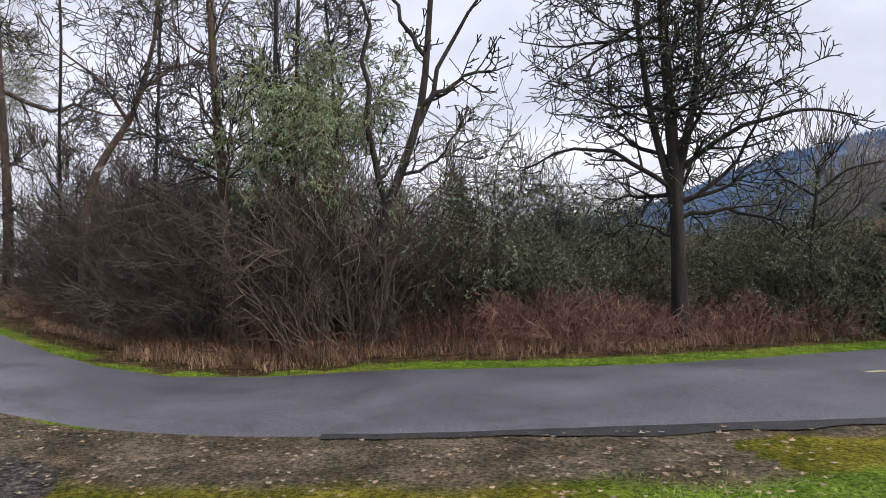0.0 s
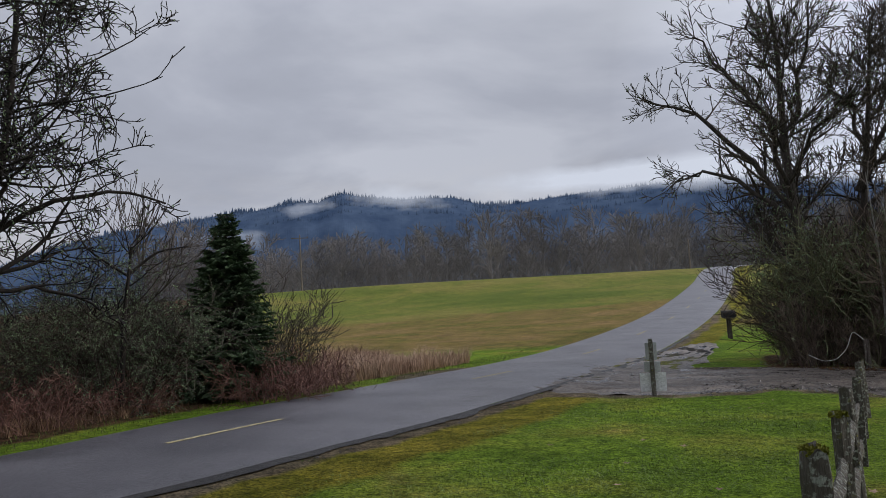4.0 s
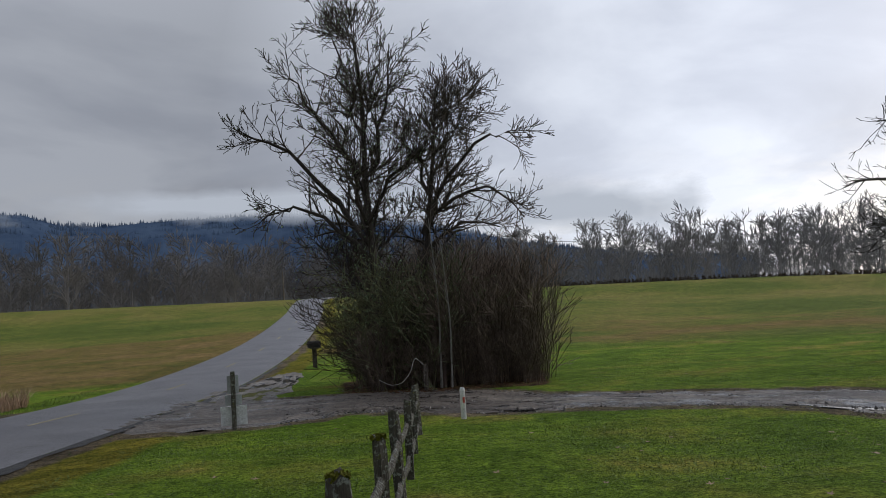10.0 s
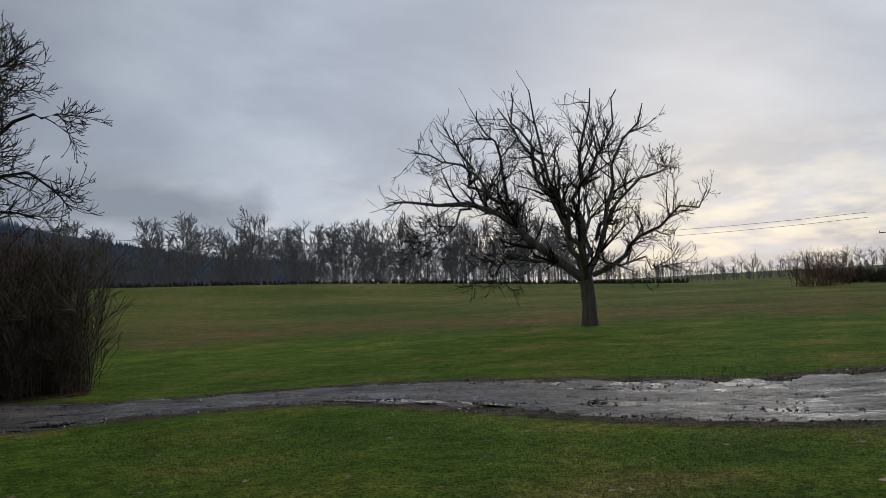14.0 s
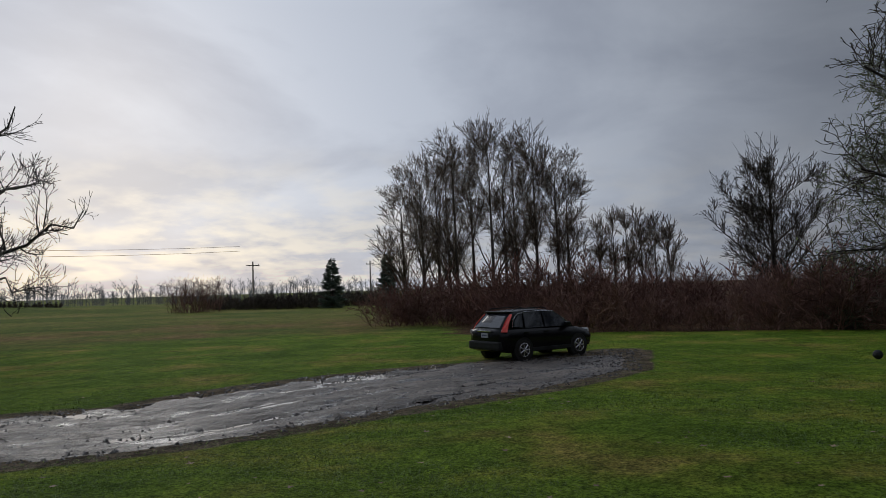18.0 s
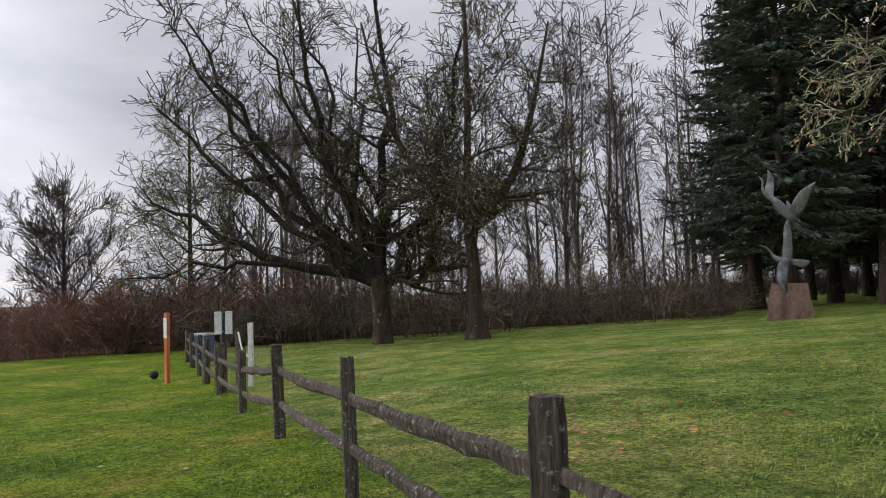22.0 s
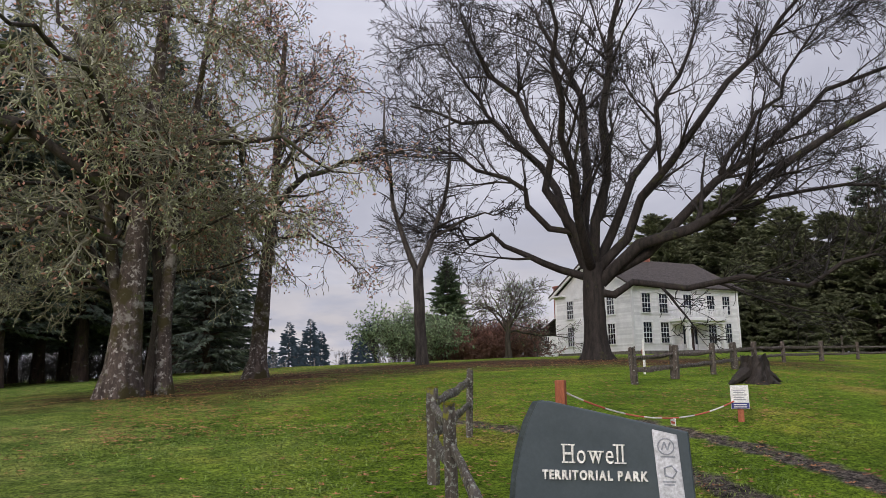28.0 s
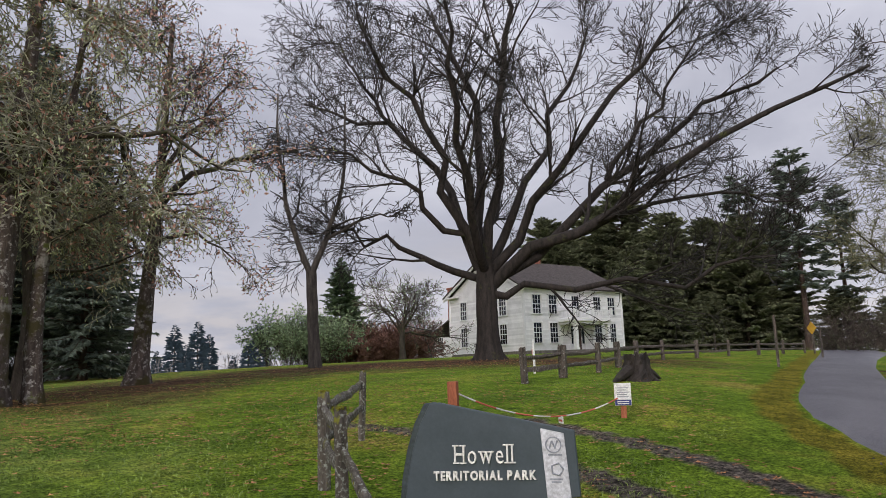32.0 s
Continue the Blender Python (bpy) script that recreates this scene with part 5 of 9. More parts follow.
# ---------------------------------------------------------------- spruce grove (south)
sp1 = conifer("spruce", 121, 21, 4.4, "tall dark blue-green spruce of the grove", NEEDLE, BARK_RED, 0.35, 0.14, 0.42, 11, 0.55, 2.0, group="spruce grove")
plant(sp1, [A(163.6, 33), A(169.7, 37), A(174.8, 40), A(181.4, 40), A(186, 43), A(166.5, 44), A(191, 46), A(196, 49), A(199, 52), A(178, 48), A(171.5, 50), A(184, 53), A(190, 56), A(161.5, 41), A(165, 52), A(168.5, 56), A(175, 58), A(180.5, 60), A(187, 62), A(193.5, 62), A(197, 60), A(172, 64), A(184, 68), A(178, 68), A(190, 68), A(166.5, 62), A(195.5, 56), A(188.5, 49), A(183, 47)] + [A(a, 78 + 5 * math.sin(a * 3)) for a in np.arange(161, 200, 2.1)], 14, smin=0.85, smax=1.12)
und = shrub("grove_undergrowth", 123, 2.2, 2.6, 60, "dark brushwood under the spruces", TWIG_DARK, 6, 0.8, 0.02, "grove undergrowth", depth=2)
plant(und, [A(a, 70 + 4 * math.sin(a)) for a in np.arange(161, 202, 2.2)], 31, smin=0.95, smax=1.35)
plant(und, [A(a, 83 + 3 * math.sin(a)) for a in np.arange(160.5, 199, 1.7)], 32, first=False, smin=1.2, smax=1.6)
sp2 = conifer("spruce", 122, 13, 3.6, "bushy dark spruce at the grove's end", NEEDLE, BARK_RED, 0.35, 0.05, 0.42, 10, 0.7, 1.1, group="spruce grove")
plant(sp2, [A(199.3, 44), A(200.6, 48)], 15)

# ---------------------------------------------------------------- lichened maples on the lawn (south-west)
LIC = [L(13, 2.0, 56, 0.22, -0.03, 6, 0.10, sides=4, thin=0.5), L(6, 0.85, 56, 0.26, -0.06, 4, 0.08), L(2, 0.34, 52, 0.26, -0.08, 3, 0.1)]
tree("lichened_maple", 131, A(193.6, 20.0), [([(0, 0, 0), (0.16, 0, 2.4), (0.30, 0.1, 5.0), (0.6, 0.1, 9), (0.9, 0.2, 15)], 0.43, 0.06), ([(1.05, 0.5, 0.0), (0.95, 0.4, 2.0), (1.15, 0.4, 4.6), (1.6, 0.5, 8), (2.0, 0.6, 12)], 0.23, 0.04), ([(0.15, 0.05, 1.7), (-0.25, 0.1, 3.0), (-0.5, 0.1, 5.0), (-0.8, 0.2, 9), (-1.0, 0.3, 12)], 0.2, 0.05)],
     [([(0.1, 0, 5.0), (-2.2, -0.5, 6.6), (-4.6, -1.0, 6.8), (-7.6, -1.8, 6.7), (-9.4, -2.2, 5.6)], 0.15, 0.03), ([(0, 0, 3.9), (-1.6, -0.5, 4.6), (-3.2, -0.9, 3.9), (-4.8, -1.3, 2.7)], 0.10, 0.03),
      ([(0.1, 0, 5.4), (-2.0, -1.5, 7.6), (-4.8, -3.0, 8.4), (-7.8, -4.0, 7.6)], 0.13, 0.03), ([(0.1, 0, 5.0), (1.5, -0.3, 6.6), (3.4, -0.6, 6.9), (5.0, -1.0, 6.0)], 0.13, 0.03),
      ([(0.1, 0, 5.6), (-1.0, -2.8, 7.4), (-2.6, -5.2, 7.4)], 0.12, 0.03), ([(0.2, 0, 6.0), (-1.2, 0.3, 8.6), (-2.4, 0.4, 11)], 0.12, 0.03), ([(-2.4, -0.6, 6.6), (-4.0, 0.6, 5.6), (-5.8, 1.0, 4.4)], 0.08, 0.02), ([(0, 0, 4.6), (-1.8, 1.2, 5.8), (-3.8, 2.0, 5.6)], 0.1, 0.02),
      ([(0.1, 0, 5.8), (-2.5, -1.0, 8.2), (-5.5, -2.0, 9.0), (-9.0, -3.0, 8.6)], 0.13, 0.03), ([(-2.2, -0.5, 6.6), (-4.5, 0.5, 7.7), (-7.5, 1.0, 7.5), (-9.8, 1.2, 6.2)], 0.1, 0.02), ([(-4.6, -1.0, 6.8), (-6.5, -2.6, 5.6), (-8.4, -3.2, 4.4)], 0.08, 0.02)],
     LIC, BARK_MAPLE, TWIG_LICHEN, "old maple with twin trunk, thick lichen and withered leaves", lichen=(LICHEN, 2, 0.13, 0.40, 0.018), leaves=(DEAD_LEAF, 6500, 0.06), turn=-193.6, limb_bark=BARK_MOSS,
     auto=dict(n=8, lens=3.6, angle=64, gnarl=0.16, trop=-0.01, start=0.40, thin=0.36, tipwise=0.4), flare=1.25, minr=0.013, rough=0.12)
tree("lichened_apple", 135, A(193.9, 22.6), [([(0, 0, 0), (0.05, 0, 1.6), (-0.2, 0, 3.2), (-0.6, 0, 4.4)], 0.15, 0.08)],
     [([(-0.4, 0, 2.9), (-1.8, -0.2, 3.9), (-3.6, -0.4, 3.8), (-5.2, -0.5, 3.0)], 0.08, 0.02), ([(-0.5, 0, 3.3), (-1.8, 0.6, 4.8), (-3.4, 1.0, 5.4), (-5.0, 1.2, 5.2)], 0.08, 0.02), ([(-0.6, 0, 3.8), (-1.6, -0.6, 5.6), (-2.8, -1.0, 6.8)], 0.08, 0.02),
      ([(-0.6, 0, 3.6), (-2.2, -1.2, 4.4), (-3.8, -2.0, 4.2)], 0.07, 0.02), ([(-0.5, 0, 3.0), (-1.6, 1.2, 3.4), (-3.0, 2.0, 3.0)], 0.06, 0.02), ([(-0.6, 0, 3.9), (0.2, 0.4, 5.6), (0.4, 0.6, 7.0)], 0.07, 0.02)],
     [L(14, 1.5, 50, 0.14, -0.03, 5, 0.10, sides=4), L(8, 0.7, 50, 0.16, -0.02, 3, 0.08), L(3, 0.28, 48, 0.18, -0.03, 2, 0.1)], BARK_MOSS, TWIG_LICHEN, "twiggy pale-lichened apple tree leaning from the maple", turn=-193.9,
     lichen=(LICHEN, 3, 0.07, 0.2, 0.011), minr=0.0105, rough=0.08)
tree("lichened_maple", 132, A(195.6, 23.5), [([(0, 0, 0), (-0.2, 0, 2.4), (0.1, 0.1, 5.0), (0.3, 0.1, 9)], 0.22, 0.06)], [], LIC, BARK_MOSS, TWIG_LICHEN,
     "mossy maple behind the twin-trunked one", lichen=(LICHEN, 1, 0.14, 0.45, 0.016), auto=dict(n=12, lens=3.6, angle=62, gnarl=0.14, trop=-0.03, start=0.25, thin=0.42, tipwise=0.3), minr=0.009)
tree("lichened_maple", 133, A(202.8, 27.0), [([(0, 0, 0), (0.18, 0, 3.0), (0.45, 0.1, 6.0), (0.8, 0, 13)], 0.33, 0.08)],
     [([(0.1, 0, 5.6), (1.4, -0.3, 7.2), (3.0, -0.6, 8.0), (5.4, -1.0, 8.4)], 0.15, 0.03), ([(0.1, 0, 5.0), (-0.9, -0.3, 6.6), (-2.6, -0.6, 7.8), (-4.4, -1.0, 8.0)], 0.12, 0.03), ([(0.2, 0, 6.4), (1.4, 0.4, 9.0), (3.0, 0.8, 11.4)], 0.12, 0.03),
      ([(0.2, 0, 6.0), (-0.8, -2.0, 8.0), (-1.6, -3.8, 8.4)], 0.11, 0.03), ([(0.1, 0, 4.6), (1.0, -0.4, 5.4), (2.4, -0.8, 5.0), (3.4, -1.0, 3.9)], 0.07, 0.02), ([(0.1, 0, 4.4), (-0.8, -0.4, 5.4), (-1.8, -0.8, 4.9)], 0.07, 0.02)], LIC, BARK_MAPLE, TWIG,
     "tall maple with lichen and clusters of withered leaves", lichen=(LICHEN_MOSS, 1, 0.12, 0.35, 0.017), leaves=(DEAD_LEAF, 5600, 0.06), turn=-202.8, limb_bark=BARK_MOSS,
     auto=dict(n=12, lens=4.0, angle=62, gnarl=0.14, trop=-0.02, start=0.4, thin=0.4, tipwise=0.4), flare=1.6, minr=0.009, rough=0.08)
tree("slender_tree", 134, A(215.2, 38.0), [([(0, 0, 0), (0.1, 0, 2.6), (0.2, 0, 5.0)], 0.30, 0.26)],
     [([(0.2, 0, 4.8), (0.9, -0.5, 7), (1.5, -0.8, 10), (1.4, -1.2, 14.5)], 0.18, 0.04), ([(0.2, 0, 4.8), (-0.6, 0.4, 7), (-1.4, 0.8, 10), (-1.2, 1.2, 14)], 0.18, 0.04), ([(-0.3, 0.2, 6.4), (-2.0, 1.4, 7.8), (-3.6, 2.4, 8.0)], 0.1, 0.03)],
     [L(9, 2.4, 56, 0.17, -0.02, 5, 0.30, sides=4), L(5, 1.0, 52, 0.2, -0.06, 4, 0.1), L(3, 0.4, 48, 0.2, -0.06, 2, 0.1)], BARK, TWIG_DARK,
     "slender forked bare tree on the rise", minr=0.019, rough=0.05)

# ---------------------------------------------------------------- the great oak before the house
OAK = [L(11, 5.0, 38, 0.11, 0.03, 6, 0.22, sides=5, stout=True, thin=0.5), L(8, 2.5, 42, 0.12, 0.03, 5, 0.05, sides=3, thin=0.5, tipwise=0.4), L(6, 1.15, 44, 0.13, 0.03, 4, 0.05, tipwise=0.4), L(2, 0.5, 42, 0.12, 0.03, 2, 0.1)]
tree("great_oak", 141, A(228.4, 38.0), [([(0, 0, 0), (0.0, 0, 1.8), (0.0, 0, 3.4), (0.05, 0, 5.0)], 0.57, 0.50)],
     [(g_, a_ * 1.12, b_ * 1.3) for g_, a_, b_ in [([(-0.3, 0, 4.3), (-2.4, 0.5, 5.4), (-4.4, 0.8, 6.3), (-6.5, 1.0, 6.9), (-7.6, 1.0, 7.3)], 0.19, 0.038), ([(-0.3, 0, 4.8), (-1.8, -0.6, 7.2), (-3.3, -1.2, 8.6), (-5, -2.0, 10.1), (-7.6, -2.8, 10.6)], 0.19, 0.038),
      ([(-0.3, 0, 4.8), (-1.5, 0.6, 8.6), (-2.7, 1.4, 11.2), (-4.7, 2.2, 13.3), (-7.9, 3.2, 15), (-10.3, 3.6, 15.6)], 0.25, 0.038), ([(-0.2, 0, 4.9), (-1.6, -0.8, 10.0), (-3.6, -1.8, 13.9), (-5.9, -3.0, 17.4)], 0.24, 0.051),
      ([(0, 0, 4.8), (0.2, 0.6, 9.5), (-0.3, 1.0, 13.9), (-1.8, 1.6, 18.2), (-2.4, 1.8, 20)], 0.28, 0.051), ([(0.1, 0, 4.8), (0.5, -0.8, 10), (1.4, -1.6, 13.9), (1.1, -2.6, 18.2), (1.4, -3, 20)], 0.25, 0.051),
      ([(0.2, 0, 4.8), (2, 0.5, 8.3), (3.4, 1.2, 11.5), (4.9, 1.8, 15.3), (6.4, 2.4, 18.6)], 0.24, 0.051), ([(0.3, 0, 4.7), (2.9, -0.8, 8.3), (5.5, -1.6, 10.9), (8.4, -2.6, 14.7), (10.4, -3.2, 17.0)], 0.24, 0.051),
      ([(0.4, 0, 4.2), (4, 0.6, 6.6), (6.7, 1.2, 9.5), (10.7, 2.0, 13), (14.8, 2.8, 15), (17, 3, 16)], 0.27, 0.051), ([(0.4, 0, 4.0), (4, -0.6, 5.7), (6.9, -1.0, 7.7), (11.3, -1.8, 10.7), (15.7, -2.4, 12.4), (19, -2.8, 13.6)], 0.30, 0.051),
      ([(5.0, -0.7, 6.3), (8.4, 0.2, 8), (12.8, 1.0, 8.5), (16.6, 1.6, 8.0)], 0.13, 0.038), ([(0.3, 0, 3.5), (2, -0.4, 3.9), (7, -1.0, 3.9), (11.3, -1.6, 4.0), (14, -2.0, 4.6)], 0.20, 0.038),
      ([(6.7, 1.2, 9.5), (9.0, 0.4, 13), (12.0, 0, 17)], 0.13, 0.038), ([(0, 0, 4.6), (0.6, 3.2, 8), (1.2, 6.4, 12), (1.6, 8.4, 16)], 0.24, 0.051), ([(0, 0, 4.6), (-0.6, -3.2, 8), (-1.0, -6.4, 12), (-1.4, -8.4, 16)], 0.24, 0.051),
      ([(-4.7, 2.2, 13.3), (-6.4, 1.2, 16), (-8.4, 0.6, 18)], 0.10, 0.038)]],
     OAK, BARK_OAK, TWIG_DARK, "huge wide-limbed bare oak standing before the white house", flare=1.6, minr=0.0145, rough=0.26, turn=-228.4)

# ---------------------------------------------------------------- beyond the rise, around the house
fir = conifer("fir", 151, 14, 4.6, "dark fir standing beyond the rise", NEEDLE_CEDAR, BARK_RED, 0.2, 0.04, 0.4, 11, 0.9, 1.4, group="far firs")
plant(fir, [A(217.3, 93)], 16, smin=1.25, smax=1.25)
fir2 = conifer("tall_fir", 152, 22, 4.6, "tall open-crowned pine standing beyond the house", NEEDLE, BARK_RED, 0.1, 0.30, 1.25, 7, 1.5, 0.9, group="firs behind house", gap=0.3, cone=0.6)
plant(fir2, [A(251.2, 86), A(253.8, 100), A(247.6, 96)], 17, smin=0.9, smax=1.0)
fir3 = conifer("dark_pine", 157, 13, 4.6, "dense dark pine beyond the house", NEEDLE_PINE, BARK_RED, 0.15, 0.06, 0.55, 12, 0.85, 2.4, group="dark pines", cone=0.6)
plant(fir3, [A(239.8, 92), A(242.4, 88), A(245.2, 92), A(247.4, 86), A(234.2, 104), A(249.4, 92)], 36, smin=1.1, smax=1.4)
plant(fir3, [A(233.4, 118), A(235.0, 124), A(237.2, 110), A(239.2, 104)], 46, first=False, smin=1.5, smax=1.8)
bush = shrub("round_bush", 153, 4.6, 2.6, 60, "grey-green rounded bush beyond the rise", TWIG, 6, 0.7, 0.02, "bushes on the rise", lichen=(LICHEN_DARK, 2, 0.35, 0.05))
plant(bush, [A(213.4, 62), A(214.8, 60), A(216, 63)], 18, smin=0.8, smax=1.0)
rbush = shrub("red_hedge_bush", 154, 3.0, 2.2, 70, "russet-brown clipped bush beside the house", TWIG_RED, 8, 0.8, 0.03, "russet bushes", depth=2, gn=0.2, angle=46, minr=0.022)
plant(rbush, [A(218.3, 64), A(219.5, 64), A(220.8, 65), A(222, 66)], 19)
tree("apple_tree", 155, A(221.9, 57), [([(0, 0, 0), (0.1, 0, 1.6), (0, 0.1, 3.0)], 0.22, 0.18)], [],
     [L(8, 2.4, 50, 0.2, 0.02, 4, 0.2, sides=4), L(6, 1.2, 48, 0.22, 0, 4), L(4, 0.6, 45, 0.25, 0, 3)], BARK_MOSS, TWIG, "mossy old bare apple tree beside the house",
     auto=dict(n=9, lens=4.8, angle=50, gnarl=0.18, trop=0.02, start=0.5, thin=0.55, tipwise=0.2), minr=0.014, lichen=(LICHEN_DARK, 1, 0.25, 0.2, 0.02))
laurel = conifer("dark_yew", 156, 9, 5.0, "broad dark evergreen behind the house", NEEDLE_PINE, BARK, 0.2, 0.0, 0.5, 12, 1.1, 1.1, cone=0.6, group="evergreens behind house")
plant(laurel, [A(239.5, 82), A(242, 80), A(244.8, 84), A(247.6, 88), A(250, 92), A(253.6, 100), A(256.5, 100)], 20, smin=0.6, smax=0.95)
plant(s1, [A(a, 66 + 5 * math.sin(a * 5)) for a in np.arange(252.6, 260, 0.9)], 37, first=False, smin=0.6, smax=1.1)
tree("lichened_tree", 158, A(257.2, 47), [([(0, 0, 0), (-0.2, 0, 4), (-0.6, 0, 9), (-0.4, 0, 13)], 0.22, 0.05)], [], LV(2.4, (9, 7, 4), 0.52, 50, 0.15, 0.0), BARK_MOSS, TWIG_MOSS,
     "grey lichened bare tree beside the road", auto=dict(n=18, lens=5.0, angle=58, gnarl=0.14, trop=0.02, start=0.25, thin=0.45, tipwise=0.4), minr=0.012)


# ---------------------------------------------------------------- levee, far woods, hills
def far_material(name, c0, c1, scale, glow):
    """Distant land, a plain backdrop: moist air's veil painted as colour and faint emission."""
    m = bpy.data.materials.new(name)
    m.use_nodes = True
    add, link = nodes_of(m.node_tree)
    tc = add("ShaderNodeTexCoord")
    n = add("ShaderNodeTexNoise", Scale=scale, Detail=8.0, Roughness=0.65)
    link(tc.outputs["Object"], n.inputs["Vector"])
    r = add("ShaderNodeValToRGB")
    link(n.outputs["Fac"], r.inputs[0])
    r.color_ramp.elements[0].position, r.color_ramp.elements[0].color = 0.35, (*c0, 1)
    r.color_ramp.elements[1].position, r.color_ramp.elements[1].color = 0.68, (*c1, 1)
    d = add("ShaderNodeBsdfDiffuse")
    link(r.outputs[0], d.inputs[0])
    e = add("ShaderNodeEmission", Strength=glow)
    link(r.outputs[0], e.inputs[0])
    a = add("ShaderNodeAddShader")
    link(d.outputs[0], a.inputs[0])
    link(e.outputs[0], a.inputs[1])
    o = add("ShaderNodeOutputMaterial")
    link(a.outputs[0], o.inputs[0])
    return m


# blue tint and own glow stand in for air haze over the hills
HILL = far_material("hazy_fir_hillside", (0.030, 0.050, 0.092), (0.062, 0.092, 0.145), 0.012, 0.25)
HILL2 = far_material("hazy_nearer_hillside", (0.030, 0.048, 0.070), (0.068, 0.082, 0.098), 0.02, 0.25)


def ridge(name, az0, az1, dist, height, mat, label, seed, spikes, tree_h):
    """A wooded hillside: a bumpy slope with pointed firs along it and on its crest."""
    rng = np.random.default_rng(seed)
    az = np.radians(np.arange(az0, az1, 0.12))
    s = np.linspace(0, 1, 14)
    AZ, S = np.meshgrid(az, s, indexing="ij")
    top = height(np.degrees(AZ))
    nz = np.array([noise.fractal((a * 9 + seed, b * 2.0, 0.3), 1.0, 2.0, 5) for a, b in zip(AZ.ravel(), S.ravel())]).reshape(AZ.shape)
    D = dist + 420 * S + 30 * nz
    Z = -12 + (top + 10 * nz) * np.sin(S * math.pi / 2) ** 0.85
    v = np.stack([D * np.sin(AZ), D * np.cos(AZ), Z], -1)
    n, m = AZ.shape
    i = np.arange(n * m).reshape(n, m)
    q = np.stack([i[:-1, :-1], i[1:, :-1], i[1:, 1:], i[:-1, 1:]], -1).reshape(-1, 4)
    k = rng.integers(0, n - 1, spikes)
    srow = np.minimum(13, (rng.uniform(0.25, 1.0, spikes) ** 0.5 * 13.99).astype(int))
    c = v[k, srow] + rng.normal(size=(spikes, 3)) * np.array([3, 3, 1])
    stand = np.array([noise.noise((x_ * 0.011, y_ * 0.011, seed)) for x_, y_ in c[:, :2]])
    h = tree_h * rng.uniform(0.25, 1.15, spikes) * np.clip(0.75 + 1.1 * stand, 0.15, 1.6)
    rr = h * 0.2
    a = rng.uniform(0, 6.28, spikes)
    tri = [c + np.stack([rr * np.cos(a + t), rr * np.sin(a + t), 0 * rr - 3], -1) for t in (0, 2.09, 4.19)]
    tipv = c + np.stack([0 * h, 0 * h, h], -1)
    tv = np.stack(tri + [tipv], 1).reshape(-1, 3)
    b = len(v.reshape(-1, 3)) + np.arange(spikes)[:, None] * 4
    tf = np.concatenate([b + np.array([[0, 1, 3]]), b + np.array([[1, 2, 3]]), b + np.array([[2, 0, 3]])])
    me = fast_mesh(name, np.vstack([v.reshape(-1, 3), tv]), [q, tf], mat)
    return tagged(new(name, me), label, "hill", kind="structure")


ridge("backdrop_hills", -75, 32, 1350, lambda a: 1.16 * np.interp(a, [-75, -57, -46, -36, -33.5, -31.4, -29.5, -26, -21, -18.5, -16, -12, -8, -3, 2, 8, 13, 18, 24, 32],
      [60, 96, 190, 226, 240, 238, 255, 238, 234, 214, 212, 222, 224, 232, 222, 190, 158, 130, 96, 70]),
      HILL, "fir-covered hills tinted dark blue for haze, under low cloud", 3, 12000, 10)
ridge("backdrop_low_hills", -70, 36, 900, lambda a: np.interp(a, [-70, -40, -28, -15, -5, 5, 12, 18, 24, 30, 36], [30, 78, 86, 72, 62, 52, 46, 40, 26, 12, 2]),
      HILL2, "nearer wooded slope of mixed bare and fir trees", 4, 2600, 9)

# low mist lying on the hills, drawn as a half-transparent sheet that glows
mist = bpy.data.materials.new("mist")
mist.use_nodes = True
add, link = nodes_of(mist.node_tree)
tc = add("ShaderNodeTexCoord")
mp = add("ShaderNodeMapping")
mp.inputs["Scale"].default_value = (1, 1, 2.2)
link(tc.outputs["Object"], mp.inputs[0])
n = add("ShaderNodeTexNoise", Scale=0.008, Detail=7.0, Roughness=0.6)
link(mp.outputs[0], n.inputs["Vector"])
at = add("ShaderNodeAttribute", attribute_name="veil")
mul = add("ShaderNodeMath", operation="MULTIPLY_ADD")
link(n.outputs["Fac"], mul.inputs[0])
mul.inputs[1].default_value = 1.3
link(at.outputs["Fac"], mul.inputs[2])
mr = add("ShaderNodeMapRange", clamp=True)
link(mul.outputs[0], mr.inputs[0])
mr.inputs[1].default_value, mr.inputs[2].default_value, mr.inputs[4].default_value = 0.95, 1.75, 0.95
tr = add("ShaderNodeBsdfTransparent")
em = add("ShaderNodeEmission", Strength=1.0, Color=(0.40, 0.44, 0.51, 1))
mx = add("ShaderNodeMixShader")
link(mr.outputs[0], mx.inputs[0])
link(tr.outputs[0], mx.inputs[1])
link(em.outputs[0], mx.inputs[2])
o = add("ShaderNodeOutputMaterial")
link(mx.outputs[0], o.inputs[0])


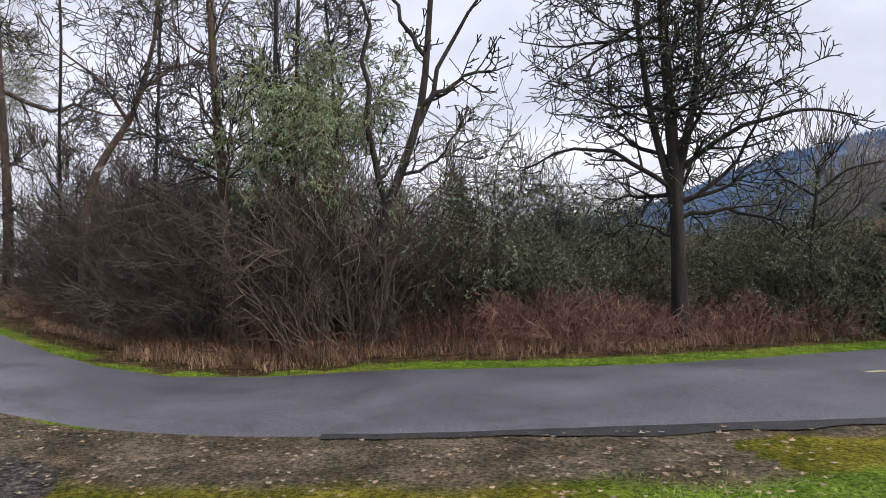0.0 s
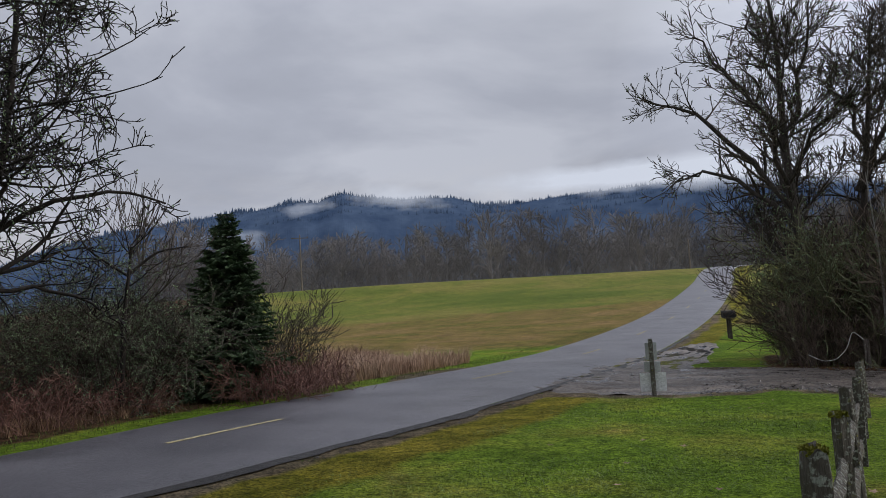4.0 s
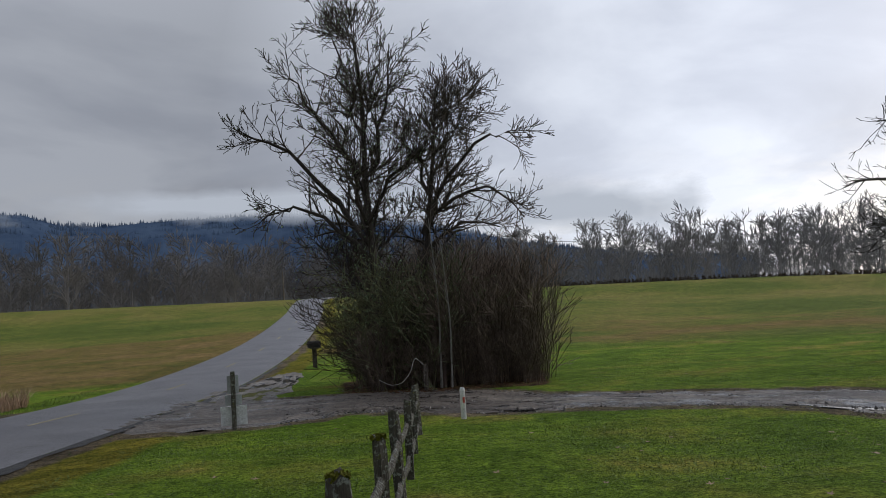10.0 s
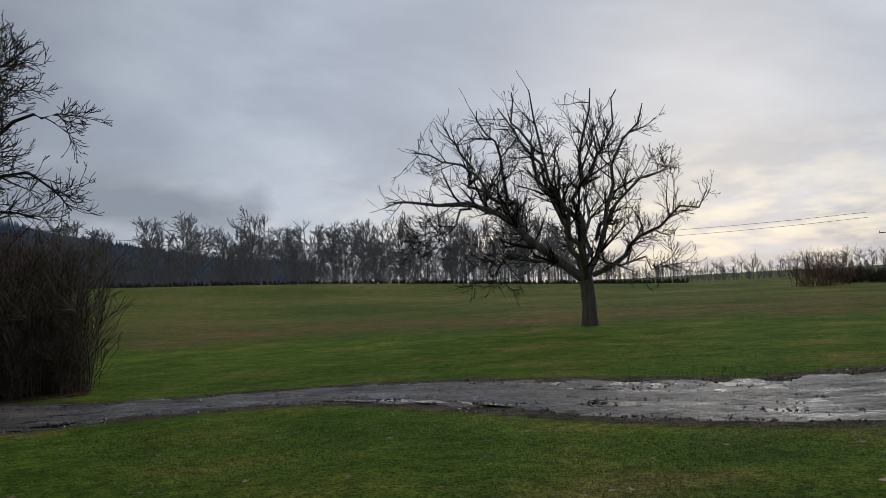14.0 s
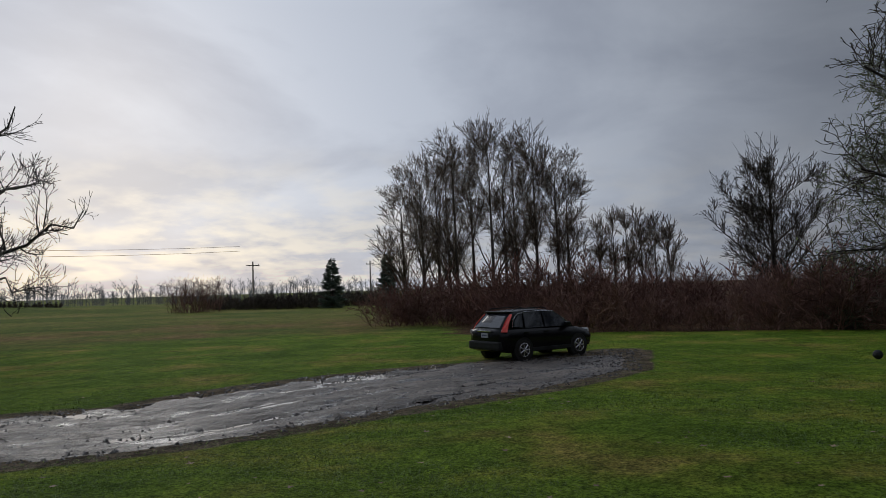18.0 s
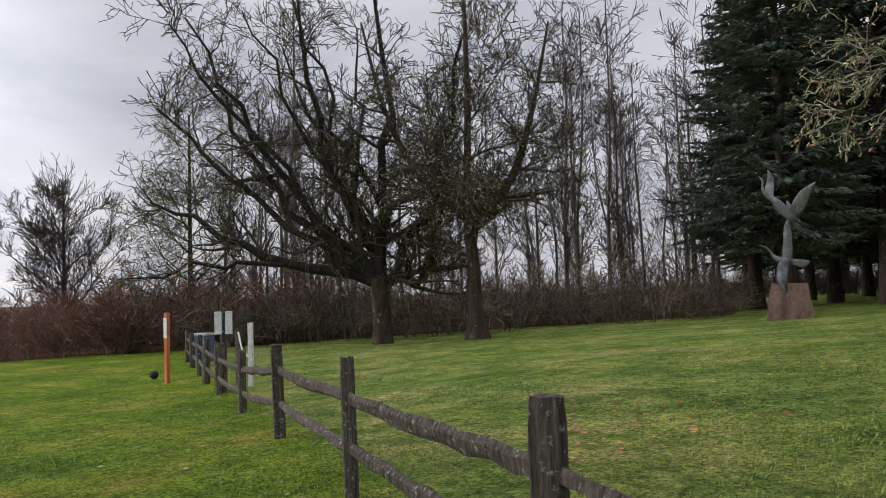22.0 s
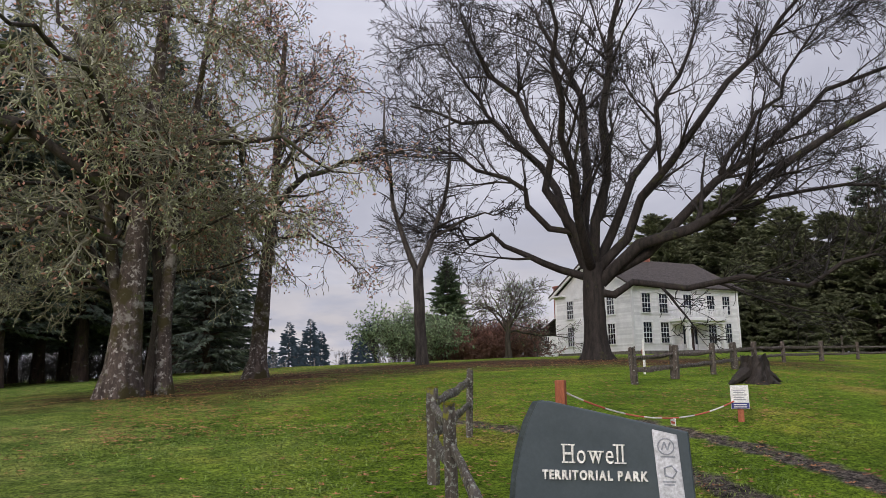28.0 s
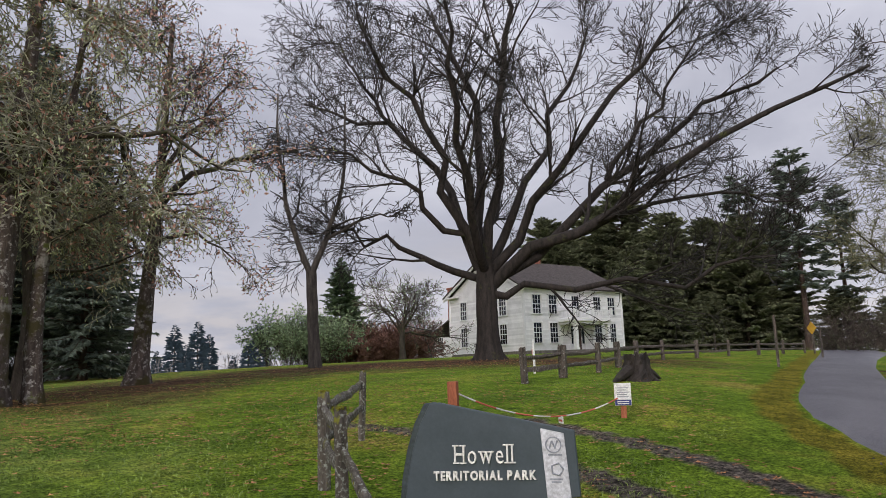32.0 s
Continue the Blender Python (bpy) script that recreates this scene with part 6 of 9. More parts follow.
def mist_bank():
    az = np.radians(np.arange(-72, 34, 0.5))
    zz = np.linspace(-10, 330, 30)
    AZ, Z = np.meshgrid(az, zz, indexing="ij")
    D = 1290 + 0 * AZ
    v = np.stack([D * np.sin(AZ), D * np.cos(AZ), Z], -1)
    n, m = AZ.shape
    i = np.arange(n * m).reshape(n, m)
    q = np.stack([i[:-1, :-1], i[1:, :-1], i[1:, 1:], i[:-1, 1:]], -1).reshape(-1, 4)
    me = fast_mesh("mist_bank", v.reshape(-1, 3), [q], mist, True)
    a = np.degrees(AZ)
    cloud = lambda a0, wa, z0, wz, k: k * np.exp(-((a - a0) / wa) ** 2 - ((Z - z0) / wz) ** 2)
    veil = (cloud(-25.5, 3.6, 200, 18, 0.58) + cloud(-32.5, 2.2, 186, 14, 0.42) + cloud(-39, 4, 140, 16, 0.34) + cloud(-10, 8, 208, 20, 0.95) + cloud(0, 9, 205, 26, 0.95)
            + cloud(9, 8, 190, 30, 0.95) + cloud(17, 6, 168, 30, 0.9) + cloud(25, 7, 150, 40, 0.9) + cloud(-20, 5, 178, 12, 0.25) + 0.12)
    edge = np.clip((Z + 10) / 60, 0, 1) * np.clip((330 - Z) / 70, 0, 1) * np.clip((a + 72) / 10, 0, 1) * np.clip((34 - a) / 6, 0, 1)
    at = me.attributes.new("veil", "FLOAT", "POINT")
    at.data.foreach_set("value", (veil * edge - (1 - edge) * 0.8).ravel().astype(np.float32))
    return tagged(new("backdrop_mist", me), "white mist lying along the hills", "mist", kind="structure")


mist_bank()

# far trees carry painted haze: greyed, paler colours and a weak emission
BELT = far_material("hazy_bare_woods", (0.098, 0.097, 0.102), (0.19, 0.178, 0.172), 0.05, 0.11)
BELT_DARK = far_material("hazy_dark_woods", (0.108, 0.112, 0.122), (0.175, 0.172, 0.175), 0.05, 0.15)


def bare_pattern(seed, h, nl=13, nb=5, nc=3, fat=1.0):
    """A far bare tree: limbs, branches and, where nc is given, twigs."""
    rng = np.random.default_rng(seed)
    tp, tr_ = limb([(0, 0, 0), (0.2, 0, h * 0.5), (0, 0, h)], h * 0.014, 0.05, 5)
    a = sprout(rng, tp[None], tr_[None], nl, h * 0.44, 42, 0.10, 0.08, 4, start=0.2, thin=0.5, tipwise=0.5)
    b = sprout(rng, a[0], np.maximum(a[1], 0.05), nb, h * 0.18, 38, 0.12, 0.05, 3, start=0.15)
    sets = [(tp[None], tr_[None], 5), (a[0], np.maximum(a[1], 0.0055 * h * fat), 3), (b[0], np.maximum(b[1], 0.0042 * h * fat), 3)]
    if nc:
        c = sprout(rng, b[0], np.maximum(b[1], 0.04), nc, h * 0.10, 40, 0.12, 0.05, 2, start=0.15)
        sets.append((c[0], np.maximum(c[1], 0.0036 * h), 3))
    return tubes(sets)


def woods(name, spots, pats, mat, label, seed, lo, hi):
    """Many far trees joined into one, from a few patterns turned and scaled."""
    rng = np.random.default_rng(seed)
    V, F, base = [], [], 0
    for x, y in spots:
        v, f = pats[rng.integers(len(pats))]
        a, s = rng.uniform(0, 6.28), rng.uniform(lo, hi)
        c, sn = math.cos(a) * s, math.sin(a) * s
        V.append(np.stack([v[:, 0] * c - v[:, 1] * sn + x, v[:, 0] * sn + v[:, 1] * c + y, v[:, 2] * s * rng.uniform(0.85, 1.15) + gz(x, y) - 0.5], 1))
        F.append(f + base)
        base += len(v)
    return tagged(new(name, fast_mesh(name, np.vstack(V), [np.vstack(F)], mat)), label, "woods", kind="stuff")


pats = [bare_pattern(200 + k, 16) for k in range(4)]
rng = np.random.default_rng(21)
spots = [polar(a + rng.normal() * 0.3, rng.uniform(260, 330)) for a in np.arange(-44, 12, 0.17)]
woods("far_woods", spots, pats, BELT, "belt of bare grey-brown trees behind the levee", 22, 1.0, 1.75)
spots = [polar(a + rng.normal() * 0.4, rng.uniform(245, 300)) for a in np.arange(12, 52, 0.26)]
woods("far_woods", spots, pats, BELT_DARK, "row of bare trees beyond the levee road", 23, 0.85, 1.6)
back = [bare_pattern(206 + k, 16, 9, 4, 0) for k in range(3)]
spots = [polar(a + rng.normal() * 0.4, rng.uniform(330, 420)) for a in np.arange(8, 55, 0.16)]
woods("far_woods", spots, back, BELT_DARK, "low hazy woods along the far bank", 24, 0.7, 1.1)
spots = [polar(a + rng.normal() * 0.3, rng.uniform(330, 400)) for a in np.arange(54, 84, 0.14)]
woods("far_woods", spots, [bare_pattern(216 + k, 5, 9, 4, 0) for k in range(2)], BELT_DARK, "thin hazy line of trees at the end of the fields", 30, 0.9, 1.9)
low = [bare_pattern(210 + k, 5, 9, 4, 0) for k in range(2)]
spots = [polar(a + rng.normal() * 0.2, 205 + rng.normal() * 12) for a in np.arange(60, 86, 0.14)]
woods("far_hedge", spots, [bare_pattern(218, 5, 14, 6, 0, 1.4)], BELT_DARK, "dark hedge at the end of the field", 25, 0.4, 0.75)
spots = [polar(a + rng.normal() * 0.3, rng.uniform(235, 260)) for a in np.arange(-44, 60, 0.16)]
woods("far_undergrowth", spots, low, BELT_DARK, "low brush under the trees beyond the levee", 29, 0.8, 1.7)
# dark bank of brambles along the levee's shoulder
spots = [polar(a + rng.normal() * 0.1, 141 + rng.normal() * 0.8) for a in np.concatenate([np.arange(9, 38, 0.06), np.arange(38, 60, 0.035)])]
tufts = [bare_pattern(214 + k, 1.3, 14, 4, 0, 6.0) for k in range(3)]
woods("levee_brambles", spots, tufts, TWIG_MID, "dark line of brambles along the levee", 26, 0.35, 0.85)
for k, (az, d, hgt) in enumerate([(78.9, 118, 8.0), (83.2, 112, 8.6)]):
    conifer("dark_conifer", 220 + k, hgt, 2.2, "dark rounded conifer at the end of the field", NEEDLE, BARK, 0.2, 0.0, 0.4, 10, 0.9, 1.2, A(az, d), "field end conifers", cone=0.8)
rb = shrub("far_russet_bush", 225, 5.0, 3.2, 60, "russet bush at the end of the field", TWIG_RED, 6, 0.6, 0.03, "far bushes")
plant(rb, [A(68.3, 112), A(69.5, 114)], 27, smin=0.9, smax=1.1)
hb = shrub("field_hedge_bush", 227, 2.5, 2.4, 40, "dark brown hedge bush at the end of the field", TWIG_MID, 6, 0.8, 0.03, "field hedge", depth=2, gn=0.22, angle=46, minr=0.026)
plant(hb, [A(a, 124 + 4 * math.sin(a * 5)) for a in np.arange(70.4, 78.2, 0.75)] + [A(a, 132 + 3 * math.sin(a * 4)) for a in np.arange(79.8, 85, 0.9)], 47, smin=0.75, smax=1.2)
# firs far beyond the rise, blue-grey with haze painted in and a slight glow
spots = [polar(a + rng.normal() * 0.25, rng.uniform(380, 460)) for a in np.concatenate([np.arange(198, 214, 0.42), np.arange(256, 262, 0.6)])]
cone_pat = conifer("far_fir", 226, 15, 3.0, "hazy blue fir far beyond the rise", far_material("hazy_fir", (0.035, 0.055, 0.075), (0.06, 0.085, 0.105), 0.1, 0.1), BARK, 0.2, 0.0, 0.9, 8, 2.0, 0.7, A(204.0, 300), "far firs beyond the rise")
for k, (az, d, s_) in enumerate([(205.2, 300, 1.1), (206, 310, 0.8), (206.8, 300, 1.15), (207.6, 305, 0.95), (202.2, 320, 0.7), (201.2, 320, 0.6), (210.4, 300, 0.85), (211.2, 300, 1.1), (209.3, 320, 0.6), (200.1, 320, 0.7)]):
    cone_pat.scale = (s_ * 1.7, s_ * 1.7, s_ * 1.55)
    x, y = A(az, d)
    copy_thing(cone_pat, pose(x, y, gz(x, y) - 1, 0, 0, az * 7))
cone_pat.scale = (1, 1, 1)
spots = [polar(a + rng.normal() * 0.3, rng.uniform(270, 340)) for a in np.arange(194, 224, 0.4)]
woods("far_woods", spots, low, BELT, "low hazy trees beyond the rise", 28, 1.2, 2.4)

# utility poles
POLE_WOOD = material("pole_wood", [(0.10, 0.085, 0.07), (0.22, 0.19, 0.16)], 3, stretch=(3, 3, 0.2), bump=0.5)


def utility_pole(az, d, h, arm=2.2, turn=0.0):
    x, y = A(az, d)
    root = thing("utility_pole", (x, y, gz(x, y) - 0.3), turn, label="weathered wooden utility pole with a crossarm", category="pole", group="utility poles")
    part("shaft", cyl(bmesh.new(), (0, 0, 0), (0, 0, h), 0.17, 0.11, 10), POLE_WOOD, root, smooth=False)
    if arm:
        part("crossarm", box(bmesh.new(), -arm / 2, -0.06, h - 0.75, arm / 2, 0.06, h - 0.6, 0.01), POLE_WOOD, root)
        for s in (-0.45, 0.0, 0.45):
            part("insulator", cyl(bmesh.new(), (s * arm, 0, h - 0.6), (s * arm, 0, h - 0.38), 0.05, 0.04, 8), WOOD_OLD, root, "grey ceramic insulator")
    return root


utility_pole(-32.9, 143, 11.0, 3.2, 30)
utility_pole(-3.5, 139, 5.6, 0)
utility_pole(73.0, 131, 8.2, 2.2, -70)
utility_pole(81.8, 150, 9.0, 1.6, -80)
WIRE = material("wire", [(0.03, 0.03, 0.03), (0.05, 0.05, 0.05)], 5, bump=0)
for k, (z0, z1) in enumerate([(30.0, 20.0), (33.0, 22.0)]):
    p, q = Vector((*A(8, 330), z0)), Vector((*A(72, 330), z1))
    pts = [p.lerp(q, t) - Vector((0, 0, 8 * 4 * t * (1 - t))) for t in np.linspace(0, 1, 14)]
    v, f = tubes([(np.array([list(a) for a in pts])[None], np.full((1, 14), 0.07), 4)])
    tagged(new("power_line", fast_mesh("power_line", v, [f], WIRE)), "thin dark power line crossing the sky", "cable", "power lines")
# two thin posts in the west field
for az in (-31.4, -30.7):
    x, y = A(az, 92)
    root = thing("field_post", (x, y, gz(x, y) - 0.1), label="thin dark fence post standing in the field", category="post", group="field posts")
    part("post_shaft", cyl(bmesh.new(), (0, 0, 0), (0, 0, 1.7), 0.07, 0.06, 8), BARK, root)

# ---------------------------------------------------------------- the white house
WHITE = material("white_paint", [(0.66, 0.66, 0.65), (0.80, 0.80, 0.79)], 1.2, rough=0.6, bump=0.12, bscale=25, fine=(20, 0.06))
SHINGLE = material("roof_shingles", [(0.035, 0.030, 0.028), (0.085, 0.070, 0.062)], 2.5, rough=0.9, bump=0.7, bscale=14, stretch=(1, 3, 3))
BRICK = material("chimney_brick", [(0.20, 0.07, 0.05), (0.36, 0.15, 0.11)], 5, rough=0.9, bump=0.6, bscale=18)
GLASS_DARK = material("window_glass", [(0.012, 0.014, 0.018), (0.03, 0.034, 0.04)], 1.0, rough=0.05, bump=0, spec=0.8)
DOOR_BROWN = material("door_paint", [(0.05, 0.025, 0.02), (0.09, 0.045, 0.035)], 3, rough=0.5, bump=0.1)

HX, HY = A(231.3, 64)
HW, HD, HH, HR = 12.6, 10.6, 5.75, 3.0
house = thing("house", (HX, HY, gz(HX, HY) - 0.05), math.degrees(math.atan2(2.0, -12.4)), label="white two-storey clapboard house with a columned porch", category="house")


def lapped(bm, x0, x1, z0, z1, at, step=0.135, gable=None):
    """A clapboard wall: each board leans out a little over the one below. at(x, out, z) places it."""
    n = int((z1 - z0) / step)
    for k in range(n):
        a, b = z0 + k * step, z0 + (k + 1) * step
        xa0, xa1, xb0, xb1 = x0, x1, x0, x1
        if gable:
            xa0, xa1 = gable(a)
            xb0, xb1 = gable(b)
        v = [bm.verts.new(at(*p)) for p in ((xa0, 0.028, a), (xa1, 0.028, a), (xb1, 0.0, b), (xb0, 0.0, b), (xa0, 0.0, a), (xa1, 0.0, a))]
        bm.faces.new(v[:4])
        bm.faces.new((v[4], v[5], v[1], v[0]))
    return bm


front = lambda x, o, z: (x, -o, z)
east = lambda y, o, z: (-o, y, z)
west = lambda y, o, z: (HW + o, y, z)
back = lambda x, o, z: (x, HD + o, z)
for nm, f, w in (("wall_front", front, HW), ("wall_side", east, HD), ("wall_side", west, HD), ("wall_back", back, HW)):
    bm = bmesh.new()
    box(bm, 0, 0, 0.35, 1, 1, HH)
    for v in bm.verts:
        v.co = f(v.co.x * w, -0.004 - 0.14 * v.co.y, v.co.z)
    bmesh.ops.recalc_face_normals(bm, faces=bm.faces)
    wall = part(nm, bm, WHITE, house, "white painted clapboard wall")
    for k in range(int((HH - 0.35) / 0.135)):
        z = 0.35 + 0.135 * k
        part("clapboard", lapped(bmesh.new(), 0, w, z, z + 0.1351, f), WHITE, wall)
for f in (east, west):
    part("gable", lapped(bmesh.new(), 0, HD, HH, HH + HR - 0.1, f, gable=lambda z: ((z - HH) / HR * HD / 2, HD - (z - HH) / HR * HD / 2)), WHITE, house, "white clapboard gable")
part("foundation", box(bmesh.new(), 0.03, 0.03, -0.4, HW - 0.03, HD - 0.03, 0.36), BARK_GREY, house, "grey stone footing")
for k, (x, y) in enumerate(((0, 0), (HW, 0), (0, HD), (HW, HD))):
    part("corner_board", box(bmesh.new(), x - 0.09, y - 0.09, 0.3, x + 0.09, y + 0.09, HH, 0.01), WHITE, house)
# entablature and eaves
part("frieze", box(bmesh.new(), -0.06, -0.06, HH - 0.45, HW + 0.06, HD + 0.06, HH - 0.02), WHITE, house, "white frieze board under the eaves")
for y0, y1 in ((-0.45, -0.07), (HD + 0.07, HD + 0.45)):
    part("eave", box(bmesh.new(), -0.45, y0, HH - 0.08, HW + 0.45, y1, HH + 0.12, 0.03), WHITE, house)
for x0, x1 in ((-0.45, -0.065), (HW + 0.065, HW + 0.45)):
    for y0, y1 in ((-0.45, 1.6), (HD - 1.6, HD + 0.45)):
        part("cornice_return", box(bmesh.new(), x0, y0, HH - 0.06, x1, y1, HH + 0.10, 0.03), WHITE, house)


def slope(y0, z0, y1, z1, x0, x1, t):
    bm = bmesh.new()
    d = Vector((0, y1 - y0, z1 - z0)).normalized()
    nrm = Vector((0, -d.z, d.y)) * t if y1 > y0 else Vector((0, d.z, -d.y)) * t
    lo = [Vector((x0, y0, z0)), Vector((x1, y0, z0)), Vector((x1, y1, z1)), Vector((x0, y1, z1))]
    v = [bm.verts.new(p) for p in lo] + [bm.verts.new(p + nrm) for p in lo]
    for f in ((0, 1, 2, 3), (7, 6, 5, 4), (0, 4, 5, 1), (1, 5, 6, 2), (2, 6, 7, 3), (3, 7, 4, 0)):
        bm.faces.new([v[i] for i in f])
    return bm


rise = HR / (HD / 2)
part("roof", slope(-0.5, HH + 0.12 - 0.5 * rise + 0.12, HD / 2, HH + HR + 0.12, -0.5, HW + 0.5, 0.14), SHINGLE, house, "dark weathered shingle roof")
part("roof", slope(HD + 0.5, HH + 0.12 - 0.5 * rise + 0.12, HD / 2, HH + HR + 0.12, -0.5, HW + 0.5, 0.14), SHINGLE, house, "dark weathered shingle roof")
for x in (-0.46, HW + 0.3):
    for y0, y1 in ((-0.5, HD / 2), (HD + 0.5, HD / 2)):
        bm = slope(y0, HH + 0.0 - 0.5 * rise, y1, HH + HR, x, x + 0.16, 0.2)
        part("rake_board", bm, WHITE, house)


def window(x, z, w, h, f, open_=False):
    """A sash window: casing, sill and head, two sashes of six panes."""
    turn_ = {"front": 0, "east": -90, "west": 90}[f]
    ox, oy = {"front": (x, 0), "east": (0, x), "west": (HW, x)}[f]
    win = part("window", box(bmesh.new(), -w / 2 + 0.02, 0.035, 0.02, w / 2 - 0.02, 0.06, h - 0.02), GLASS_DARK, house, "dark six-over-six sash window")
    win.matrix_basis = pose(ox, oy, z, 0, 0, turn_) @ pose(0, -0.075, 0)
    for nm, b in (("casing", (-w / 2 - 0.11, -0.02, 0, -w / 2, 0.05, h)), ("casing", (w / 2, -0.02, 0, w / 2 + 0.11, 0.05, h)),
                  ("head", (-w / 2 - 0.15, -0.04, h, w / 2 + 0.15, 0.05, h + 0.14)), ("window_sill", (-w / 2 - 0.15, -0.09, -0.07, w / 2 + 0.15, 0.05, 0)),
                  ("meeting_rail", (-w / 2, 0.0, h / 2 - 0.03, w / 2, 0.034, h / 2 + 0.03))):
        part(nm, box(bmesh.new(), *b), WHITE, win)
    for k in (-1, 1):
        part("muntin", box(bmesh.new(), k * w / 6 - 0.013, 0.012, 0.02, k * w / 6 + 0.013, 0.034, h - 0.02), WHITE, win)
    for k in (0.25, 0.75):
        part("muntin", box(bmesh.new(), -w / 2, 0.014, h * k - 0.013, w / 2, 0.032, h * k + 0.013), WHITE, win)
    return win


for x in (1.5, 3.45, 9.15, 11.1):
    window(x, 1.0, 0.95, 1.75, "front")
    window(x, 3.55, 0.95, 1.65, "front")
window(6.3, 3.3, 0.95, 1.9, "front")
for y in (2.7, 5.4, 8.4):
    window(y, 1.0, 0.95, 1.75, "east")
    window(y, 3.55, 0.95, 1.65, "east")
# porch
PX0, PX1, PD = 4.15, 8.5, 2.0
part("porch_floor", box(bmesh.new(), PX0 - 0.1, -PD - 0.1, -0.2, PX1 + 0.1, -0.05, 0.32, 0.02), BARK_GREY, house, "grey porch floor")
part("porch_roof", box(bmesh.new(), PX0 - 0.25, -PD - 0.25, 2.78, PX1 + 0.25, -0.04, 3.06, 0.03), WHITE, house, "white flat porch roof with a cornice")
part("porch_beam", box(bmesh.new(), PX0 - 0.05, -PD - 0.05, 2.55, PX1 + 0.05, -PD + 0.25, 2.78), WHITE, house)
for x in (PX0, PX1):
    part("porch_beam", box(bmesh.new(), x - 0.05, -PD + 0.25, 2.55, x + 0.2, -0.05, 2.78), WHITE, house)
for x in (PX0 + 0.12, PX1 - 0.12):
    col_ = part("column", box(bmesh.new(), x - 0.16, -PD - 0.04, 0.32, x + 0.16, -PD + 0.28, 2.55, 0.015), WHITE, house, "square white porch column")
    part("column_base", box(bmesh.new(), x - 0.2, -PD - 0.08, 0.32, x + 0.2, -PD + 0.32, 0.5, 0.01), WHITE, col_)
    part("column_cap", box(bmesh.new(), x - 0.2, -PD - 0.08, 2.42, x + 0.2, -PD + 0.32, 2.55, 0.01), WHITE, col_)
    part("pilaster", box(bmesh.new(), x - 0.14, -0.14, 0.32, x + 0.14, -0.05, 2.55), WHITE, house)
part("door", box(bmesh.new(), 5.82, -0.09, 0.34, 6.78, -0.05, 2.25), DOOR_BROWN, house, "dark brown front door")
part("door_transom", box(bmesh.new(), 5.6, -0.085, 2.27, 7.0, -0.05, 2.5), GLASS_DARK, house)
for x in (5.5, 6.95):
    part("sidelight", box(bmesh.new(), x, -0.085, 0.9, x + 0.22, -0.05, 2.25), GLASS_DARK, house)
for x in (5.36, 7.2):
    part("door_casing", box(bmesh.new(), x, -0.13, 0.34, x + 0.13, -0.05, 2.55), WHITE, house)
# balcony rail
for a in (((PX0 - 0.15, -PD - 0.15), (PX1 + 0.15, -PD - 0.15)), ((PX0 - 0.15, -PD - 0.15), (PX0 - 0.15, -0.1)), ((PX1 + 0.15, -PD - 0.15), (PX1 + 0.15, -0.1))):
    (xa, ya), (xb, yb) = a
    for z0, z1 in ((3.16, 3.22), (3.72, 3.80)):
        part("balcony_rail", box(bmesh.new(), min(xa, xb) - 0.03, min(ya, yb) - 0.03, z0, max(xa, xb) + 0.03, max(ya, yb) + 0.03, z1), WHITE, house)
    n = int(max(abs(xb - xa), abs(yb - ya)) / 0.16)
    for k in range(1, n):
        t = k / n
        x, y = xa + (xb - xa) * t, ya + (yb - ya) * t
        part("baluster", box(bmesh.new(), x - 0.02, y - 0.02, 3.22, x + 0.02, y + 0.02, 3.72), WHITE, house)
for x in (PX0 - 0.15, 6.3, PX1 + 0.15):
    part("balcony_post", box(bmesh.new(), x - 0.1, -PD - 0.25, 3.06, x + 0.1, -PD - 0.05, 4.0, 0.015), WHITE, house)
# rear lean-to
part("lean_to_wall", lapped(bmesh.new(), HD + 0.05, HD + 3.2, 0.0, 2.2, east), WHITE, house, "white clapboard lean-to")
part("lean_to_body", box(bmesh.new(), 0.02, HD + 0.1, -0.3, 8, HD + 3.18, 2.2), WHITE, house)
part("lean_to_roof", slope(HD + 3.5, 2.15, HD + 0.02, 3.6, -0.3, 8.3, 0.12), SHINGLE, house, "low shingled lean-to roof")
window(HD + 1.7, 0.7, 0.9, 1.4, "east")
for x, y, zt, s in ((6.6, HD / 2 + 0.2, HH + HR + 1.3, 0.5), (1.2, HD + 1.0, HH + 1.1, 0.42)):
    ch = part("chimney", box(bmesh.new(), x - s, y - s, 3.0 if y > HD else HH + HR - 1.2, x + s, y + s, zt, 0.02), BRICK, house, "worn red brick chimney")
    part("chimney_cap", box(bmesh.new(), x - s - 0.08, y - s - 0.08, zt, x + s + 0.08, y + s + 0.08, zt + 0.18, 0.02), BRICK, ch)

# ---------------------------------------------------------------- the parked car
PAINT = material("black_car_paint", [(0.003, 0.003, 0.0035), (0.006, 0.006, 0.0065)], 2, rough=0.22, bump=0, spec=0.3, fine=(30, 0.1))
TRIM = material("dark_plastic", [(0.012, 0.012, 0.012), (0.025, 0.025, 0.025)], 6, rough=0.6, bump=0.1)
TYRE = material("tyre_rubber", [(0.012, 0.012, 0.012), (0.035, 0.03, 0.026)], 9, rough=0.85, bump=0.2)
CHROME = material("bright_metal", [(0.55, 0.55, 0.56), (0.65, 0.65, 0.66)], 5, rough=0.25, bump=0, metal=1.0)
RED_LENS = material("red_lens", [(0.80, 0.06, 0.04), (0.90, 0.10, 0.07)], 3, rough=0.15, bump=0, spec=0.6)
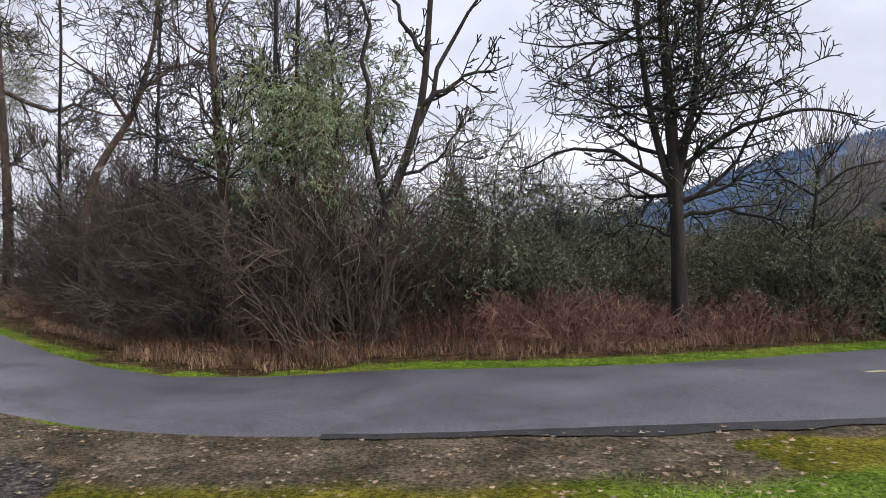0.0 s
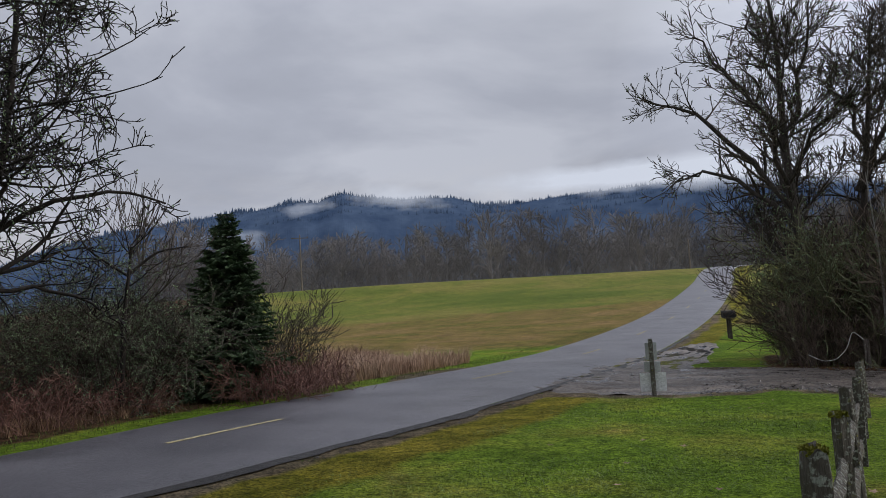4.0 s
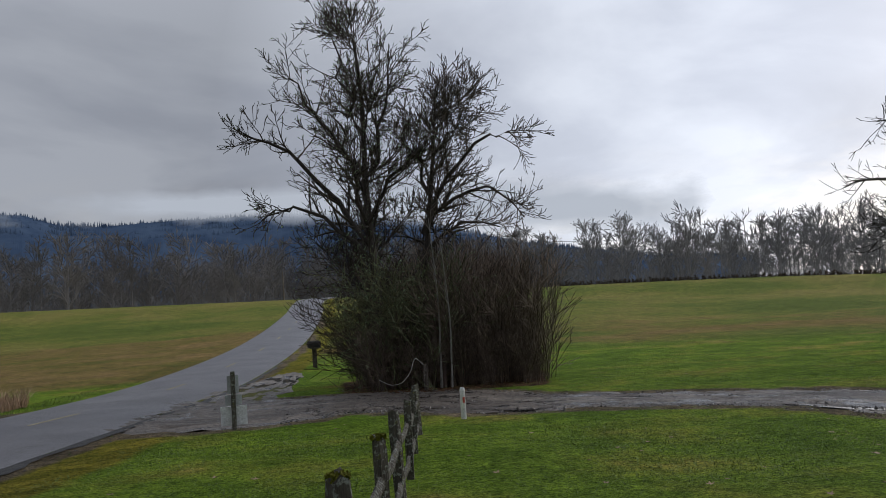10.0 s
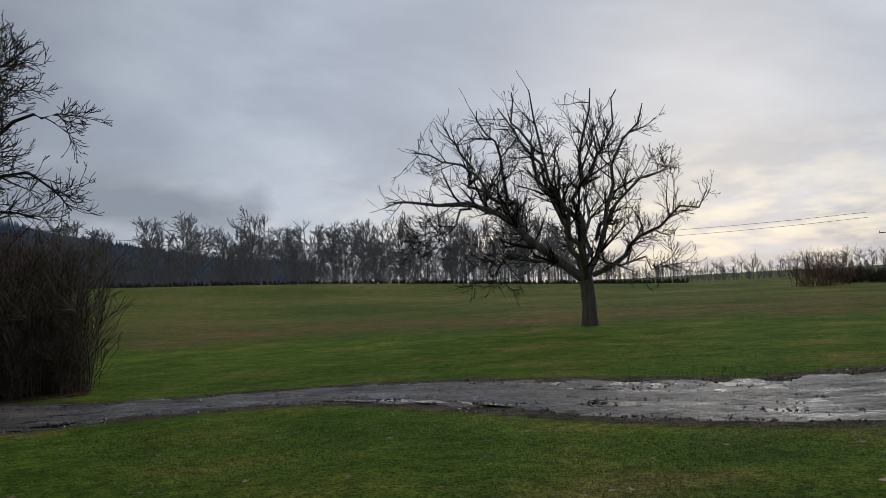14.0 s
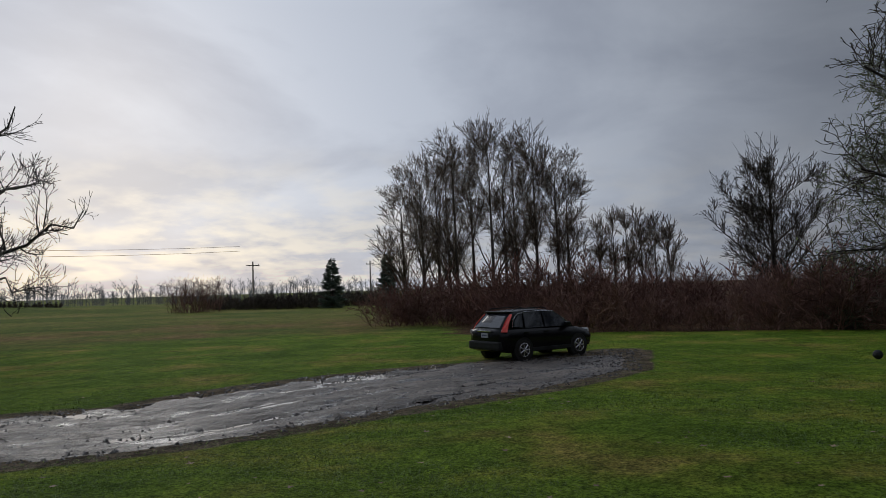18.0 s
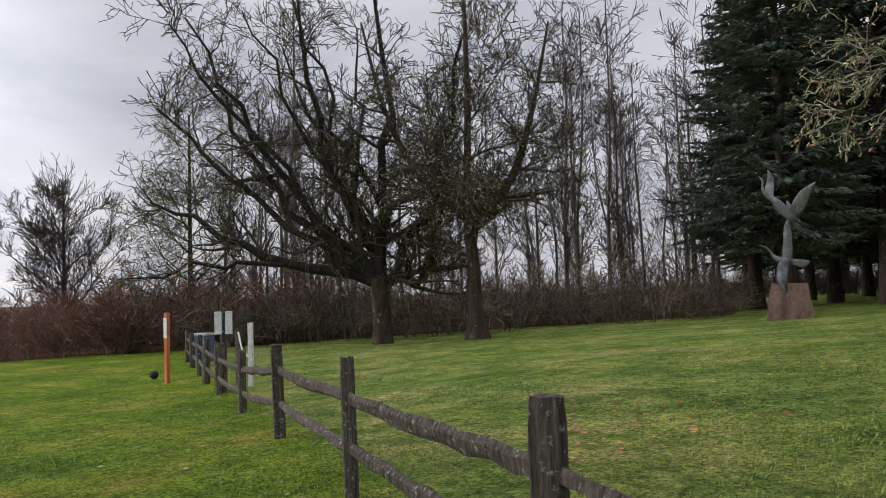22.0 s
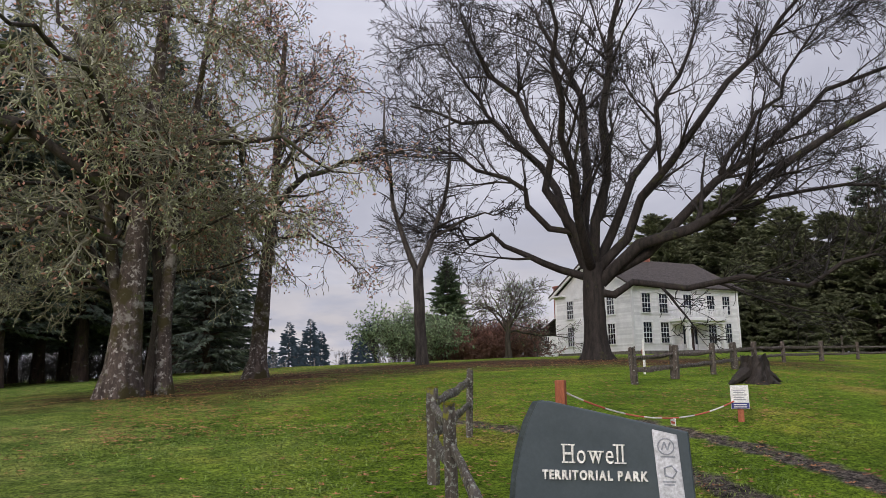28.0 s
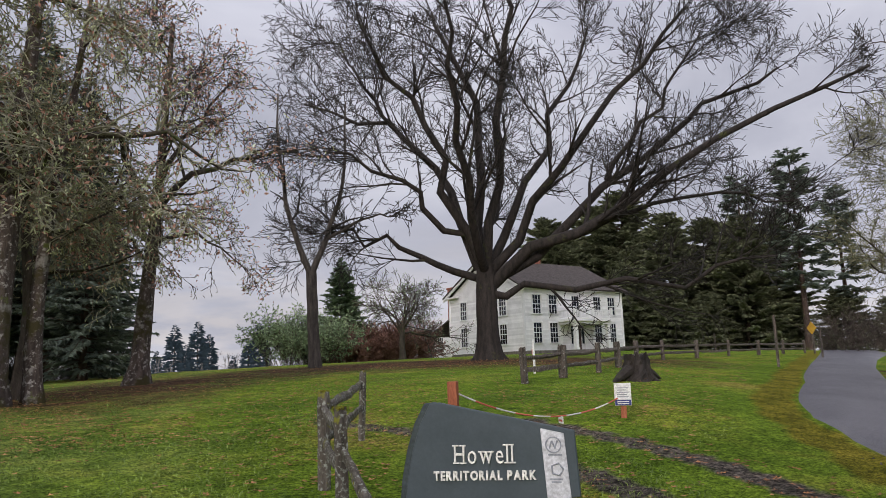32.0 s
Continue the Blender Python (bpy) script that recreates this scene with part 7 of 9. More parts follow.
CLEAR_LENS = material("clear_lens", [(0.55, 0.55, 0.56), (0.75, 0.75, 0.76)], 6, rough=0.12, bump=0, spec=0.6)
PLATE = material("plate_white", [(0.55, 0.56, 0.6), (0.7, 0.71, 0.74)], 4, rough=0.5, bump=0)
PLATE_INK = material("plate_ink", [(0.04, 0.05, 0.12), (0.07, 0.08, 0.16)], 4, rough=0.5, bump=0)

CX, CY = 23.75, -1.83
car = thing("car", (CX, CY, gz(CX, CY) + 0.0), -51.0, label="black estate car with wet paint parked on the muddy track", category="car")
car.scale = (0.885, 0.885, 0.885)


def loft(sections, closed=True):
    """A mirrored hull: sections along x of half profiles (y, z), from the bottom middle to the top middle."""
    bm = bmesh.new()
    rows = []
    for x, prof in sections:
        row = [bm.verts.new((x, y, z)) for y, z in prof] + [bm.verts.new((x, -y, z)) for y, z in reversed(prof) if y > 1e-4]
        rows.append(row)
    n = len(rows[0])
    for a, b in zip(rows, rows[1:]):
        for i in range(n):
            j = (i + 1) % n
            bm.faces.new((a[i], a[j], b[j], b[i]))
    if closed:
        bm.faces.new(rows[0])
        bm.faces.new(list(reversed(rows[-1])))
    bmesh.ops.recalc_face_normals(bm, faces=bm.faces)
    return bm


# lower body: bottom, sill, waist, belt, deck middle
hull = [(-2.24, 0.46, 0.62, 0.92, 0.70), (-2.20, 0.36, 0.80, 1.02, 0.80), (-1.95, 0.28, 0.88, 1.04, 0.88), (-1.35, 0.26, 0.905, 1.04, 0.90), (-0.4, 0.24, 0.91, 1.02, 0.90),
        (0.6, 0.24, 0.91, 1.00, 0.90), (1.1, 0.25, 0.90, 0.99, 0.86), (1.6, 0.28, 0.88, 0.93, 0.78), (2.0, 0.30, 0.82, 0.84, 0.68), (2.22, 0.40, 0.66, 0.72, 0.52)]
body = part("body", loft([(x, [(0, zb), (w * 0.92, zb), (w, zb + 0.18), (w, (zb + zt) / 2 + 0.08), (wt, zt), (wt * 0.6, zt + 0.035), (0, zt + 0.05)]) for x, zb, w, zt, wt in hull]), PAINT, car, "glossy black body", smooth=True)
# cabin
cab = [(-2.14, 1.0, 0.78, 1.06, 0.72), (-1.98, 1.0, 0.86, 1.26, 0.69), (-1.78, 1.0, 0.88, 1.46, 0.645), (-1.52, 1.0, 0.885, 1.585, 0.61), (-1.0, 1.0, 0.89, 1.645, 0.60), (-0.3, 0.99, 0.89, 1.655, 0.60), (0.25, 0.98, 0.88, 1.60, 0.60), (0.75, 0.97, 0.87, 1.36, 0.66), (1.22, 0.96, 0.84, 1.02, 0.74)]
part("cabin", loft([(x, [(0, zb), (w, zb), (wt + (w - wt) * 0.12, zt - 0.05), (wt, zt), (wt * 0.5, zt + 0.03), (0, zt + 0.04)]) for x, zb, w, zt, wt in cab]), PAINT, car, "black roof and pillars", smooth=True)


def pane(name, pts, mat, parent=None, thick=0.012, label=""):
    bm = bmesh.new()
    p = [Vector(q) for q in pts]
    nrm = (p[1] - p[0]).cross(p[2] - p[0]).normalized() * thick
    lo, hi = [bm.verts.new(q) for q in p], [bm.verts.new(q + nrm) for q in p]
    bm.faces.new(lo)
    bm.faces.new(list(reversed(hi)))
    for i in range(len(p)):
        j = (i + 1) % len(p)
        bm.faces.new((lo[i], lo[j], hi[j], hi[i]))
    bmesh.ops.recalc_face_normals(bm, faces=bm.faces)
    return part(name, bm, mat, parent or car, label)


for s in (-1, 1):
    yb, yt = 0.895 * s, 0.675 * s
    q = lambda x, z: (x, (0.905 - (z - 1.02) / 0.55 * 0.235) * s, z)
    pane("side_window", [q(-0.28, 1.06), q(0.92, 1.05), q(0.62, 1.32), q(0.30, 1.54), q(-0.24, 1.58)], GLASS_DARK, label="dark front door window")
    pane("side_window", [q(-1.22, 1.07), q(-0.36, 1.06), q(-0.32, 1.58), q(-1.1, 1.57)], GLASS_DARK, label="dark rear door window")
    pane("side_window", [q(-1.72, 1.13), q(-1.30, 1.08), q(-1.2, 1.54), q(-1.38, 1.48), q(-1.58, 1.33)], GLASS_DARK, label="dark quarter window")
    arch = [q(-1.77, 1.10), q(-1.64, 1.36), q(-1.40, 1.53), q(-1.0, 1.61), q(-0.2, 1.615), q(0.32, 1.575), q(0.66, 1.35), q(0.98, 1.06)]
    v, f = tubes([(np.array(arch)[None], np.full((1, len(arch)), 0.012), 5)])
    hang(new("window_trim", fast_mesh("window_trim", v, [f], CHROME)), car)
    rail_ = [(-1.5, 0.60 * s, 1.66), (-1.42, 0.60 * s, 1.71), (-0.2, 0.60 * s, 1.735), (0.05, 0.60 * s, 1.68)]
    v, f = tubes([(np.array(rail_)[None], np.full((1, 4), 0.02), 6)])
    hang(new("roof_rail", fast_mesh("roof_rail", v, [f], TRIM)), car)
    pane("tail_light", [(-2.20, 0.76 * s, 0.96), (-2.02, 0.895 * s, 0.96), (-1.90, 0.84 * s, 1.25), (-1.64, 0.725 * s, 1.53), (-1.72, 0.66 * s, 1.53), (-2.02, 0.73 * s, 1.24)], RED_LENS, thick=0.05, label="tall red tail lamp")
    lens = part("lamp_lens", box(bmesh.new(), -2.20, 0.72 * s - 0.07, 0.90, -2.08, 0.72 * s + 0.12, 1.03, 0.02), CLEAR_LENS, car, "clear lower lamp lens")
    part("mirror", box(bmesh.new(), 0.62, 0.93 * s - 0.06 * s, 1.04, 0.80, 0.93 * s + 0.13 * s, 1.2, 0.03), PAINT, car)
    part("door_handle", box(bmesh.new(), -0.36, 0.905 * s, 0.90, -0.16, 0.905 * s + 0.03 * s, 0.94, 0.008), PAINT, car)
    part("door_handle", box(bmesh.new(), -1.30, 0.905 * s, 0.90, -1.10, 0.905 * s + 0.03 * s, 0.94, 0.008), PAINT, car)
    part("sill", box(bmesh.new(), -0.95, min(0.86 * s, 0.925 * s), 0.27, 0.9, max(0.86 * s, 0.925 * s), 0.40, 0.02), TRIM, car, "dark plastic sill")
    part("headlight", box(bmesh.new(), 1.72, 0.55 * s - 0.14, 0.74, 2.10, 0.55 * s + 0.22, 0.90, 0.05), CLEAR_LENS, car, "clear headlamp")
    for x in (-1.31, 1.31):
        bm = cyl(bmesh.new(), (x, 0.70 * s, 0.345), (x, 0.912 * s, 0.345), 0.42, 0.42, 28)
        part("wheel_arch", bm, TRIM, car, "dark wheel arch lining")
        wheel = part("wheel", cyl(bmesh.new(), (x, 0.71 * s, 0.345), (x, 0.925 * s, 0.345), 0.20, 0.20, 20), TRIM, car)
        bm = bmesh.new()
        for y0, y1, r0, r1 in ((0.70, 0.73, 0.31, 0.345), (0.73, 0.90, 0.345, 0.345), (0.90, 0.93, 0.345, 0.30)):
            cyl(bm, (x, y0 * s, 0.345), (x, y1 * s, 0.345), r0, r1, 28)
        part("tyre", bm, TYRE, wheel, "muddy black tyre")
        bm = cyl(bmesh.new(), (x, 0.925 * s, 0.345), (x, 0.938 * s, 0.345), 0.075, 0.06, 16)
        for k in range(7):
            a = k * 2 * math.pi / 7
            cyl(bm, (x, 0.932 * s, 0.345), (x + 0.215 * math.cos(a), 0.934 * s, 0.345 + 0.215 * math.sin(a)), 0.034, 0.024, 6)
        ring = [(x + 0.222 * math.cos(a), 0.932 * s, 0.345 + 0.222 * math.sin(a)) for a in np.linspace(0, 2 * math.pi, 25)]
        part("rim", bm, CHROME, wheel, "silver seven-spoke alloy rim")
        v, f = tubes([(np.array(ring)[None], np.full((1, 25), 0.018), 5)])
        hang(new("rim_lip", fast_mesh("rim_lip", v, [f], CHROME, True)), wheel)
pane("rear_window", [(-2.125, -0.64, 1.10), (-2.125, 0.64, 1.10), (-1.83, 0.58, 1.44), (-1.66, 0.54, 1.56), (-1.66, -0.54, 1.56), (-1.83, -0.58, 1.44)][::-1], GLASS_DARK, thick=0.02, label="dark rear window")
pane("windscreen", [(1.19, -0.70, 1.03), (1.19, 0.70, 1.03), (0.36, 0.58, 1.585), (0.36, -0.58, 1.585)], GLASS_DARK, thick=0.02, label="dark windscreen")
part("rear_bumper", box(bmesh.new(), -2.33, -0.80, 0.38, -2.12, 0.80, 0.66, 0.06), TRIM, car, "dark rear bumper")
part("rear_spoiler", box(bmesh.new(), -1.76, -0.56, 1.575, -1.38, 0.56, 1.63, 0.02), PAINT, car)
part("tailgate_trim", box(bmesh.new(), -2.30, -0.36, 0.965, -2.17, 0.36, 1.02, 0.015), CHROME, car, "chrome tailgate strip")
plate = part("number_plate", box(bmesh.new(), -2.275, -0.17, 0.78, -2.235, 0.17, 0.93, 0.005), PLATE, car, "pale number plate")
for k in range(3):
    part("plate_bar", box(bmesh.new(), -2.281, -0.13 + k * 0.09, 0.83, -2.276, -0.06 + k * 0.09, 0.88), PLATE_INK, plate)
part("wiper", box(bmesh.new(), -2.15, -0.05, 1.10, -2.12, 0.42, 1.13), TRIM, car)

# ---------------------------------------------------------------- fences
MOSS = material("moss", [(0.13, 0.14, 0.012), (0.27, 0.26, 0.03)], 14, bump=0.8, bscale=60)
RUST_WOOD = material("red_stained_wood", [(0.26, 0.075, 0.035), (0.42, 0.14, 0.07)], 5, rough=0.7, bump=0.4, stretch=(3, 3, 0.4))
ORANGE = material("orange_paint", [(0.45, 0.12, 0.04), (0.62, 0.20, 0.07)], 5, rough=0.6, bump=0.3, stretch=(3, 3, 0.4))
PALE_SHEET = material("pale_sheet", [(0.78, 0.79, 0.80), (0.86, 0.87, 0.88)], 4, rough=0.5, bump=0.05)
GREY_PAINT = material("grey_sheet", [(0.42, 0.43, 0.45), (0.58, 0.59, 0.61)], 4, rough=0.5, bump=0.05)
WHITE_PLASTIC = material("white_plastic", [(0.62, 0.62, 0.60), (0.80, 0.80, 0.78)], 6, rough=0.5, bump=0.05)


def rough_post(h, w, seed, d=None):
    """A hewn fence post: a square shaft with worn, uneven faces and a chipped top."""
    rng = np.random.default_rng(seed)
    d = d or w
    n, K = 10, 12
    a = np.arange(n) * 2 * math.pi / n + 0.3
    sq = 1 / np.maximum(np.abs(np.cos(a)), np.abs(np.sin(a))) ** 0.75
    prof = sq * (1 + rng.normal(size=n) * 0.05)
    V = []
    for k in range(K):
        z = -0.15 + (h + 0.15) * k / (K - 1)
        r = prof * (1 + rng.normal(size=n) * 0.025) * (0.90 if k == K - 1 else 1.0)
        zz = np.full(n, z) + (rng.normal(size=n) * 0.012 if k == K - 1 else 0)
        V.append(np.stack([np.cos(a) * r * w / 2, np.sin(a) * r * d / 2, zz], 1))
    V.append(np.array([[0, 0, h + 0.005]]))
    i = np.arange(K * n).reshape(K, n)
    j = np.roll(i, -1, 1)
    q = np.stack([i[:-1], j[:-1], j[1:], i[1:]], -1).reshape(-1, 4)
    t = np.stack([i[-1], j[-1], np.full(n, K * n)], -1)
    return np.vstack(V), [q, t]


def rough_rail(p, q_, w, seed, sag=0.02):
    """A split rail: a wedge-shaped bar with an uneven line, thinner at its ends."""
    rng = np.random.default_rng(seed)
    p, q_ = np.array(p, float), np.array(q_, float)
    K, n = 12, 7
    t = np.linspace(0, 1, K)
    line = p[None] * (1 - t[:, None]) + q_[None] * t[:, None]
    line[:, 2] += rng.normal(size=K) * 0.008 - sag * 4 * t * (1 - t)
    d = unit(q_ - p)
    s = unit(np.cross(d, [0, 0, 1.0]))
    u = np.cross(s, d)
    a = np.arange(n) * 2 * math.pi / n
    prof = 1 + rng.normal(size=n) * 0.14
    r = w / 2 * (0.72 + 0.28 * np.sin(math.pi * np.clip(t * 1.0, 0.06, 0.94)) ** 0.5)
    V = line[:, None] + (np.cos(a) * prof)[None, :, None] * s * r[:, None, None] * 0.62 + (np.sin(a) * prof)[None, :, None] * u * r[:, None, None]
    V += rng.normal(size=V.shape) * 0.004
    i = np.arange(K * n).reshape(K, n)
    j = np.roll(i, -1, 1)
    q = np.stack([i[:-1], j[:-1], j[1:], i[1:]], -1).reshape(-1, 4)
    caps = [np.stack([i[0][0] * np.ones(n - 2, int), i[0][2:], i[0][1:-1]], -1), np.stack([i[-1][0] * np.ones(n - 2, int), i[-1][1:-1], i[-1][2:]], -1)]
    return V.reshape(-1, 3), [q] + caps


def B(az, d):
    """A place by its heading and distance from where the walk ends."""
    x, y = polar(az, d)
    return x - 0.15, y - 0.29


def rail_fence(spots, height, post_w, mat, label, seed, rails=(0.42, 0.80), skip=(), tops=None, moss=(), rail_w=0.11):
    root = thing("rail_fence", (0, 0, 0), label=label, category="fence")
    for k, (x, y) in enumerate(spots):
        h = tops[k] - gz(x, y) if tops else height
        v, f = rough_post(h, post_w * (0.85, 1.12, 0.82, 1.05, 0.95)[(seed + k) % 5], seed + k)
        po = hang(new("post", fast_mesh("post", v, f, mat)), root)
        po.matrix_basis = pose(x, y, gz(x, y), math.sin(seed + k * 2.1) * 1.6, math.cos(seed * 3 + k) * 1.6, 20 * k)
        if k in moss:
            rng = np.random.default_rng(seed + 50 + k)
            c = np.stack([rng.uniform(-1, 1, 520) * post_w * 0.42, rng.uniform(-1, 1, 520) * post_w * 0.42, h + rng.uniform(-0.02, 0.012, 520)], 1)
            v, f = leaf_cloud(rng, c, 0.011)
            tagged(hang(new("moss_cap", fast_mesh("moss_cap", v, [f], MOSS)), po), "bright moss on the post's top")
    for k, (a, b) in enumerate(zip(spots, spots[1:])):
        for m, hz in enumerate(rails):
            if (k, m) in skip:
                continue
            za, zb = gz(*a) + hz, gz(*b) + hz
            if tops:
                za, zb = tops[k] - (height - hz), tops[k + 1] - (height - hz)
            v, f = rough_rail((*a, za), (*b, zb), rail_w, seed + 100 + 7 * k + m)
            hang(new("rail", fast_mesh("rail", v, f, mat)), root)
    return root


NF = [(-0.24, 1.6)] + [(0.03 + 0.14 * (y - 3.5), y) for y in (3.5, 5.4, 7.35, 9.3, 11.2, 13.2)]
rail_fence(NF, 1.1, 0.095, WOOD_LICHEN, "old split-rail fence crusted with lichen and moss", 300, moss=(1, 2), tops=[0.96, 0.97, 0.81, 0.71, 0.57, 0.45, 0.37], rail_w=0.085)
SF = [(-3.5, 0.05), (-0.9, -1.27), (1.84, -2.62), (4.51, -3.95), (7.43, -5.42), (10.35, -6.85), (13.3, -8.25), (15.6, -9.35), (18.2, -10.7), (20.8, -12.0), (23.4, -13.3)]
rail_fence(SF[1:], 1.1, 0.135, WOOD_OLD, "weathered grey split-rail fence along the lawn", 330, tops=[1.15, 1.20, 1.13, 1.06, 0.80, 0.74, 0.72, 0.68, 0.62, 0.6])
RF = [A(230.8, 18), A(233.7, 20), A(236.4, 22.6), A(237.9, 25.4), A(239.3, 29), A(241.2, 33), A(243.6, 37.5), A(245.8, 42), A(247.8, 46.5), A(249.4, 51), A(250.8, 55)]
rail_fence(RF, 0.85, 0.18, WOOD_OLD, "split-rail fence running up past the house", 360, rails=(0.32, 0.62), rail_w=0.12)
PF = [B(217.2, 6.3), B(215.9, 8.0), B(218.7, 10.6)]
rail_fence(PF, 1.0, 0.11, WOOD_LICHEN, "crooked old fence end with fallen rails beside the sign", 390, tops=[1.33, 1.43, 1.63], moss=(0, 1), rails=(0.5, 0.82))
for nm, p, q_, w, lab in (("fallen_rail", (*B(217.4, 6.2), 0.98), (*B(221.2, 4.9), 0.38), 0.12, "lichened fence rail slid down against the sign"),
                          ("broken_post", (*B(218.6, 3.9), 0.12), (*B(222.3, 4.3), 0.86), 0.17, "broken leaning fence post with a pale sawn end and moss")):
    v, f = rough_rail(p, q_, w, 401, 0.0)
    fr = thing(nm, label=lab, category="log")
    hang(new("timber", fast_mesh("timber", v, f, WOOD_LICHEN)), fr)

# ---------------------------------------------------------------- the park sign
SIGN = material("sign_paint", [(0.048, 0.066, 0.075), (0.066, 0.086, 0.096)], 3, rough=0.5, bump=0.05, fine=(40, 0.08))
SIGN_EDGE = material("sign_edge", [(0.028, 0.04, 0.042), (0.045, 0.06, 0.06)], 4, rough=0.55, bump=0.1)
LETTER = material("letter_paint", [(0.72, 0.71, 0.66), (0.80, 0.79, 0.74)], 4, rough=0.5, bump=0)
STONE = material("wall_stone", [(0.07, 0.062, 0.06), (0.20, 0.175, 0.165)], 5, rough=0.9, bump=0.8, bscale=25, spots=[((0.14, 0.15, 0.03), 5, 0.6)], spread=0.35)
S0, S1 = Vector((*B(221.2, 5.9), 0)), Vector((*B(234.9, 5.55), 0))
SU = (S1 - S0).normalized()
SW = (S1 - S0).length
SZ = 0.585
sign = thing("park_sign", (S0.x, S0.y, SZ), math.degrees(math.atan2(SU.y, SU.x)), label="slate-blue park name sign with raised cream letters on stones", category="sign")


def sign_shape(dx=0.0):
    edge = [(0.08 + dx, -0.03), (SW, 0.11), (SW - 0.02, 0.57), (0.37 + dx, 0.785), (0.30 + dx, 0.775), (0.215 + dx, 0.62), (0.15 + dx, 0.42), (0.105 + dx, 0.2)]
    return edge


def plate_of(name, edge, y0, y1, mat, parent, label=""):
    bm = bmesh.new()
    lo, hi = [bm.verts.new((x, y0, z)) for x, z in edge], [bm.verts.new((x, y1, z)) for x, z in edge]
    bm.faces.new(lo)
    bm.faces.new(list(reversed(hi)))
    for i in range(len(edge)):
        j = (i + 1) % len(edge)
        bm.faces.new((lo[i], lo[j], hi[j], hi[i]))
    bmesh.ops.recalc_face_normals(bm, faces=bm.faces)
    bmesh.ops.bevel(bm, geom=[e for e in bm.edges], offset=0.006, segments=1, affect="EDGES")
    return part(name, bm, mat, parent, label)


face = plate_of("face_panel", sign_shape(), -0.04, 0.0, SIGN, sign, "slate-blue painted front panel")
plate_of("back_panel", [(x - 0.075, z) for x, z in sign_shape()], 0.05, 0.10, SIGN_EDGE, sign, "darker rear panel")
plate_of("logo_strip", [(SW - 0.235, 0.075), (SW - 0.065, 0.095), (SW - 0.095, 0.552), (SW - 0.265, 0.588)], -0.048, -0.041, GREY_PAINT, sign, "pale grey strip with park emblems")
MARK = material("emblem_grey", [(0.22, 0.24, 0.27), (0.30, 0.32, 0.35)], 4, rough=0.5, bump=0)
bm = bmesh.new()
for k in range(5):
    cyl(bm, (SW - 0.155 + 0.045 * math.cos(k * 1.256), -0.052, 0.30 + 0.045 * math.sin(k * 1.256)), (SW - 0.155 + 0.045 * math.cos((k + 1) * 1.256), -0.052, 0.30 + 0.045 * math.sin((k + 1) * 1.256)), 0.008, 0.003, 6)
tagged(part("emblem", bm, MARK, sign), kind="stuff")
bm = bmesh.new()
for k in range(14):
    a = k * 2 * math.pi / 14
    cyl(bm, (SW - 0.175 + 0.055 * math.cos(a), -0.05, 0.47 + 0.055 * math.sin(a)), (SW - 0.175 + 0.055 * math.cos(a + 0.45), -0.05, 0.47 + 0.055 * math.sin(a + 0.45)), 0.005, 0.005, 5)
cyl(bm, (SW - 0.205, -0.05, 0.445), (SW - 0.185, -0.05, 0.50), 0.006, 0.006, 5)
cyl(bm, (SW - 0.185, -0.05, 0.50), (SW - 0.165, -0.05, 0.445), 0.006, 0.006, 5)
cyl(bm, (SW - 0.165, -0.05, 0.445), (SW - 0.145, -0.05, 0.50), 0.006, 0.006, 5)
tagged(part("emblem", bm, MARK, sign), kind="stuff")
for k, (z0, w) in enumerate(((0.395, 0.10), (0.225, 0.09), (0.205, 0.07))):
    part("caption_bar", box(bmesh.new(), SW - 0.165 - w / 2, -0.051, z0, SW - 0.165 + w / 2, -0.0485, z0 + 0.012), MARK, sign)


def lettering(text, x, z, size, spacing, wide=1.0, tilt=0.0, bold=0.0, serif=False):
    """Raised letters, each one a part of its own. wide: their width against the font's."""
    cx = x
    for k, ch in enumerate(text):
        if ch == " ":
            cx += size * 0.32
            continue
        cu = bpy.data.curves.new("letter", "FONT")
        cu.body, cu.size, cu.extrude, cu.resolution_u, cu.offset = ch, size, 0.010, 3, bold
        tmp = bpy.data.objects.new("letter", cu)
        scene.collection.objects.link(tmp)
        me = bpy.data.meshes.new_from_object(tmp.evaluated_get(bpy.context.evaluated_depsgraph_get()))
        bpy.data.objects.remove(tmp)
        me.materials.append(LETTER)
        for v in me.vertices:
            v.co.x *= wide
        xs = [v.co.x for v in me.vertices]
        ob = hang(new("letter", me), sign)
        ob.matrix_basis = pose(cx - min(xs), -0.052, z + (cx - x) * math.tan(tilt), 90, 0, 0)
        if serif:
            # slab feet and heads that the lettering has
            zs = [v.co.y for v in me.vertices]
            lo_, hi_ = min(xs) + 0, max(xs)
            stem = size * 0.12
            feet = {"H": [(lo_ + stem / 2, 0), (hi_ - stem / 2, 0), (lo_ + stem / 2, max(zs)), (hi_ - stem / 2, max(zs))], "l": [((lo_ + hi_) / 2, 0), ((lo_ + hi_) / 2 - stem * 0.3, max(zs))],
                    "w": [(lo_ + stem / 2, max(zs)), (hi_ - stem / 2, max(zs)), ((lo_ + hi_) / 2, max(zs))]}.get(ch, [])
            for sx, sz in feet:
                up = 0.0 if sz == 0 else -size * 0.045
                part("serif", box(bmesh.new(), sx - stem * 0.95, sz + up, -0.0095, sx + stem * 0.95, sz + up + size * 0.045, 0.0095), LETTER, ob)
        cx += max(xs) - min(xs) + spacing
    return cx - x


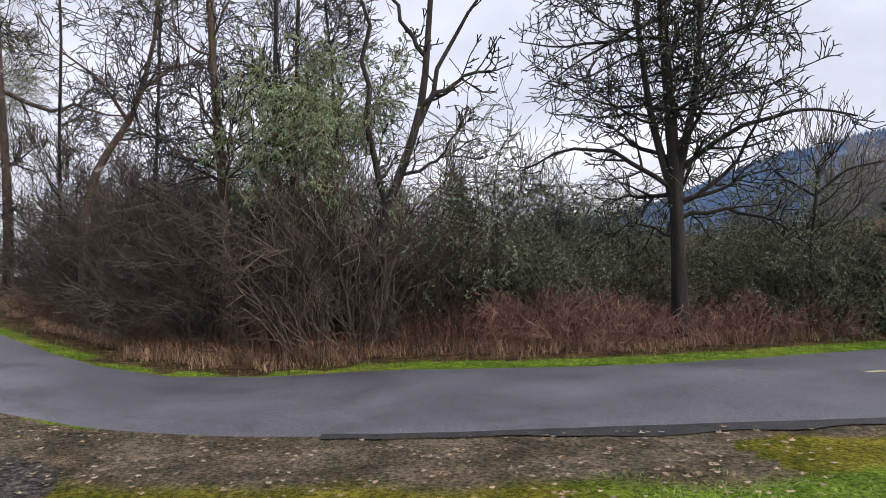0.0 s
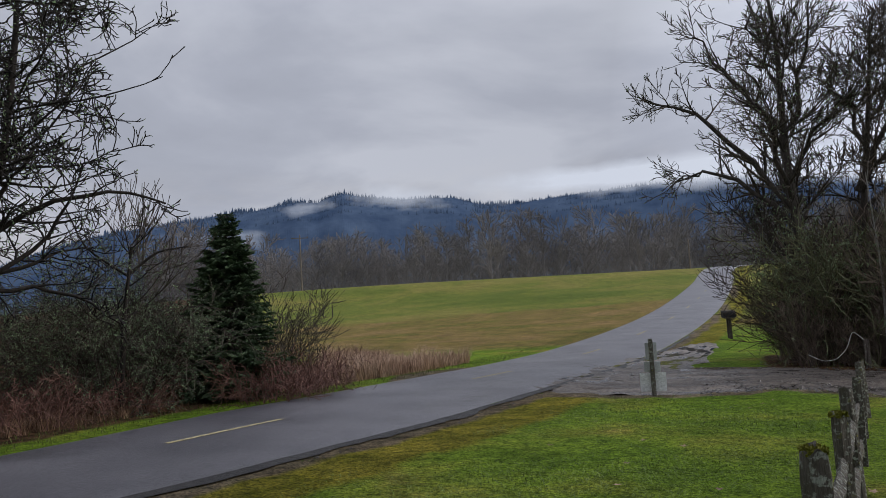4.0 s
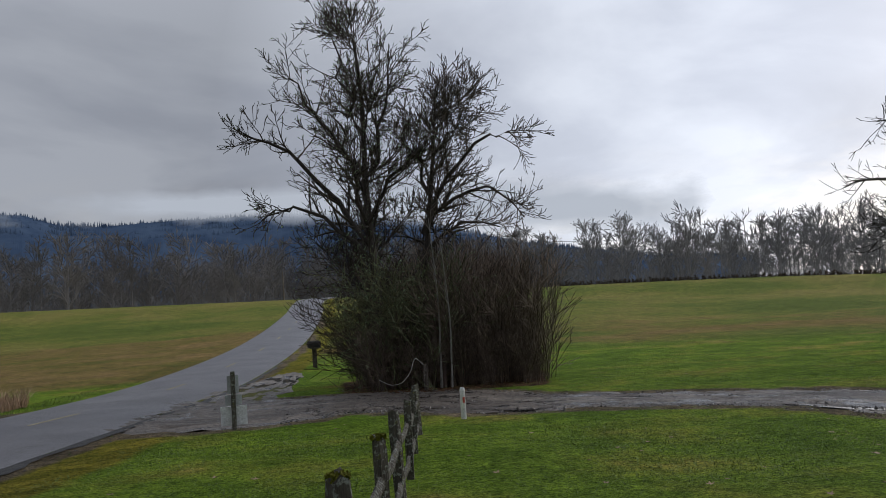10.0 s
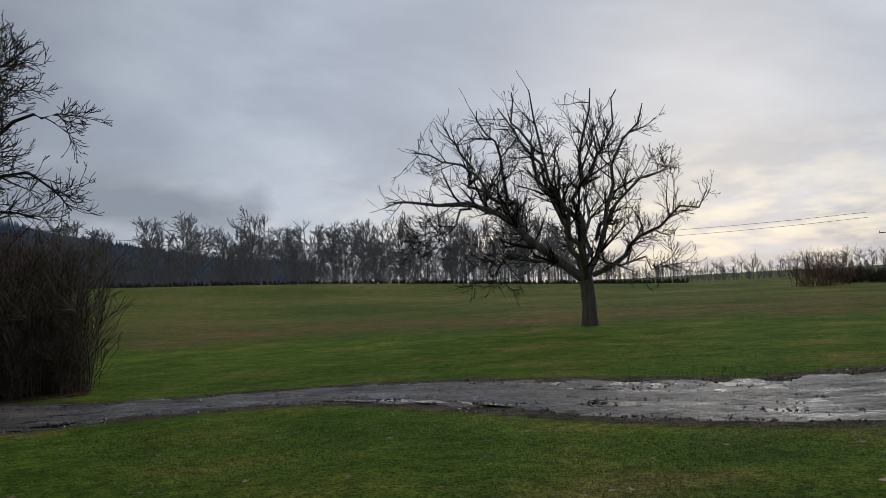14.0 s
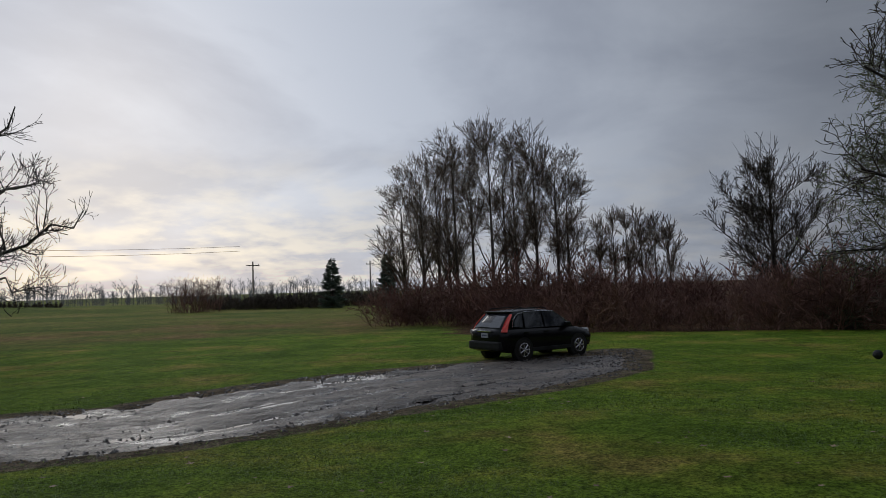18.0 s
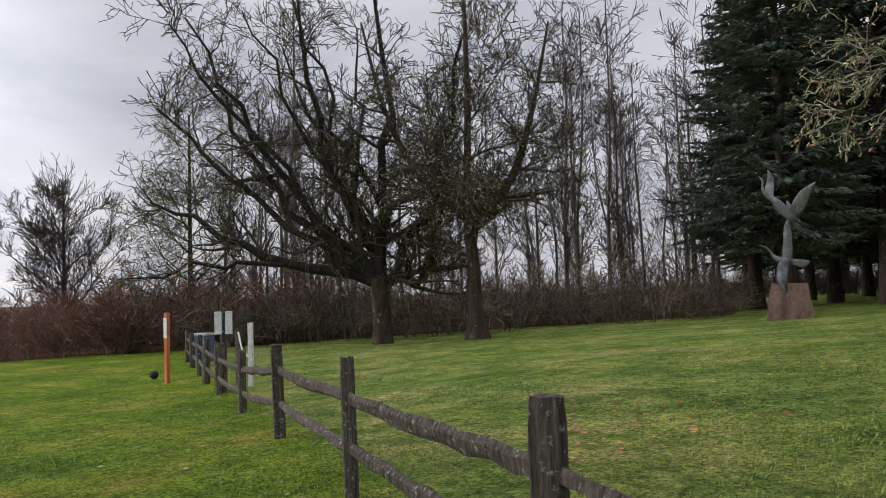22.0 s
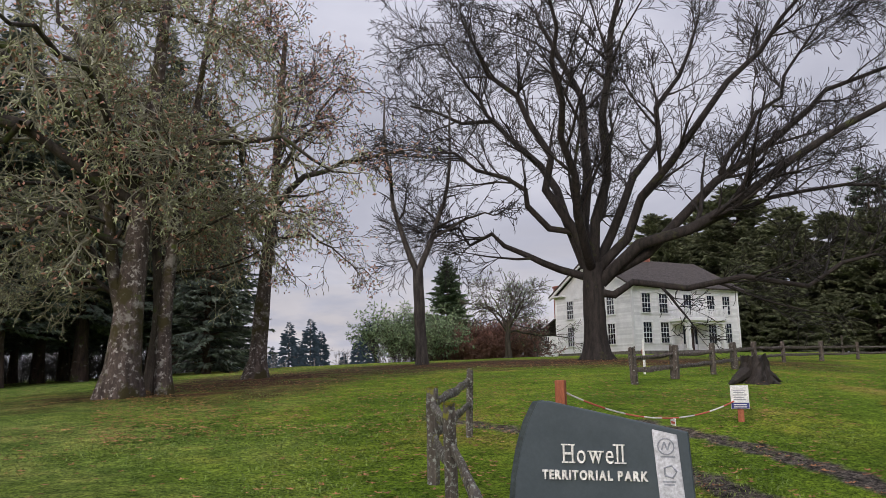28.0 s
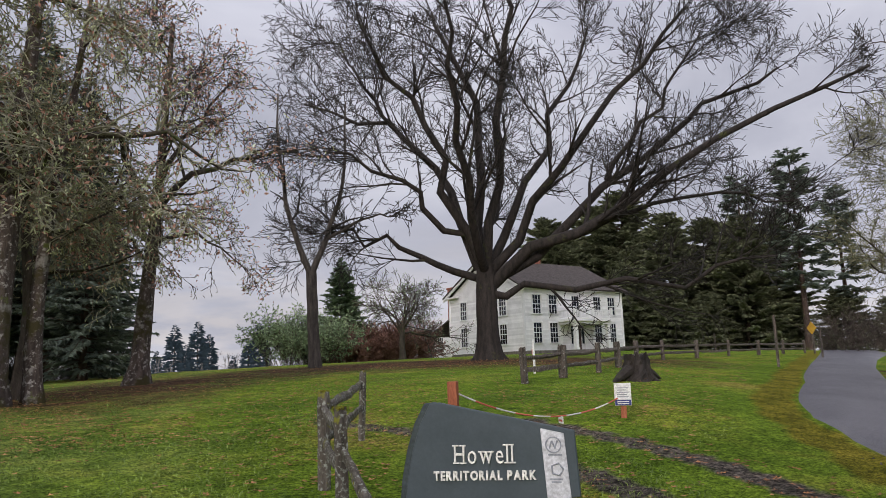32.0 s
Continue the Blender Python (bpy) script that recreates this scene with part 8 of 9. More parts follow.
lettering("Howell", 0.49, 0.335, 0.20, 0.026, wide=0.69, tilt=0.015, bold=-0.001, serif=True)
lettering("TERRITORIAL PARK", 0.325, 0.215, 0.090, 0.010, wide=0.79, tilt=0.02, bold=0.003)
for x in (0.3, 0.75):
    part("bracket", box(bmesh.new(), x - 0.06, 0.0, -0.12, x + 0.06, 0.05, 0.09), SIGN_EDGE, sign, "dark steel bracket")
# dry-laid stones under the sign
wall_s = thing("stone_wall", (S0.x, S0.y, 0), math.degrees(math.atan2(SU.y, SU.x)), label="low wall of rough dark stones under the sign, mossy on top", category="wall")
rng = np.random.default_rng(41)
for row in range(5):
    x = -0.1 + 0.08 * (row % 2)
    while x < SW + 0.25:
        w, h_ = rng.uniform(0.14, 0.28), rng.uniform(0.14, 0.19)
        bm = bmesh.new()
        bmesh.ops.create_icosphere(bm, subdivisions=2, radius=1.0)
        for v in bm.verts:
            c = v.co
            c *= 1 / max(abs(c.x), abs(c.y), abs(c.z)) ** 0.72
            c += Vector(noise.noise_vector(c * 1.3 + Vector((x * 9, row * 5, 0)))) * 0.14
            c.x, c.y, c.z = c.x * w / 1.9, c.y * 0.16, c.z * h_ / 1.85
        top_ = 0.50 + 0.15 * x / SW - 0.05 * (x < 0.2)
        bmesh.ops.translate(bm, vec=(x + w / 2, 0.1 + rng.uniform(-0.04, 0.04), top_ - 0.09 - row * 0.16), verts=bm.verts)
        part("stone", bm, STONE, wall_s, smooth=False)
        x += w + 0.012
mc = np.stack([rng.uniform(-0.05, SW + 0.1, 1500), rng.uniform(-0.02, 0.2, 1500), 0.50 + rng.uniform(-0.03, 0.02, 1500)], 1)
mc[:, 2] += 0.15 * mc[:, 0] / SW
v, f = leaf_cloud(rng, mc, 0.018)
tagged(hang(new("moss_layer", fast_mesh("moss_layer", v, [f], MOSS)), wall_s), "moss along the top stones")


# ---------------------------------------------------------------- posts, notices, mailbox
def square_post(name, at, h, w, mat, label, category="post", top=None, group=""):
    root = thing(name, (*at, gz(*at)), 30, label=label, category=category, group=group)
    part("post_shaft", box(bmesh.new(), -w / 2, -w / 2, -0.2, w / 2, w / 2, h, 0.012), mat, root)
    return root


o = square_post("orange_post", B(225.7, 8.9), 1.02, 0.115, RUST_WOOD, "orange-stained square gate post")
n_ = square_post("notice_post", B(238.4, 12.3), 0.45, 0.09, RUST_WOOD, "white printed notice on a short orange post beside the track", "sign")
n_.matrix_basis = pose(*B(238.4, 12.3), gz(*B(238.4, 12.3)), 0, 0, 123)
part("notice_board", box(bmesh.new(), -0.13, -0.085, 0.20, 0.13, -0.065, 0.55, 0.004), WHITE_PLASTIC, n_, "white notice sheet")
BLUE_INK = material("blue_ink", [(0.03, 0.04, 0.16), (0.05, 0.06, 0.22)], 4, rough=0.5, bump=0)
GREY_INK = material("grey_ink", [(0.25, 0.26, 0.28), (0.35, 0.36, 0.38)], 4, rough=0.5, bump=0)
part("blue_band", box(bmesh.new(), -0.125, -0.090, 0.205, 0.125, -0.0865, 0.29), BLUE_INK, n_)
for k in range(2):
    part("text_bar", box(bmesh.new(), -0.09, -0.093, 0.222 + 0.032 * k, 0.09, -0.0905, 0.236 + 0.032 * k), WHITE_PLASTIC, n_)
for k in range(5):
    part("text_bar", box(bmesh.new(), -0.09, -0.089, 0.33 + 0.035 * k, 0.09 - 0.03 * (k % 2), -0.0865, 0.343 + 0.035 * k), GREY_INK, n_)
# slack red-and-white rope between the gate posts, with a small tag
ROPE_RED = material("rope_red", [(0.45, 0.08, 0.06), (0.60, 0.14, 0.10)], 8, bump=0.2)
ROPE_WHITE = material("rope_white", [(0.55, 0.53, 0.50), (0.72, 0.70, 0.66)], 8, bump=0.2)
ra, rb_ = Vector((*B(225.7, 8.9), 1.36)), Vector((*B(238.2, 12.3), 1.10))
rope = thing("barrier_rope", label="slack red and white barrier rope across the track", category="rope")
pts = [ra.lerp(rb_, t) - Vector((0, 0, 0.30 * 4 * t * (1 - t))) for t in np.linspace(0, 1, 31)]
for k in range(10):
    seg = np.array([list(p) for p in pts[3 * k:3 * k + 4]])
    v, f = tubes([(seg[None], np.full((1, 4), 0.011), 6)])
    hang(new("rope_length", fast_mesh("rope_length", v, [f], ROPE_RED if k % 2 else ROPE_WHITE, True)), rope)
tg = part("tag", box(bmesh.new(), -0.11, -0.004, -0.10, 0.11, 0.004, 0.0), WHITE_PLASTIC, rope, "small white warning tag with red writing")
tg.matrix_basis = Matrix.Translation(pts[17]) @ pose(0, 0, 0, 0, 0, 52)
part("tag_bar", box(bmesh.new(), -0.09, 0.0045, -0.075, 0.09, 0.006, -0.045), ROPE_RED, tg)
part("tag_bar", box(bmesh.new(), -0.09, -0.006, -0.075, 0.09, -0.0045, -0.045), ROPE_RED, tg)
# white marker tubes
for az, d, h_, r in ((9.46, 15.2, 0.60, 0.052), (231.65, 22.0, 0.95, 0.035)):
    x, y = A(az, d)
    root = thing("marker_post", (x, y, gz(x, y) - 0.05), label="white plastic marker post with a rounded cap", category="post", group="marker posts")
    part("tube", cyl(bmesh.new(), (0, 0, 0), (0, 0, h_), r, r, 14), WHITE_PLASTIC, root, smooth=False)
    part("cap", cyl(bmesh.new(), (0, 0, h_), (0, 0, h_ + 0.07), r * 1.12, r * 0.7, 14), WHITE_PLASTIC, root)
    part("reflector", box(bmesh.new(), -0.012, -r - 0.006, h_ * 0.62, 0.03, -r + 0.01, h_ * 0.8), ROPE_RED, root, "small worn reflector")
# sign post seen from behind, by the road
x, y = A(-7.25, 16.1)
sp = thing("road_sign", (x, y, gz(x, y) - 0.08), 8, label="dark post carrying grey sign plates seen from behind", category="sign")
part("post_shaft", box(bmesh.new(), -0.045, -0.05, 0, 0.045, 0.05, 1.24, 0.01), WOOD_LICHEN, sp)
for x0, z0, x1, z1 in ((-0.115, 0.80, 0.115, 1.16), (-0.165, 0.56, 0.165, 0.77)):
    part("sign_plate", box(bmesh.new(), x0, 0.055, z0, x1, 0.065, z1, 0.002), GREY_PAINT, sp, "dull grey sign plate")
part("sign_plate", box(bmesh.new(), -0.26, 0.068, 0.16, 0.26, 0.078, 0.54, 0.002), PALE_SHEET, sp, "pale grey sign plate")
# twin mailboxes
x, y = A(-1.4, 37.2)
mb = thing("mailbox", (x, y, gz(x, y)), 100, label="pair of dark mailboxes on two wooden posts at the driveway", category="mailbox")
for k in (-0.28, 0.28):
    part("post_shaft", box(bmesh.new(), k - 0.06, -0.06, -0.2, k + 0.06, 0.06, 0.95, 0.01), BARK, mb)
part("board", box(bmesh.new(), -0.5, -0.22, 0.93, 0.5, 0.22, 0.98), BARK, mb)
for k in (-0.25, 0.25):
    bm = bmesh.new()
    bmesh.ops.create_cone(bm, cap_ends=True, segments=20, radius1=0.13, radius2=0.13, depth=0.55, matrix=pose(k, 0, 1.16, 90, 0, 0))
    box(bm, k - 0.13, -0.275, 0.98, k + 0.13, 0.275, 1.16)
    part("letter_box", bm, TRIM, mb, "black metal letter box")
# grey stubs and wire at the clump
for az, d, h_, w in ((6.85, 22.9, 0.75, 0.13), (8.2, 23.3, 1.0, 0.2), (3.5, 23.6, 0.5, 0.1)):
    x, y = A(az, d)
    v, f = rough_post(h_, w, int(az * 10))
    st = thing("wooden_stub", (x, y, gz(x, y)), label="short grey wooden stub before the thicket", category="post", group="wooden stubs")
    hang(new("post_shaft", fast_mesh("post_shaft", v, f, WOOD_OLD if w < 0.2 else BARK_RED)), st)
sag = np.array([(*A(3.3, 23.2), -0.35), (*A(4.2, 23.2), -0.55), (*A(5.0, 23.1), -0.5), (*A(5.7, 23.0), -0.2), (*A(6.1, 23.0), 0.3), (*A(6.8, 22.9), 0.0)])
sag = np.stack([np.interp(np.linspace(0, 5, 41), np.arange(6), sag[:, k]) for k in range(3)], 1)
for _ in range(6):
    sag[1:-1] = (sag[:-2] + 2 * sag[1:-1] + sag[2:]) / 4
v, f = tubes([(sag[None], np.full((1, 41), 0.007), 5)])
tagged(new("slack_cable", fast_mesh("slack_cable", v, [f], WHITE_PLASTIC)), "pale slack cable hanging before the thicket", "cable")

# the end of the fence: tall orange post, backs of notices, bin
x, y = A(118.3, 19.6)
op = thing("trail_post", (x, y, gz(x, y)), 10, label="tall orange-stained trail post with a narrow white notice", category="post")
part("post_shaft", box(bmesh.new(), -0.05, -0.05, -0.2, 0.05, 0.05, 1.72, 0.01), ORANGE, op)
part("notice_board", box(bmesh.new(), -0.06, 0.052, 1.1, 0.05, 0.062, 1.6), WHITE_PLASTIC, op, "narrow white notice")
x, y = A(122.2, 16.0)
ps = thing("notice_sign", (x, y, gz(x, y)), -122, label="two pale notice plates on a weathered wooden post, seen from behind", category="sign")
v, f = rough_post(1.72, 0.13, 77)
hang(new("post_shaft", fast_mesh("post_shaft", v, f, WOOD_OLD)), ps)
for s in (-1, 1):
    part("sign_plate", box(bmesh.new(), s * 0.105 - 0.07, -0.10, 1.18, s * 0.105 + 0.07, -0.085, 1.64, 0.004), PALE_SHEET, ps, "pale grey notice plate")
for az, d, h_ in ((124.1, 16.6, 1.35), (123.2, 17.6, 1.25)):
    square_post("pale_post", A(az, d), h_, 0.095, WHITE_PLASTIC if az > 124 else WOOD_OLD, "pale painted gate post by the fence", group="pale gate posts")
BLUE = material("blue_plastic", [(0.10, 0.14, 0.25), (0.15, 0.20, 0.33)], 4, rough=0.5, bump=0.05)
x, y = A(120.7, 26.4)
bn = thing("litter_bin", (x, y, gz(x, y)), 25, label="blue wheeled litter bin with a pale lid", category="bin")
part("bin_body", loft([(-0.28, [(0, 0.02), (0.22, 0.02), (0.27, 0.9), (0, 0.9)]), (0.28, [(0, 0.02), (0.22, 0.02), (0.27, 0.9), (0, 0.9)])]), BLUE, bn)
part("lid", box(bmesh.new(), -0.32, -0.31, 0.9, 0.32, 0.31, 0.98, 0.02), GREY_PAINT, bn, "pale grey lid")
pts = np.array([(*A(123.2, 17.6), gz(*A(123.2, 17.6)) + 1.2), (*A(123.5, 17.2), gz(*A(123.2, 17.6)) + 0.75), (*A(123.9, 16.9), gz(*A(123.2, 17.6)) + 0.65)])
v, f = tubes([(pts[None], np.full((1, 3), 0.02), 6)])
tagged(new("hanging_rope", fast_mesh("hanging_rope", v, [f], ROPE_WHITE)), "pale rope hanging from the gate post", "rope")
bm = bmesh.new()
bmesh.ops.create_icosphere(bm, subdivisions=2, radius=0.12)
bmesh.ops.translate(bm, vec=(*A(117.4, 21.5), gz(*A(117.4, 21.5)) + 0.1), verts=bm.verts)
part("dark_stone", bm, TRIM, None)
tagged(bpy.data.objects["dark_stone"], "small dark stone lying in the grass", "stone")

# ---------------------------------------------------------------- bird sculpture on its stone
BRONZE = material("grey_bronze", [(0.07, 0.075, 0.075), (0.28, 0.29, 0.29)], 2.2, rough=0.5, bump=0.2, metal=0.4)
PED = material("pedestal_stone", [(0.11, 0.066, 0.05), (0.26, 0.17, 0.135)], 2.0, rough=0.85, bump=0.6, bscale=12, stretch=(1.6, 1.6, 0.5), spots=[((0.12, 0.13, 0.06), 1.6, 0.62)])
px_, py_ = A(163.5, 26.5)
PZ = gz(px_, py_)
ped = thing("stone_pedestal", (px_, py_, PZ - 0.1), 197, label="reddish tapered stone pedestal streaked with rust", category="pedestal")
bm = bmesh.new()
box(bm, -0.52, -0.45, 0, 0.52, 0.45, 1.22)
for v in bm.verts:
    if v.co.z < 0.1:
        v.co.x *= 1.35
        v.co.y *= 1.35
bmesh.ops.subdivide_edges(bm, edges=bm.edges[:], cuts=5, use_grid_fill=True)
for v in bm.verts:
    v.co += Vector(noise.noise_vector(v.co * 2.2)) * 0.05
part("block", bm, PED, ped)


def blade(pts, widths, thick, K=10):
    p, w = np.array(pts, float), np.array(widths, float)
    s, q = np.linspace(0, 1, len(p)), np.linspace(0, 1, K)
    line = np.stack([np.interp(q, s, p[:, k]) for k in range(3)], 1)
    line[1:-1] = (line[:-2] + 2 * line[1:-1] + line[2:]) / 4
    ww = np.interp(q, np.linspace(0, 1, len(w)), w)
    t = unit(np.gradient(line, axis=0))
    side = unit(np.cross(t, np.array([0, 1.0, 0])))
    nrm = np.cross(side, t)
    a = np.arange(8) * math.pi / 4
    V = line[:, None] + np.cos(a)[None, :, None] * side[:, None] * ww[:, None, None] / 2 + np.sin(a)[None, :, None] * nrm[:, None] * (np.minimum(ww, thick) / 2)[:, None, None]
    i = np.arange(K * 8).reshape(K, 8)
    j = np.roll(i, -1, 1)
    return V.reshape(-1, 3), np.stack([i[:-1], j[:-1], j[1:], i[1:]], -1).reshape(-1, 4)


SH = [([(0.0, -0.05, 0.76), (-0.14, -0.2, 0.52), (-0.20, -0.48, 0.12), (-0.10, -0.52, -0.30)], [0.26, 0.36, 0.32, 0.06], 0.12), ([(-0.02, 0, 0.74), (-0.26, 0, 0.74), (-0.44, 0, 0.92), (-0.56, 0, 1.16), (-0.84, 0, 1.26)], [0.26, 0.20, 0.09, 0.07, 0.02], 0.16),
      ([(0.0, 0, 0.72), (0.24, 0, 0.66), (0.46, 0, 0.60), (0.64, 0, 0.66)], [0.22, 0.20, 0.30, 0.10], 0.06), ([(-0.02, 0, 0.62), (0.04, 0, 1.15), (0.06, 0.05, 1.75), (0.10, 0.05, 1.98)], [0.34, 0.30, 0.22, 0.12], 0.08),
      ([(0.42, 0, 1.92), (0.16, 0, 2.10), (-0.14, 0, 2.44), (-0.34, 0, 2.72)], [0.10, 0.30, 0.32, 0.16], 0.22), ([(-0.30, 0, 2.66), (-0.56, 0, 2.84), (-0.62, 0, 3.08), (-0.56, 0, 3.26), (-0.74, 0, 3.46)], [0.20, 0.13, 0.09, 0.08, 0.02], 0.1),
      ([(-0.40, 0.1, 2.72), (-0.40, 0.3, 3.05), (-0.34, 0.45, 3.35), (-0.42, 0.5, 3.68)], [0.22, 0.30, 0.22, 0.03], 0.05), ([(0.28, 0, 2.05), (0.42, -0.1, 2.40), (0.62, -0.3, 2.75), (0.94, -0.5, 3.05)], [0.16, 0.44, 0.34, 0.04], 0.05),
      ([(0.16, 0, 2.10), (0.16, 0.1, 2.36), (0.10, 0.2, 2.60)], [0.18, 0.24, 0.05], 0.05)]
V, F, base = [], [], 0
for p_, w_, th_ in SH:
    v, f = blade(p_, w_, th_)
    V.append(v)
    F.append(f + base)
    base += len(v)
st = new("bird_statue", fast_mesh("bird_statue", np.vstack(V), [np.vstack(F)], BRONZE, True))
st.matrix_basis = pose(px_, py_, PZ + 1.12, 0, 0, 197)
st.scale = (1.0, 1.0, 1.04)
tagged(st, "grey metal sculpture of rising birds on a stone block", "statue")

# ---------------------------------------------------------------- old stump
bm = bmesh.new()
n, K = 26, 7
rng = np.random.default_rng(61)
rows = []
for k in range(K):
    z = k / (K - 1)
    row = []
    for i in range(n):
        a = i * 2 * math.pi / n
        r = 0.34 * (1 + 0.8 * (1 - z) ** 2.5) * (1 + 0.16 * math.sin(5 * a + 1) * (1.2 - z) + 0.07 * rng.normal())
        row.append(bm.verts.new((r * math.cos(a), r * math.sin(a), -0.12 + z * 0.95 + (0.12 * rng.normal() if k == K - 1 else 0))))
    rows.append(row)
for a, b in zip(rows, rows[1:]):
    for i in range(n):
        bm.faces.new((a[i], a[(i + 1) % n], b[(i + 1) % n], b[i]))
c = bm.verts.new((0, 0, 0.55))
for i in range(n):
    bm.faces.new((rows[-1][i], rows[-1][(i + 1) % n], c))
sx_, sy_ = A(239.0, 19.5)
stump = thing("tree_stump", (sx_, sy_, gz(sx_, sy_)), 40, label="big dark rotting tree stump with spreading roots", category="stump")
stump.scale = (0.98, 0.85, 0.72)
part("stump_wood", bm, BARK_OAK, stump)
for k, a in enumerate((2.2, 3.4, 5.4)):
    v, f = tubes([(np.array([(0.3 * math.cos(a), 0.3 * math.sin(a), 0.35), (0.7 * math.cos(a), 0.7 * math.sin(a), 0.12), (1.15 * math.cos(a + 0.1), 1.15 * math.sin(a + 0.1), -0.06)])[None], np.array([[0.2, 0.14, 0.05]]), 7)])
    hang(new("root", fast_mesh("root", v, [f], BARK_OAK)), stump)
# far road sign and marker by the road beyond the house
x, y = A(251.4, 54)
ys = thing("warning_sign", (x, y, gz(x, y)), 60, label="yellow diamond road sign on a thin post", category="sign")
part("post_shaft", box(bmesh.new(), -0.04, -0.04, 0, 0.04, 0.04, 2.0), WOOD_OLD, ys)
YEL = material("yellow_sheet", [(0.55, 0.30, 0.03), (0.70, 0.40, 0.05)], 3, rough=0.5, bump=0)
bm = box(bmesh.new(), -0.3, -0.06, -0.3, 0.3, -0.045, 0.3)
d_ = part("sign_plate", bm, YEL, ys, "yellow diamond plate")
d_.matrix_basis = pose(0, 0, 1.65, 0, 45, 0)
for az, d, h_ in ((248.85, 30, 1.9), (251.8, 44, 1.6), (245.0, 50, 1.2)):
    square_post("thin_post", A(az, d), h_, 0.09, WOOD_OLD, "thin grey roadside post", group="roadside posts")

# ---------------------------------------------------------------- track, markings, grass, leaves
def mud_material():
    m = bpy.data.materials.new("wet_gravel_and_mud")
    m.use_nodes = True
    add, link = nodes_of(m.node_tree)
    tc = add("ShaderNodeTexCoord")

    def nz(scale, detail=6.0, rough=0.6, st=(1, 1, 1)):
        mp = add("ShaderNodeMapping")
        mp.inputs["Scale"].default_value = st
        link(tc.outputs["Object"], mp.inputs[0])
        n = add("ShaderNodeTexNoise", Scale=scale, Detail=detail, Roughness=rough)
        link(mp.outputs[0], n.inputs["Vector"])
        return n.outputs["Fac"]

    def ramp(fac, stops):
        r = add("ShaderNodeValToRGB")
        link(fac, r.inputs[0])
        while len(r.color_ramp.elements) < len(stops):
            r.color_ramp.elements.new(0.5)
        for e, (p, c) in zip(r.color_ramp.elements, stops):
            e.position, e.color = p, (*c, 1)
        return r.outputs[0]
    along = add("ShaderNodeAttribute", attribute_name="along")
    across = add("ShaderNodeAttribute", attribute_name="across")
    lane = add("ShaderNodeCombineXYZ")
    link(along.outputs["Fac"], lane.inputs[0])
    link(across.outputs["Fac"], lane.inputs[1])

    def streak(scale, st, detail=7.0, rough=0.68):
        mp = add("ShaderNodeMapping")
        mp.inputs["Scale"].default_value = st
        link(lane.outputs[0], mp.inputs[0])
        n = add("ShaderNodeTexNoise", Scale=scale, Detail=detail, Roughness=rough)
        link(mp.outputs[0], n.inputs["Vector"])
        return n.outputs["Fac"]
    base = ramp(streak(1.0, (0.25, 1.0, 1)), [(0.36, (0.055, 0.043, 0.035)), (0.5, (0.13, 0.105, 0.086)), (0.64, (0.25, 0.21, 0.175))])
    grit = ramp(nz(11, 8, 0.8), [(0.36, (0.3, 0.3, 0.3)), (0.66, (1.7, 1.7, 1.65))])
    mul = add("ShaderNodeMixRGB", blend_type="MULTIPLY")
    mul.inputs[0].default_value = 1.0
    link(base, mul.inputs[1])
    link(grit, mul.inputs[2])
    wet = add("ShaderNodeMapRange", clamp=True)
    link(streak(1.5, (0.42, 1.0, 1), 9.0, 0.75), wet.inputs[0])
    wet.inputs[1].default_value, wet.inputs[2].default_value = 0.52, 0.60
    dark = add("ShaderNodeMixRGB")
    link(wet.outputs[0], dark.inputs[0])
    link(mul.outputs[0], dark.inputs[1])
    dark.inputs[2].default_value = (0.035, 0.030, 0.027, 1)
    b = add("ShaderNodeBsdfPrincipled")
    b.inputs["Specular IOR Level"].default_value = 0.4
    link(dark.outputs[0], b.inputs["Base Color"])
    ro = add("ShaderNodeMapRange", clamp=True)
    link(wet.outputs[0], ro.inputs[0])
    ro.inputs[3].default_value, ro.inputs[4].default_value = 0.48, 0.10
    link(ro.outputs[0], b.inputs["Roughness"])
    inv = add("ShaderNodeMapRange", clamp=True)
    link(wet.outputs[0], inv.inputs[0])
    inv.inputs[3].default_value, inv.inputs[4].default_value = 1.0, 0.25
    bp = add("ShaderNodeBump", Distance=0.12)
    link(inv.outputs[0], bp.inputs["Strength"])
    link(streak(6, (0.5, 1.2, 1), 8.0, 0.72), bp.inputs["Height"])
    link(bp.outputs[0], b.inputs["Normal"])
    o = add("ShaderNodeOutputMaterial")
    link(b.outputs[0], o.inputs[0])
    return m


MUD = mud_material()


def lane_marks(me, line, n, half):
    """Metres along and across the lane, for the streaks that wheels leave."""
    run = np.concatenate([[0], np.cumsum(np.linalg.norm(np.diff(line, axis=0), axis=1))])
    for key, val in (("along", np.repeat(run, n)), ("across", (np.linspace(-1, 1, n)[None] * np.asarray(half)[:, None]).ravel())):
        at = me.attributes.new(key, "FLOAT", "POINT")
        at.data.foreach_set("value", val.astype(np.float32))


